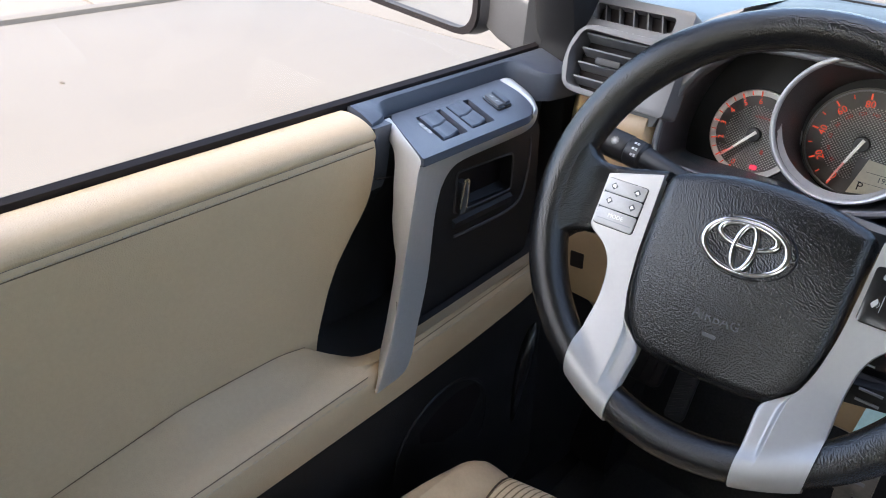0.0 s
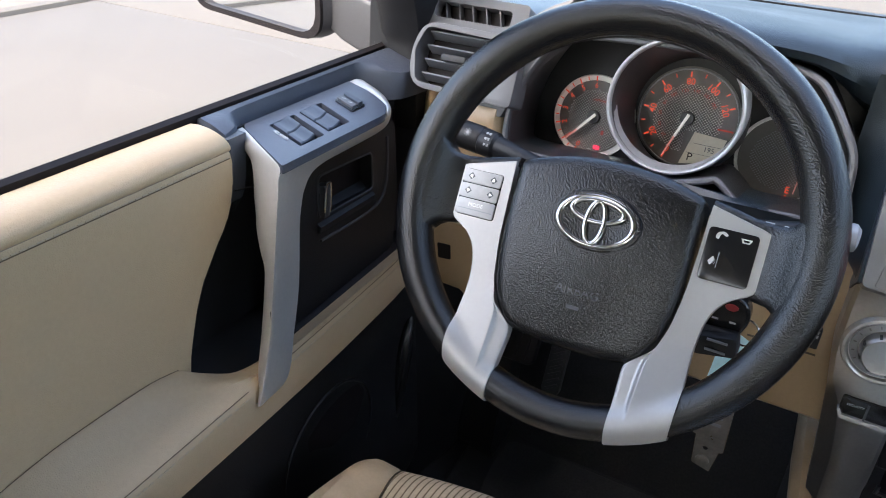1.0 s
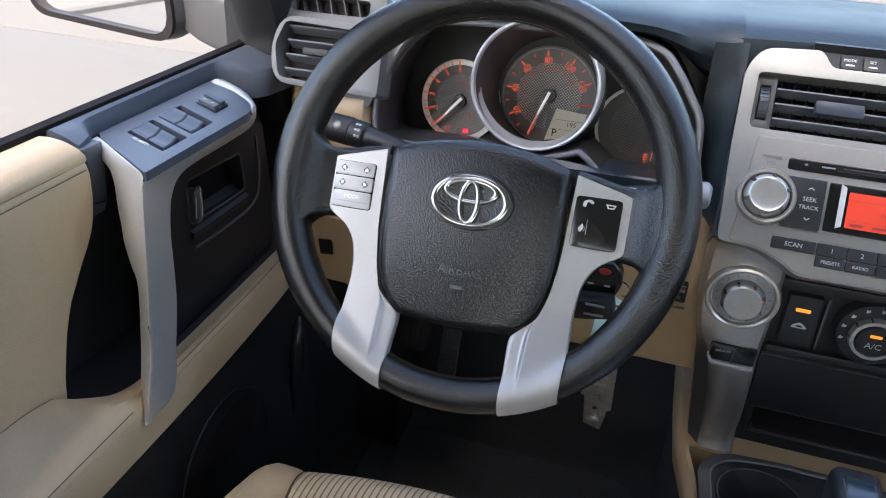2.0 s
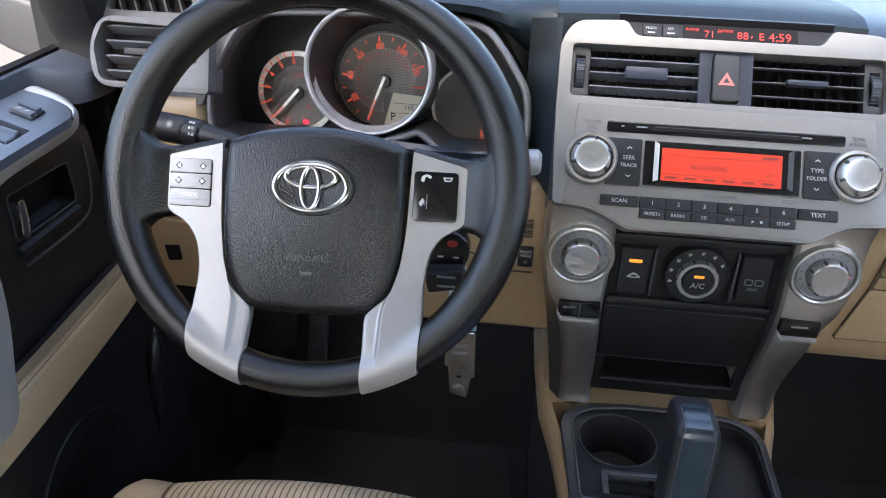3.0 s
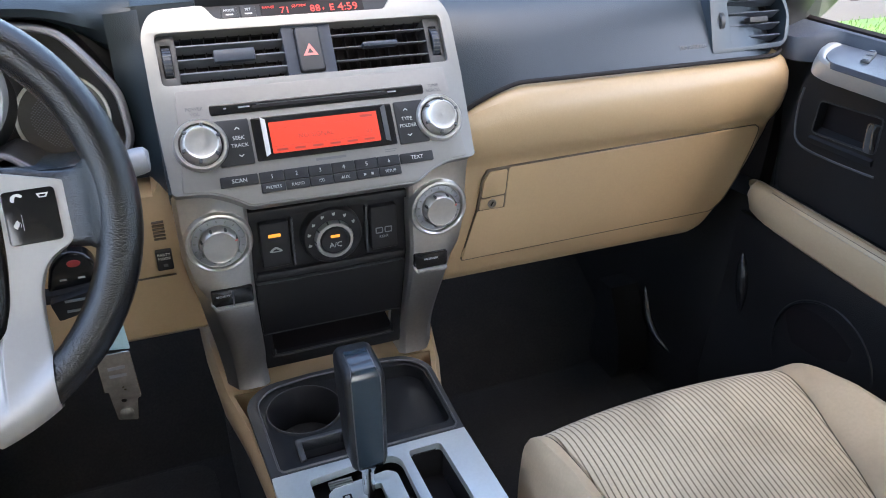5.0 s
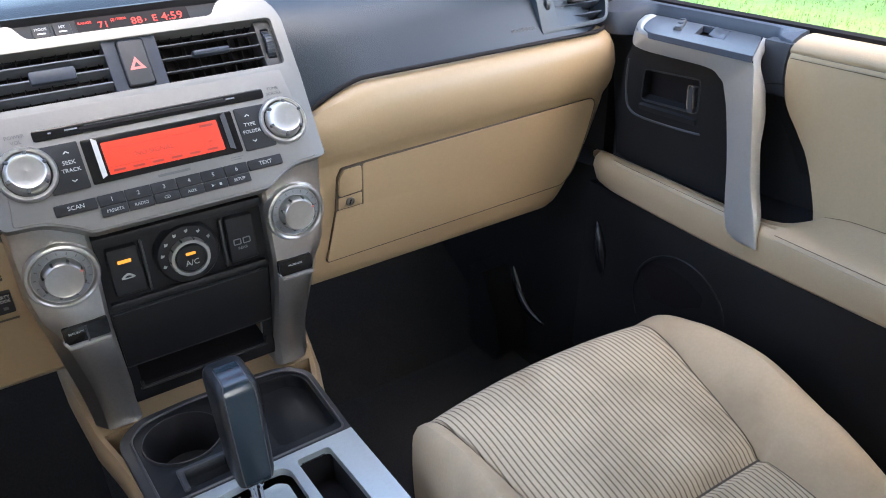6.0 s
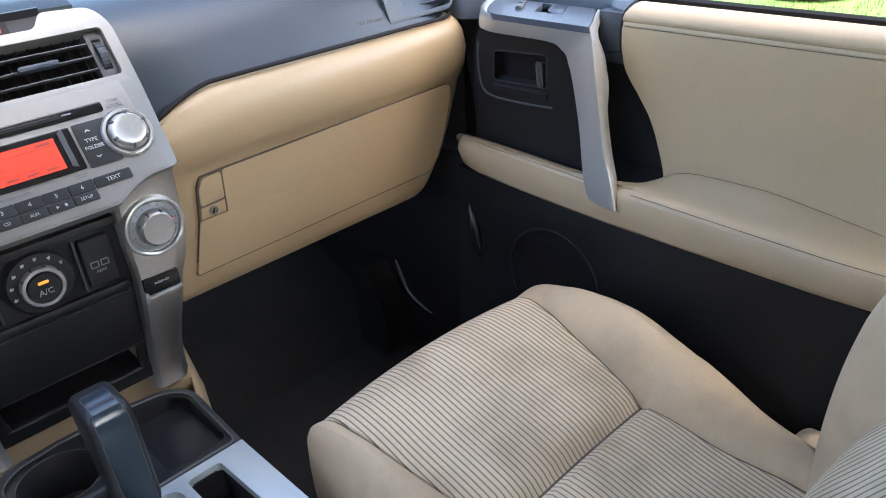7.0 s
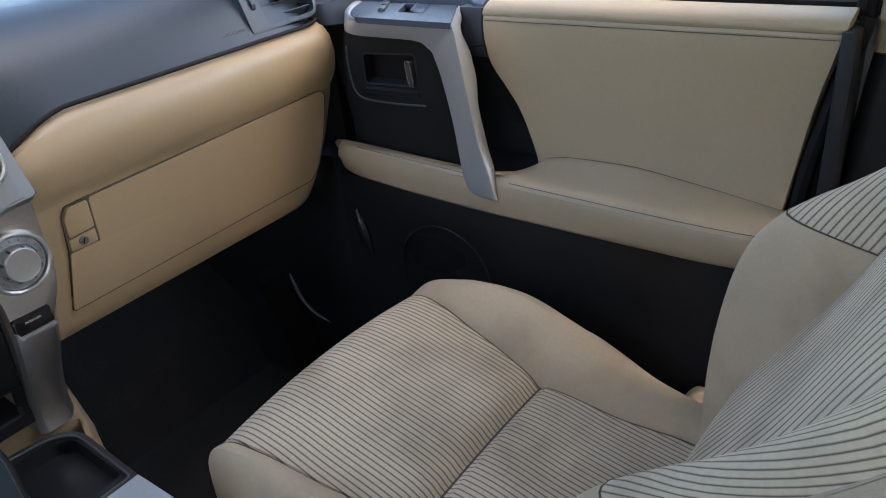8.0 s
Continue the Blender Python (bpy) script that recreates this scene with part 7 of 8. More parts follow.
M_BTN_DARK = material("soft_dark_grey_button", (0.034, 0.034, 0.037), 0.5, tone=0.06)
M_SILVER_LEG = material("satin_leg_paint", (0.56, 0.54, 0.515), 0.33, gloss_var=0.04, metal=0.95, tone=0.04)
M_GLOSS_DULL = material("smooth_black_plastic", (0.010, 0.010, 0.011), 0.45, specular=0.25, tone=0.1)
stack()

# ---- console between the seats ----


def console():
    c = thing("centre_console", "beige console with silver top, black tray and cup holder", "centre console", (0, 0.5, 0.45))

    def half(y):
        return curve([(-0.35, 0.118), (0.2, 0.119), (0.50, 0.121), (0.58, 0.1235), (0.644, 0.1295), (0.714, 0.1375), (0.81, 0.155), (0.86, 0.162), (1.0, 0.164)], y)

    rings, low = [], []
    for y in [-0.35, 0.0, 0.2, 0.35] + span(0.45, 0.788, 14) + [0.79, 0.80, 0.86, 0.91, 1.0]:
        h = half(y)
        zt = curve([(-0.35, 0.80), (0.2, 0.79), (0.6, 0.774), (0.80, 0.768), (0.86, 0.80), (1.0, 0.80)], y)
        mid = zt if y > 0.789 else 0.69
        edge = [(-h + 0.012, zt - 0.050), (-h + 0.002, zt - 0.038), (-h, zt - 0.02), (-h + 0.003, zt - 0.006), (-h + 0.008, zt), (-h + 0.014, zt if y > 0.789 else zt - 0.001), (-h + 0.016, mid)]
        rings.append([Vector((x, y, z)) for x, z in edge + [(-x * (0.93 if y < 0.72 else 0.93 + 0.07 * min(1.0, (y - 0.72) / 0.07)), z) for x, z in edge[::-1]]])
        low.append([Vector((x, y, z)) for x, z in ((-h + 0.018, 0.44), (-h + 0.016, zt - 0.046), (h * 0.93 - 0.016, zt - 0.046), (h * 0.93 - 0.018, 0.44))])
    part("body", loft(rings), M_DASH_BEIGE, c, "beige plastic console body")
    part("lower_side", loft(low), M_CARPET, c, "black carpeted lower side")

    T = Matrix(((1, 0, 0, 0), (0, 0.9995, 0.03, 0), (0, -0.03, 0.9995, 0.7975), (0, 0, 0, 1)))   # gently falling top
    ring = [(-0.1285, 0.752), (-0.101, 0.782), (-0.04, 0.787), (0.04, 0.787), (0.096, 0.779), (0.1205, 0.750), (0.1125, 0.60), (0.112, 0.30), (-0.117, 0.30), (-0.1205, 0.60)]
    inner = [(-0.1150, 0.748), (-0.093, 0.771), (-0.04, 0.779), (0.04, 0.779), (0.091, 0.771), (0.1130, 0.746), (0.1070, 0.622), (0.1030, 0.617), (-0.1060, 0.617), (-0.1100, 0.622)]
    gate = [(-0.082, 0.594), (-0.020, 0.600), (0.016, 0.598), (0.024, 0.588), (0.024, 0.40), (-0.082, 0.40)]
    pocket = [(0.035, 0.598), (0.076, 0.598), (0.078, 0.52), (0.078, 0.40), (0.037, 0.40)]
    part("silver_top", prism(rounded([(-0.1203, 0.612), (0.1128, 0.612), (0.112, 0.30), (-0.117, 0.30)], [0.002, 0.002, 0.01, 0.01], 4), -0.004, 0.006, T, 0.003, 3, holes=[rounded(gate, 0.006), rounded(pocket, 0.006)]), M_SILVER_BLUE, c, "cool silver console top")
    part("tray_surround", prism(rounded(ring[:6] + [(0.1129, 0.6125), (-0.1204, 0.6125)], [0.02, 0.02, 0.0, 0.0, 0.02, 0.02, 0.001, 0.001], 4), -0.004, 0.0056, T, 0.003, 3, holes=[rounded(inner, 0.006)]), M_VENT, c, "dark grey surround of the tray")
    # black tray with cup holder and shallow bin
    cup = circle(-0.0600, 0.7175, 0.0450, 40)
    slot = rounded([(-0.080, 0.630), (-0.024, 0.630), (-0.024, 0.657), (-0.080, 0.657)], 0.006)
    bin_ = rounded([(0.030, 0.632), (0.104, 0.632), (0.108, 0.742), (0.092, 0.762), (0.030, 0.766)], 0.010)
    rim = [(x * 1.005, y) for x, y in inner]
    tray = part("tray", prism(rounded(inner, [0.02, 0.02, 0, 0, 0.02, 0.02, 0.008, 0.008, 0.008, 0.008], 4), -0.008, 0.0035, T, 0.0015, holes=[cup, slot, bin_]), M_BUTTON_TRAY, c, "dark grey console tray")
    part("tray_rim", tube([T @ Vector((x, y, 0.006)) for x, y in rounded(inner, [0.02, 0.02, 0, 0, 0.02, 0.02, 0.008, 0.008, 0.008, 0.008], 4)], 0.0014, 6, around=True), M_GREY, tray, "grey tray rim")
    part("cup_holder", lathe([(0.0480, 0.0035), (0.0470, 0.0060), (0.0455, 0.0060), (0.0445, 0.003), (0.0435, -0.02), (0.041, -0.065), (0.038, -0.068), (0.0, -0.068)], 40, T @ Matrix.Translation((-0.0600, 0.7175, 0))), M_BLACK, tray, "round black cup holder")
    # the light caught by the cup's edge, drawn as a grey ring
    part("cup_rim", tube([T @ Vector((-0.0600 + 0.0462 * math.cos(a), 0.7175 + 0.0462 * math.sin(a), 0.0058)) for a in span(0, 2 * math.pi, 49)[:-1]], 0.0005, 6, around=True), M_GREY, tray, "thin grey ring for the lit cup holder edge")
    part("coin_slot", prism([(x * 1.0, y) for x, y in slot], -0.035, -0.020, T), M_RUBBER, tray)
    part("slot_wall", prism(rounded([(-0.084, 0.626), (-0.077, 0.626), (-0.077, 0.657), (-0.018, 0.657), (-0.018, 0.664), (-0.084, 0.664)], 0.003), -0.02, 0.0075, T, 0.0025), M_BUTTON, tray, "raised grey divider")
    part("bin_floor", prism(bin_, -0.022, -0.016, T), M_BUTTON_TRAY, tray, "shallow rubber-lined bin")
    part("bin_wall", prism([((x - 0.07) * 1.03 + 0.07, (y - 0.70) * 1.03 + 0.70) for x, y in bin_], -0.02, -0.001, T, holes=[bin_]), M_BLACK, tray)
    # gate plate
    part("gate_well", prism(rounded([(-0.084, 0.39), (0.034, 0.39), (0.034, 0.608), (-0.084, 0.604)], 0.004), -0.030, -0.022, T), M_RUBBER, c)
    gp = part("gate_plate", prism(rounded([(-0.066, 0.41), (0.016, 0.41), (0.016, 0.580), (0.006, 0.588), (-0.058, 0.582), (-0.066, 0.575)], 0.004), -0.012, -0.004, T, 0.0015, holes=[rounded([(-0.026, 0.42), (-0.004, 0.42), (-0.004, 0.50), (0.006, 0.505), (0.006, 0.535), (-0.006, 0.54), (-0.006, 0.572), (-0.026, 0.572)], 0.003)]), M_SILVER_BLUE, c, "silver shift gate plate")
    for y in (0.560, 0.535, 0.51):
        part("gate_mark", box(-0.052, y, -0.004, -0.042, y + 0.008, -0.0036, T), M_RUBBER, gp)
        part("gate_mark", box(-0.0495, y + 0.002, -0.0036, -0.0445, y + 0.006, -0.0033, T), M_WHITE, gp)
    for i in range(3):
        part("gate_rib", box(-0.062, 0.583 + 0.004 * i, -0.006, -0.035, 0.5845 + 0.004 * i, -0.003, T), M_KNOB, gp)
    part("side_pocket", prism(rounded([(0.033, 0.39), (0.080, 0.39), (0.080, 0.600), (0.033, 0.600)], 0.004), -0.050, -0.044, T), M_RUBBER, c, "deep black side pocket")
    part("side_pocket_wall", prism(rounded([(0.032, 0.39), (0.081, 0.39), (0.081, 0.601), (0.032, 0.601)], 0.004), -0.045, -0.002, T, holes=[rounded([(0.0345, 0.395), (0.0785, 0.395), (0.0785, 0.598), (0.0345, 0.598)], 0.004)]), M_BLACK, c)
    # gear lever
    g = thing("gear_lever", "black leather gear lever with a glossy cap on a steel rod", "gear lever", (-0.016, 0.565, 0.776))
    foot, head = Vector((-0.022, 0.564, 0.770)), Vector((-0.0260, 0.572, 0.957))
    part("rod", tube([foot, foot.lerp(head, 0.35)], 0.0068, 14), M_CHROME, g, "bright steel rod")
    sizes = [(0.30, 0.0125, 0.0135), (0.312, 0.0185, 0.0190), (0.36, 0.0200, 0.0208), (0.50, 0.0206, 0.0220), (0.70, 0.0210, 0.0236), (0.86, 0.0214, 0.0255), (0.93, 0.0212, 0.0262), (0.965, 0.0203, 0.0256), (0.987, 0.0182, 0.0235), (0.998, 0.0145, 0.0190), (1.0, 0.0080, 0.0110)]
    rings = []
    for f, wx, wy in sizes:
        p = foot.lerp(head, f) + Vector((0, 0.004 * max(0.0, (f - 0.9) / 0.1), 0))
        rings.append([p + Vector((a, b, 0)) for a, b in rounded(rect(-wx, -wy, wx, wy), 0.009, 5)])
    part("grip", loft(rings), M_BUTTON_TRAY, g, "grained black leather grip")

    def face_line(across, lift):
        """Up the rear face at a share of its width, and over the top."""
        out = []
        for f, wx, wy in sizes[1:]:
            p = foot.lerp(head, f) + Vector((0, 0.004 * max(0.0, (f - 0.9) / 0.1), 0))
            out.append(p + Vector((across * (max(wx, 0.0175) - 0.002), -wy - lift, lift if f > 0.98 else 0.0)))
        top_y = out[-1].y
        for k in (0.008, 0.018, 0.026):
            out.append(Vector((out[-1].x, top_y + k, head.z + lift * 1.5 + 0.0006 - 0.003 * (k / 0.026) ** 3)))
        return smoothline(out, 3)

    strips = [face_line(c, 0.0007 - 0.0006 * abs(c) ** 4) for c in span(-0.74, 0.74, 9)]
    part("cap", sheet(lambda c, k: strips[c][k], range(9), range(len(strips[0]))), M_GLOSS_CAP, g, "glossy dark plate over the top of the grip")
    for c in (-0.78, 0.78):
        part("cap_trim", tube(face_line(c, -0.0004), 0.0007, 6), M_GREY, g, "thin grey trim line")
    part("rod_collar", lathe([(0.0, 0.0), (0.0092, 0.0), (0.0096, 0.004), (0.0090, 0.014), (0.0075, 0.016)], 20, Matrix.Translation(foot.lerp(head, 0.22))), M_CHROME, g, "bright collar under the grip")


M_BUTTON_TRAY = material("dark_tray_plastic", (0.016, 0.017, 0.019), 0.36, specular=0.3, tone=0.15, tone_scale=20, grain=0.0002, grain_scale=900)
M_GLOSS_CAP = material("glossy_dark_cap", (0.022, 0.034, 0.045), 0.15, specular=0.7, tone=0.1)
console()

# ---- seats ----


def seat(x0, dy, back, name, label):
    """A cloth seat: cushion with ribbed middle panels and plain bolsters, and a leaning backrest built the same way."""
    s = thing(name, label, "car seat", (x0, 0.3 + dy, 0.46))
    PITCH = 0.0070

    def seam_half(y):
        return curve([(0.02, 0.170), (0.12, 0.165), (0.20, 0.147), (0.30, 0.137), (0.40, 0.153), (0.50, 0.168), (0.56, 0.174)], y)

    def top(y):
        # crown line of the cushion, falling to the rear, rolling over in front
        return curve([(0.0, 0.712), (0.10, 0.722), (0.20, 0.740), (0.285, 0.757), (0.297, 0.757), (0.304, 0.750), (0.311, 0.760), (0.33, 0.771), (0.42, 0.794), (0.48, 0.808), (0.515, 0.811), (0.54, 0.806), (0.556, 0.793), (0.566, 0.772), (0.570, 0.74), (0.568, 0.66), (0.56, 0.56)], y)

    # the cushion's surface is drawn along a path over its crown and down its nose
    path = [(y, top(y)) for y in span(0.02, 0.285, 28)] + [(0.293, 0.757), (0.299, 0.7525), (0.304, 0.750), (0.309, 0.7545), (0.316, 0.763)] + [(y, top(y)) for y in span(0.33, 0.50, 20)]
    path += [(0.512, 0.811), (0.524, 0.810), (0.536, 0.8065), (0.547, 0.800), (0.556, 0.791), (0.563, 0.779), (0.567, 0.765), (0.569, 0.745), (0.569, 0.715), (0.566, 0.67), (0.56, 0.60)]

    def bolster(f, y):
        """Height of the side roll above the crown; f from the seam (0) to the outer edge (1)."""
        rise = curve([(0.02, 0.014), (0.10, 0.016), (0.163, 0.022), (0.238, 0.042), (0.30, 0.054), (0.34, 0.055), (0.402, 0.046), (0.449, 0.032), (0.498, 0.014), (0.54, 0.004), (0.58, 0.0)], y)
        return rise * math.sin(min(f / 0.55, 1.0) * math.pi / 2) - 0.085 * max(0.0, (f - 0.45) / 0.55) ** 2.4

    def nose(y):
        f = min(1.0, max(0.0, (y - 0.40) / 0.14))
        return f * f * (3 - 2 * f)

    def crown(x, half):
        return 0.006 * (1 - (x / half) ** 2)

    def insert(lo, hi):
        pts = [p for p in path if lo <= p[0] + (0.0 if p[1] > 0.7 else 1.0) <= hi] if lo < 0.3 and hi < 0.32 else [p for p in path[path.index((0.304, 0.750)):]]
        bm = bmesh.new()
        lay = bm.verts.layers.float.new("rib")
        n = 31
        cols = []
        for i in range(-n * 2, n * 2 + 1):
            cols.append(i / (n * 2))
        g = []
        for (y, z) in pts:
            row = []
            half = seam_half(y)
            for c in cols:
                x = c * half
                v = bm.verts.new((x0 + x, y + dy - (0.018 if x0 < 0 else 0.010) * (c * c) * nose(y), z + crown(x, half) * (1 if z > 0.70 else 0.3) - (0.004 if abs(c) > 0.985 else 0)))
                v[lay] = x / PITCH + 100
                row.append(v)
            g.append(row)
        for a, b in zip(g, g[1:]):
            for j in range(len(cols) - 1):
                bm.faces.new((a[j], a[j + 1], b[j + 1], b[j]))
        return bm

    part("front_panel", insert(0.30, 9), M_RIB, s, "ribbed beige cloth panel")
    part("rear_panel", insert(0.0, 0.305), M_RIB, s, "ribbed beige cloth panel")
    seamline = [(x0 + c * seam_half(0.304), 0.304 + dy, 0.7495 + crown(c * seam_half(0.304), seam_half(0.304))) for c in span(-1, 1, 24)]
    part("cross_seam", tube(seamline, 0.0022, 6), M_SEAM, s, "dark sewn cross seam")
    for g in (-1, 1):
        fs = [0.0, 0.03, 0.08, 0.16, 0.26, 0.38, 0.5, 0.62, 0.74, 0.85, 0.94, 1.0]

        def roll(k, f):
            y, z = path[k]
            if 0.28 < y < 0.33:
                z += (0.757 + (y - 0.285) * 0.30 - z) * min(1.0, f / 0.2)
            half = seam_half(y)
            outer = curve([(0.0, 0.235), (0.15, 0.250), (0.36, 0.252), (0.46, 0.240), (0.52, 0.232), (0.56, 0.222), (0.58, 0.218)], y)
            outer += 0.008 if g * (1 if x0 > 0 else -1) > 0 else -(0.021 if x0 > 0 else 0.008) * min(1.0, max(0.0, (y - 0.3) / 0.15))
            x = half + (outer - half) * f
            dip = -0.004 * math.exp(-((f) / 0.04) ** 2)
            b = bolster(f, y) if z > 0.70 else -0.0 * f
            edge = max(0.0, (f - 0.6) / 0.4)
            yy = y - (0.032 * edge * edge + (0.018 if x0 < 0 else 0.010)) * nose(y)
            if f > 0.995:
                return (x0 + g * (outer + 0.004), yy + dy, min(z + b - 0.03, 0.70))
            return (x0 + g * x, yy + dy, z + b + dip)

        part("bolster", sheet(roll, range(len(path)), fs), M_CLOTH, s, "plain beige cloth cushion bolster")
        pts = [(x0 + g * seam_half(y), y + dy - (0.018 if x0 < 0 else 0.010) * nose(y), z - 0.0015) for y, z in path if z > 0.60]
        part("seam", tube(pts, 0.0010, 5), M_GAP, s)
        side = []
        for y in span(0.03, 0.52, 12):
            o = curve([(0.0, 0.235), (0.15, 0.250), (0.36, 0.252), (0.46, 0.240), (0.52, 0.232)], y) + 0.003 - (0.013 * min(1.0, max(0.0, (y - 0.3) / 0.15)) if g < 0 < x0 else 0.0)
            side.append([Vector((x0 + g * o, y + dy, 0.70)), Vector((x0 + g * (o + 0.004), y + dy, 0.62)), Vector((x0 + g * (o - 0.004), y + dy, 0.56)), Vector((x0 + g * (o - 0.03), y + dy, 0.55)), Vector((x0 + g * (o - 0.03), y + dy, 0.70))])
        part("side_skirt", loft(side), M_CLOTH, s, "beige cloth side of the cushion")
        part("seat_rail", box(x0 + g * 0.19 - 0.02, 0.0 + dy, 0.455, x0 + g * 0.19 + 0.02, 0.50 + dy, 0.50, bevel=0.004), M_BLACK, s, "black steel seat rail")
        part("rail_bracket", box(x0 + g * 0.19 - 0.015, 0.08 + dy, 0.49, x0 + g * 0.19 + 0.015, 0.44 + dy, 0.57, bevel=0.006), M_BLACK, s)
    part("cushion_base", box(x0 - 0.21, 0.03 + dy, 0.555, x0 + 0.21, 0.53 + dy, 0.70, bevel=0.02), M_CLOTH, s)

    # backrest, drawn by height: the ribbed middle, the side rolls, and plain side panels behind them
    def mid_y(z):
        return curve([(0.67, 0.125), (0.734, 0.112), (0.838, 0.083), (0.92, 0.037), (0.99, -0.002), (1.037, -0.024), (1.08, -0.043), (1.14, -0.072), (1.20, -0.100), (1.32, -0.145)], z)

    def crest_y(z):
        return curve([(0.67, 0.128), (0.78, 0.130), (0.85, 0.127), (0.93, 0.116), (0.97, 0.105), (1.0, 0.091), (1.024, 0.071), (1.045, 0.046), (1.065, 0.018), (1.085, -0.006), (1.11, -0.033), (1.14, -0.060), (1.20, -0.092), (1.32, -0.140)], z)

    def half(z, part_of):
        k = curve([(0.67, 1.0), (1.06, 1.0), (1.16, 0.95), (1.25, 0.85), (1.32, 0.70)], z)
        return k * {"seam": 0.150, "crest": 0.206, "edge": 0.228, "outer": curve([(0.67, 0.232), (0.80, 0.246), (1.0, 0.248), (1.32, 0.236)], z)}[part_of]

    zs = span(0.67, 1.32, 66)

    def ribbed(point, rows, across, pitch):
        bm = bmesh.new()
        lay = bm.verts.layers.float.new("rib")
        g = []
        for z in rows:
            row, run, last = [], None, None
            for c in across:
                v = bm.verts.new(point(z, c))
                run = abs(v.co.x - x0) if run is None else run + (v.co - last).length
                last = v.co.copy()
                v[lay] = run / pitch + 100
                row.append(v)
            g.append(row)
        for a, b in zip(g, g[1:]):
            for j in range(len(across) - 1):
                bm.faces.new((a[j], a[j + 1], b[j + 1], b[j]))
        return bm

    def middle(z, c):
        return (x0 + c * half(z, "seam"), mid_y(z) + back + 0.007 * (1 - c * c) - 0.003 * max(0.0, (abs(c) - 0.96) / 0.04), z)

    bm = sheet(lambda z, c: middle(z, c), zs, [i / 62 for i in range(-62, 63)])
    lay = bm.verts.layers.float.new("rib")
    for v in bm.verts:
        v[lay] = (v.co.x - x0) / 0.0122 + 100
    part("back_panel", bm, M_RIB, s, "ribbed beige cloth backrest panel")
    for g in (-1, 1):
        def wing(z, f):
            """f: 0 at the seam, 1 at the crest, 2 just over it."""
            a, b, e = half(z, "seam"), half(z, "crest"), half(z, "edge")
            lo, hi = mid_y(z), crest_y(z)
            if f <= 1:
                x, y = a + (b - a) * f, lo + (hi - lo) * math.sin(f * math.pi / 2) ** 1.15 - 0.004 * math.exp(-(f / 0.06) ** 2)
            else:
                x, y = b + (e - b) * (f - 1), hi - 0.022 * (f - 1) ** 2
            return (x0 + g * x, y + back, z)

        def flank(z, f):
            e, o = half(z, "edge"), half(z, "outer")
            y = crest_y(z) - 0.022
            return (x0 + g * (e + (o - e) * math.sin(f * math.pi / 2)), y + back - 0.105 * (1 - math.cos(f * math.pi / 2)) - 0.012 * f, z)

        split = 1.026
        low = [z for z in zs if z < split - 0.004] + [split - 0.001]
        high = [split + 0.001] + [z for z in zs if z > split + 0.004]
        fs = [0.0, 0.02, 0.05, 0.1, 0.2, 0.32, 0.45, 0.6, 0.75, 0.88, 1.0, 1.2, 1.45, 1.7, 2.0]
        part("back_bolster", sheet(wing, low, fs), M_CLOTH, s, "plain beige cloth backrest bolster")
        part("shoulder_panel", ribbed(wing, high, span(0.0, 2.0, 90), 0.0060 if g * x0 < 0 else 0.0081), M_RIB, s, "ribbed beige cloth shoulder panel")
        part("side_panel", sheet(flank, zs, span(0, 1, 9)), M_LEATHER, s, "plain tan side panel of the backrest")
        part("seam", tube([wing(split, f) for f in fs], 0.0007, 5), M_GAP, s)
        part("seam", tube([wing(z, 0.0) for z in zs], 0.0012, 5), M_SEAM, s)
        part("seam", tube([flank(z, 0.0) for z in zs], 0.0012, 5), M_THREAD, s)
    core = []
    for z in [0.655] + span(0.67, 1.315, 12):
        w, y = half(z, "outer") - 0.003, crest_y(max(z, 0.67)) - 0.142
        core.append([Vector((x0 + a, y + back + b, z)) for a, b in rounded([(-w, -0.03), (w, -0.03), (w, 0.006), (-w, 0.006)], 0.012, 3)])
    part("back_shell", loft(core), M_CLOTH, s, "beige cloth back of the seat")
    # head restraint
    part("headrest_post", tube([(x0 - 0.06, -0.19 + back, 1.28), (x0 - 0.06, -0.185 + back, 1.40)], 0.006, 10), M_CHROME, s)
    part("headrest_post", tube([(x0 + 0.06, -0.19 + back, 1.28), (x0 + 0.06, -0.185 + back, 1.40)], 0.006, 10), M_CHROME, s)
    part("headrest", box(-0.13, -0.05, -0.09, 0.13, 0.05, 0.09, Matrix.Translation((x0, -0.18 + back, 1.46)) @ Matrix.Rotation(radians(12), 4, "X"), 0.04, 4), M_CLOTH, s, "beige cloth headrest")


seat(0.362, 0.012, 0.0, "passenger_seat", "beige cloth passenger seat with dark pinstripe ribs and stains")
seat(-0.376, 0.030, -0.10, "driver_seat", "beige cloth driver seat with dark pinstripe ribs")

# ---- footwells ----


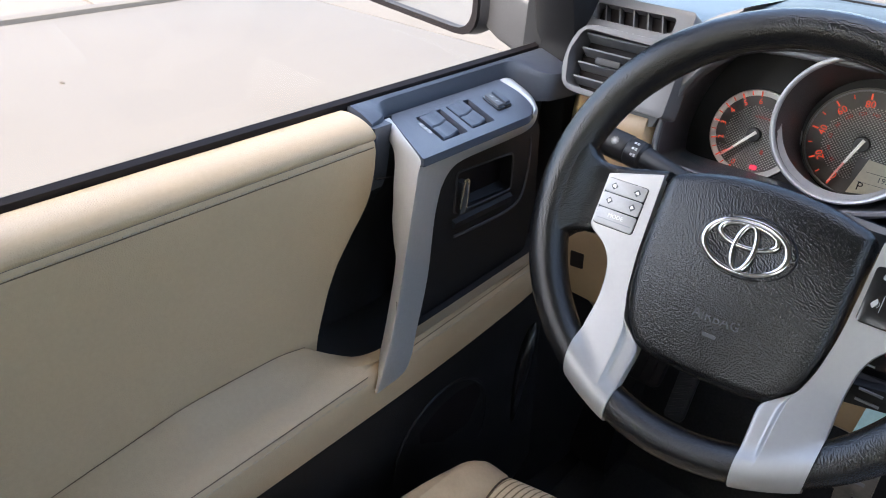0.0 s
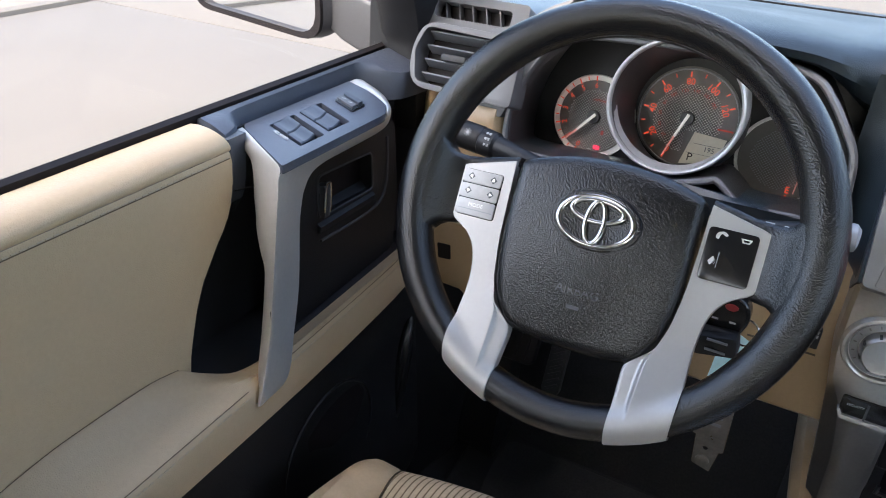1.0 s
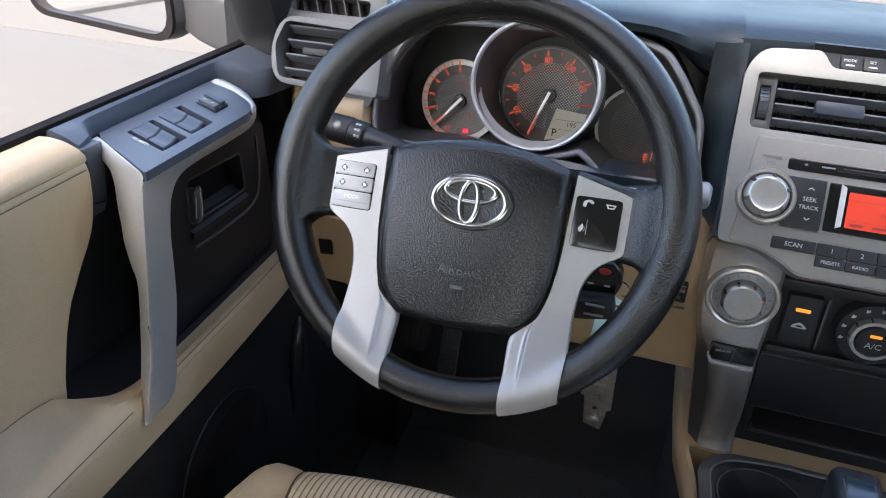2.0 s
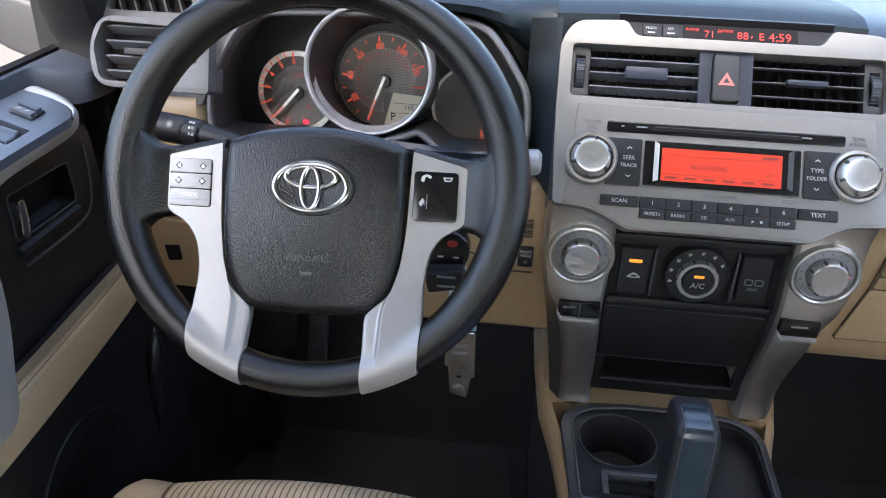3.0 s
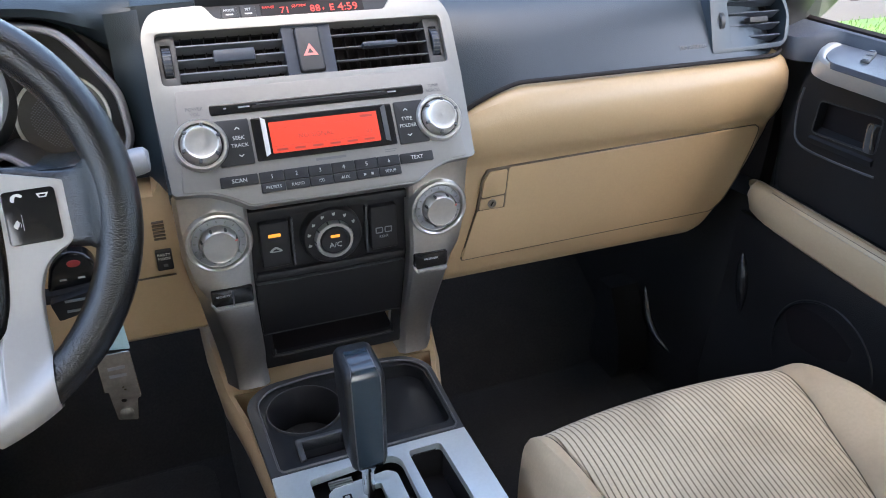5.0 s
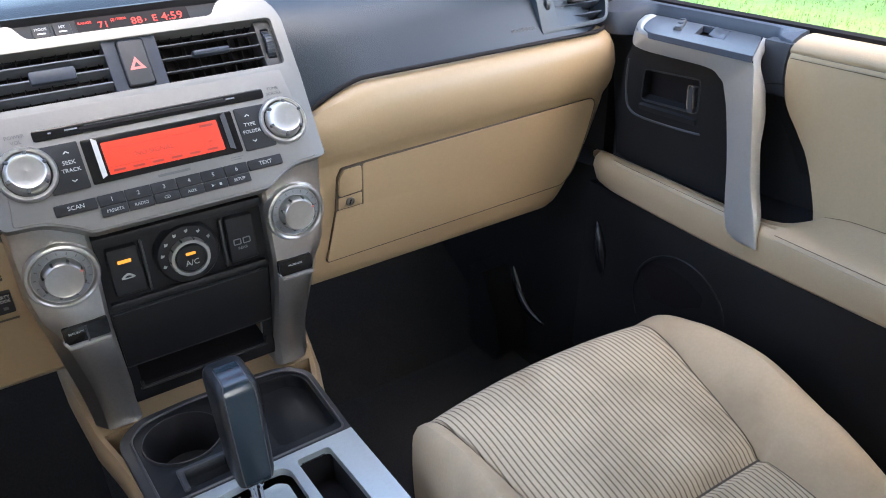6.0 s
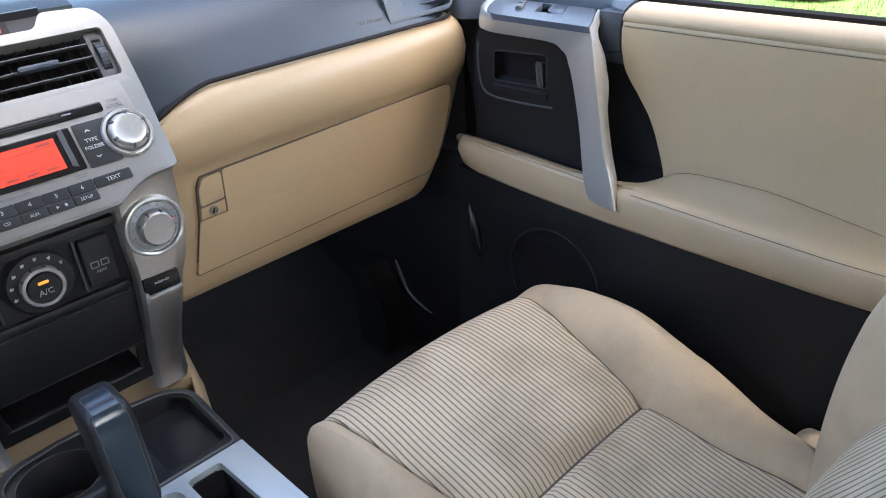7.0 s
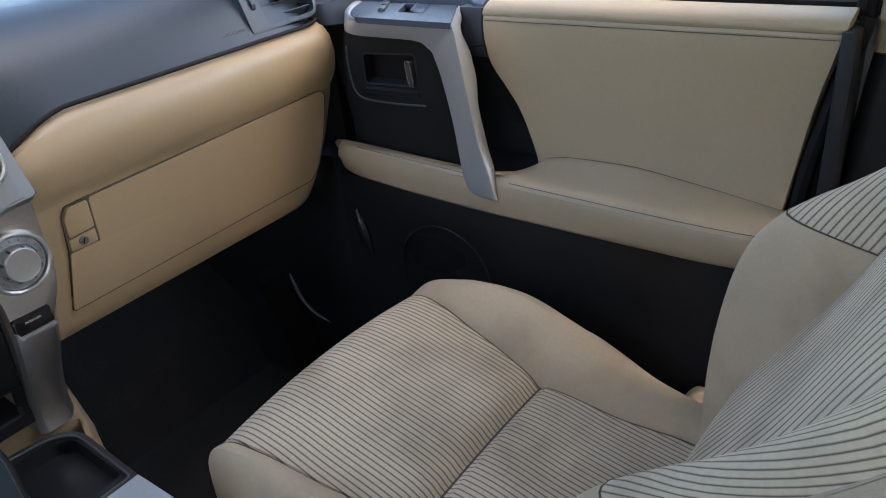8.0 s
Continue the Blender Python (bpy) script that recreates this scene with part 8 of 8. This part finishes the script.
def pedals():
    p = thing("brake_pedal", "black rubber brake pedal with ribs on a steel arm", "pedal", (-0.40, 1.0, 0.60))
    m = Matrix(((1, 0, 0, -0.60), (0, 0.5, -0.866, 0.98), (0, 0.866, 0.5, 0.70), (0, 0, 0, 1)))
    part("pad", prism(rounded(rect(-0.055, -0.03, 0.055, 0.03), 0.012), -0.012, 0.004, m, 0.004), M_RUBBER, p, "ribbed rubber pad")
    for i in range(6):
        part("rib", box(-0.045 + 0.016 * i, -0.022, 0.003, -0.038 + 0.016 * i, 0.022, 0.007, m, 0.001), M_RUBBER, p)
    part("pedal_arm", tube([(-0.60, 1.0, 0.71), (-0.59, 1.06, 0.80), (-0.58, 1.10, 0.95)], 0.010, 8), M_BLACK, p)
    a = thing("accelerator_pedal", "slim black accelerator pedal with slanted ribs", "pedal", (-0.53, 1.05, 0.6))
    m = Matrix(((1, 0, 0, -0.527), (0, 0.35, -0.937, 1.05), (0, 0.937, 0.35, 0.655), (0, 0, 0, 1)))
    part("pad", prism(rounded(rect(-0.016, -0.075, 0.016, 0.075), 0.008), -0.010, 0.004, m, 0.003), M_BUTTON, a, "dark pedal pad")
    for i in range(11):
        part("rib", box(-0.012, -0.0022, 0.003, 0.013, 0.0022, 0.0062, at(m, 0, -0.062 + 0.0122 * i, 0, 32), 0.0008), M_BUTTON, a)
    part("pedal_arm", tube([(-0.527, 1.08, 0.70), (-0.52, 1.12, 0.80), (-0.51, 1.16, 0.95)], 0.009, 8), M_BLACK, a)


def kick(s):
    k_ob = thing("baseboard", "black plastic kick panel and sill plate beside the footwell", "kick panel", (s * 0.69, 0.85, 0.45), kind="structure")

    def P(x, y, z):
        return Vector((s * x, y, z))
    rings = []
    for y, x in ((0.76, 0.690), (0.80, 0.672), (0.90, 0.655), (1.05, 0.645), (1.25, 0.62), (1.44, 0.60)):
        rings.append([P(x, y, 0.46), P(x - 0.004, y, 0.62), P(x, y, 0.80), P(x + 0.01, y, 0.92), P(0.74, y, 0.92), P(0.74, y, 0.46)])
    part("kick_cover", loft(rings), M_BLACK_LOW, k_ob, "black kick cover")
    # rounded edges of the cover, swelling and running out at both ends
    edges = [[(0.664, 0.775, 0.84), (0.663, 0.762, 0.81), (0.663, 0.748, 0.75), (0.664, 0.742, 0.68)] if s < 0 else [(0.668, 0.770, 0.835), (0.667, 0.761, 0.805), (0.667, 0.752, 0.770), (0.668, 0.747, 0.735)]]
    if s > 0:
        edges.append([(0.650, 0.965, 0.665), (0.650, 0.957, 0.640), (0.650, 0.940, 0.606), (0.652, 0.908, 0.580), (0.656, 0.875, 0.568)])
    for pts in edges:
        run = smooth3(pts, 6)
        part("cover_edge", tube([tuple(P(*q)) for q in run], [0.001 + 0.010 * math.sin(math.pi * k / (len(run) - 1)) ** 0.8 for k in range(len(run))], 12), M_KICK, k_ob, "rounded edge of the kick cover")
    part("sill_plate", loft([[P(0.62, y, 0.462), P(0.63, y, 0.485), P(0.70, y, 0.50), P(0.76, y, 0.50), P(0.76, y, 0.46)] for y in (0.05, 0.4, 0.78, 0.95)]), M_BLACK_LOW, k_ob, "black sill plate")
    part("foot_rest", loft([[P(x, 0.925 + dy, 0.46 + dz) for dy, dz in ((0.0, 0.05), (0.015, 0.12), (0.06, 0.20), (0.10, 0.20), (0.10, 0.0), (0.02, 0.0))] for x in (0.585, 0.60, 0.645, 0.66)]), M_BLACK_LOW, k_ob, "rounded black moulding at the toe board")


pedals()
kick(-1)
kick(1)


def belt():
    b = thing("seat_belt_buckle", "grey seat belt webbing and anchor beside the seat", "seat belt", (0.63, 0.12, 0.62))
    rings = [[Vector((x + a, y + c, z)) for a, c in rect(-0.002, -0.022, 0.002, 0.022)] for x, y, z in ((0.640, 0.16, 0.60), (0.638, 0.145, 0.66), (0.640, 0.10, 0.70), (0.650, 0.04, 0.72), (0.70, -0.05, 0.80), (0.735, -0.09, 1.3))]
    part("webbing", loft(rings), M_WEB, b, "pale grey webbing")
    fold = smoothline([(0.630, 0.190, 0.62), (0.628, 0.182, 0.675), (0.627, 0.165, 0.708), (0.629, 0.140, 0.717), (0.636, 0.100, 0.716), (0.65, 0.05, 0.70)], 4)
    thicken(part("webbing_fold", sheet(lambda p, v: (p.x + v + 0.002 * math.sin(p.y * 160), p.y, p.z + 0.003 * math.sin(v * 190 + p.y * 90)), fold, span(-0.020, 0.020, 9)), M_CLOTH, b, "pale folded cloth end"), 0.002)
    part("anchor", box(0.625, 0.150, 0.575, 0.655, 0.185, 0.615, bevel=0.006), M_BTN_GREY, b)


belt()
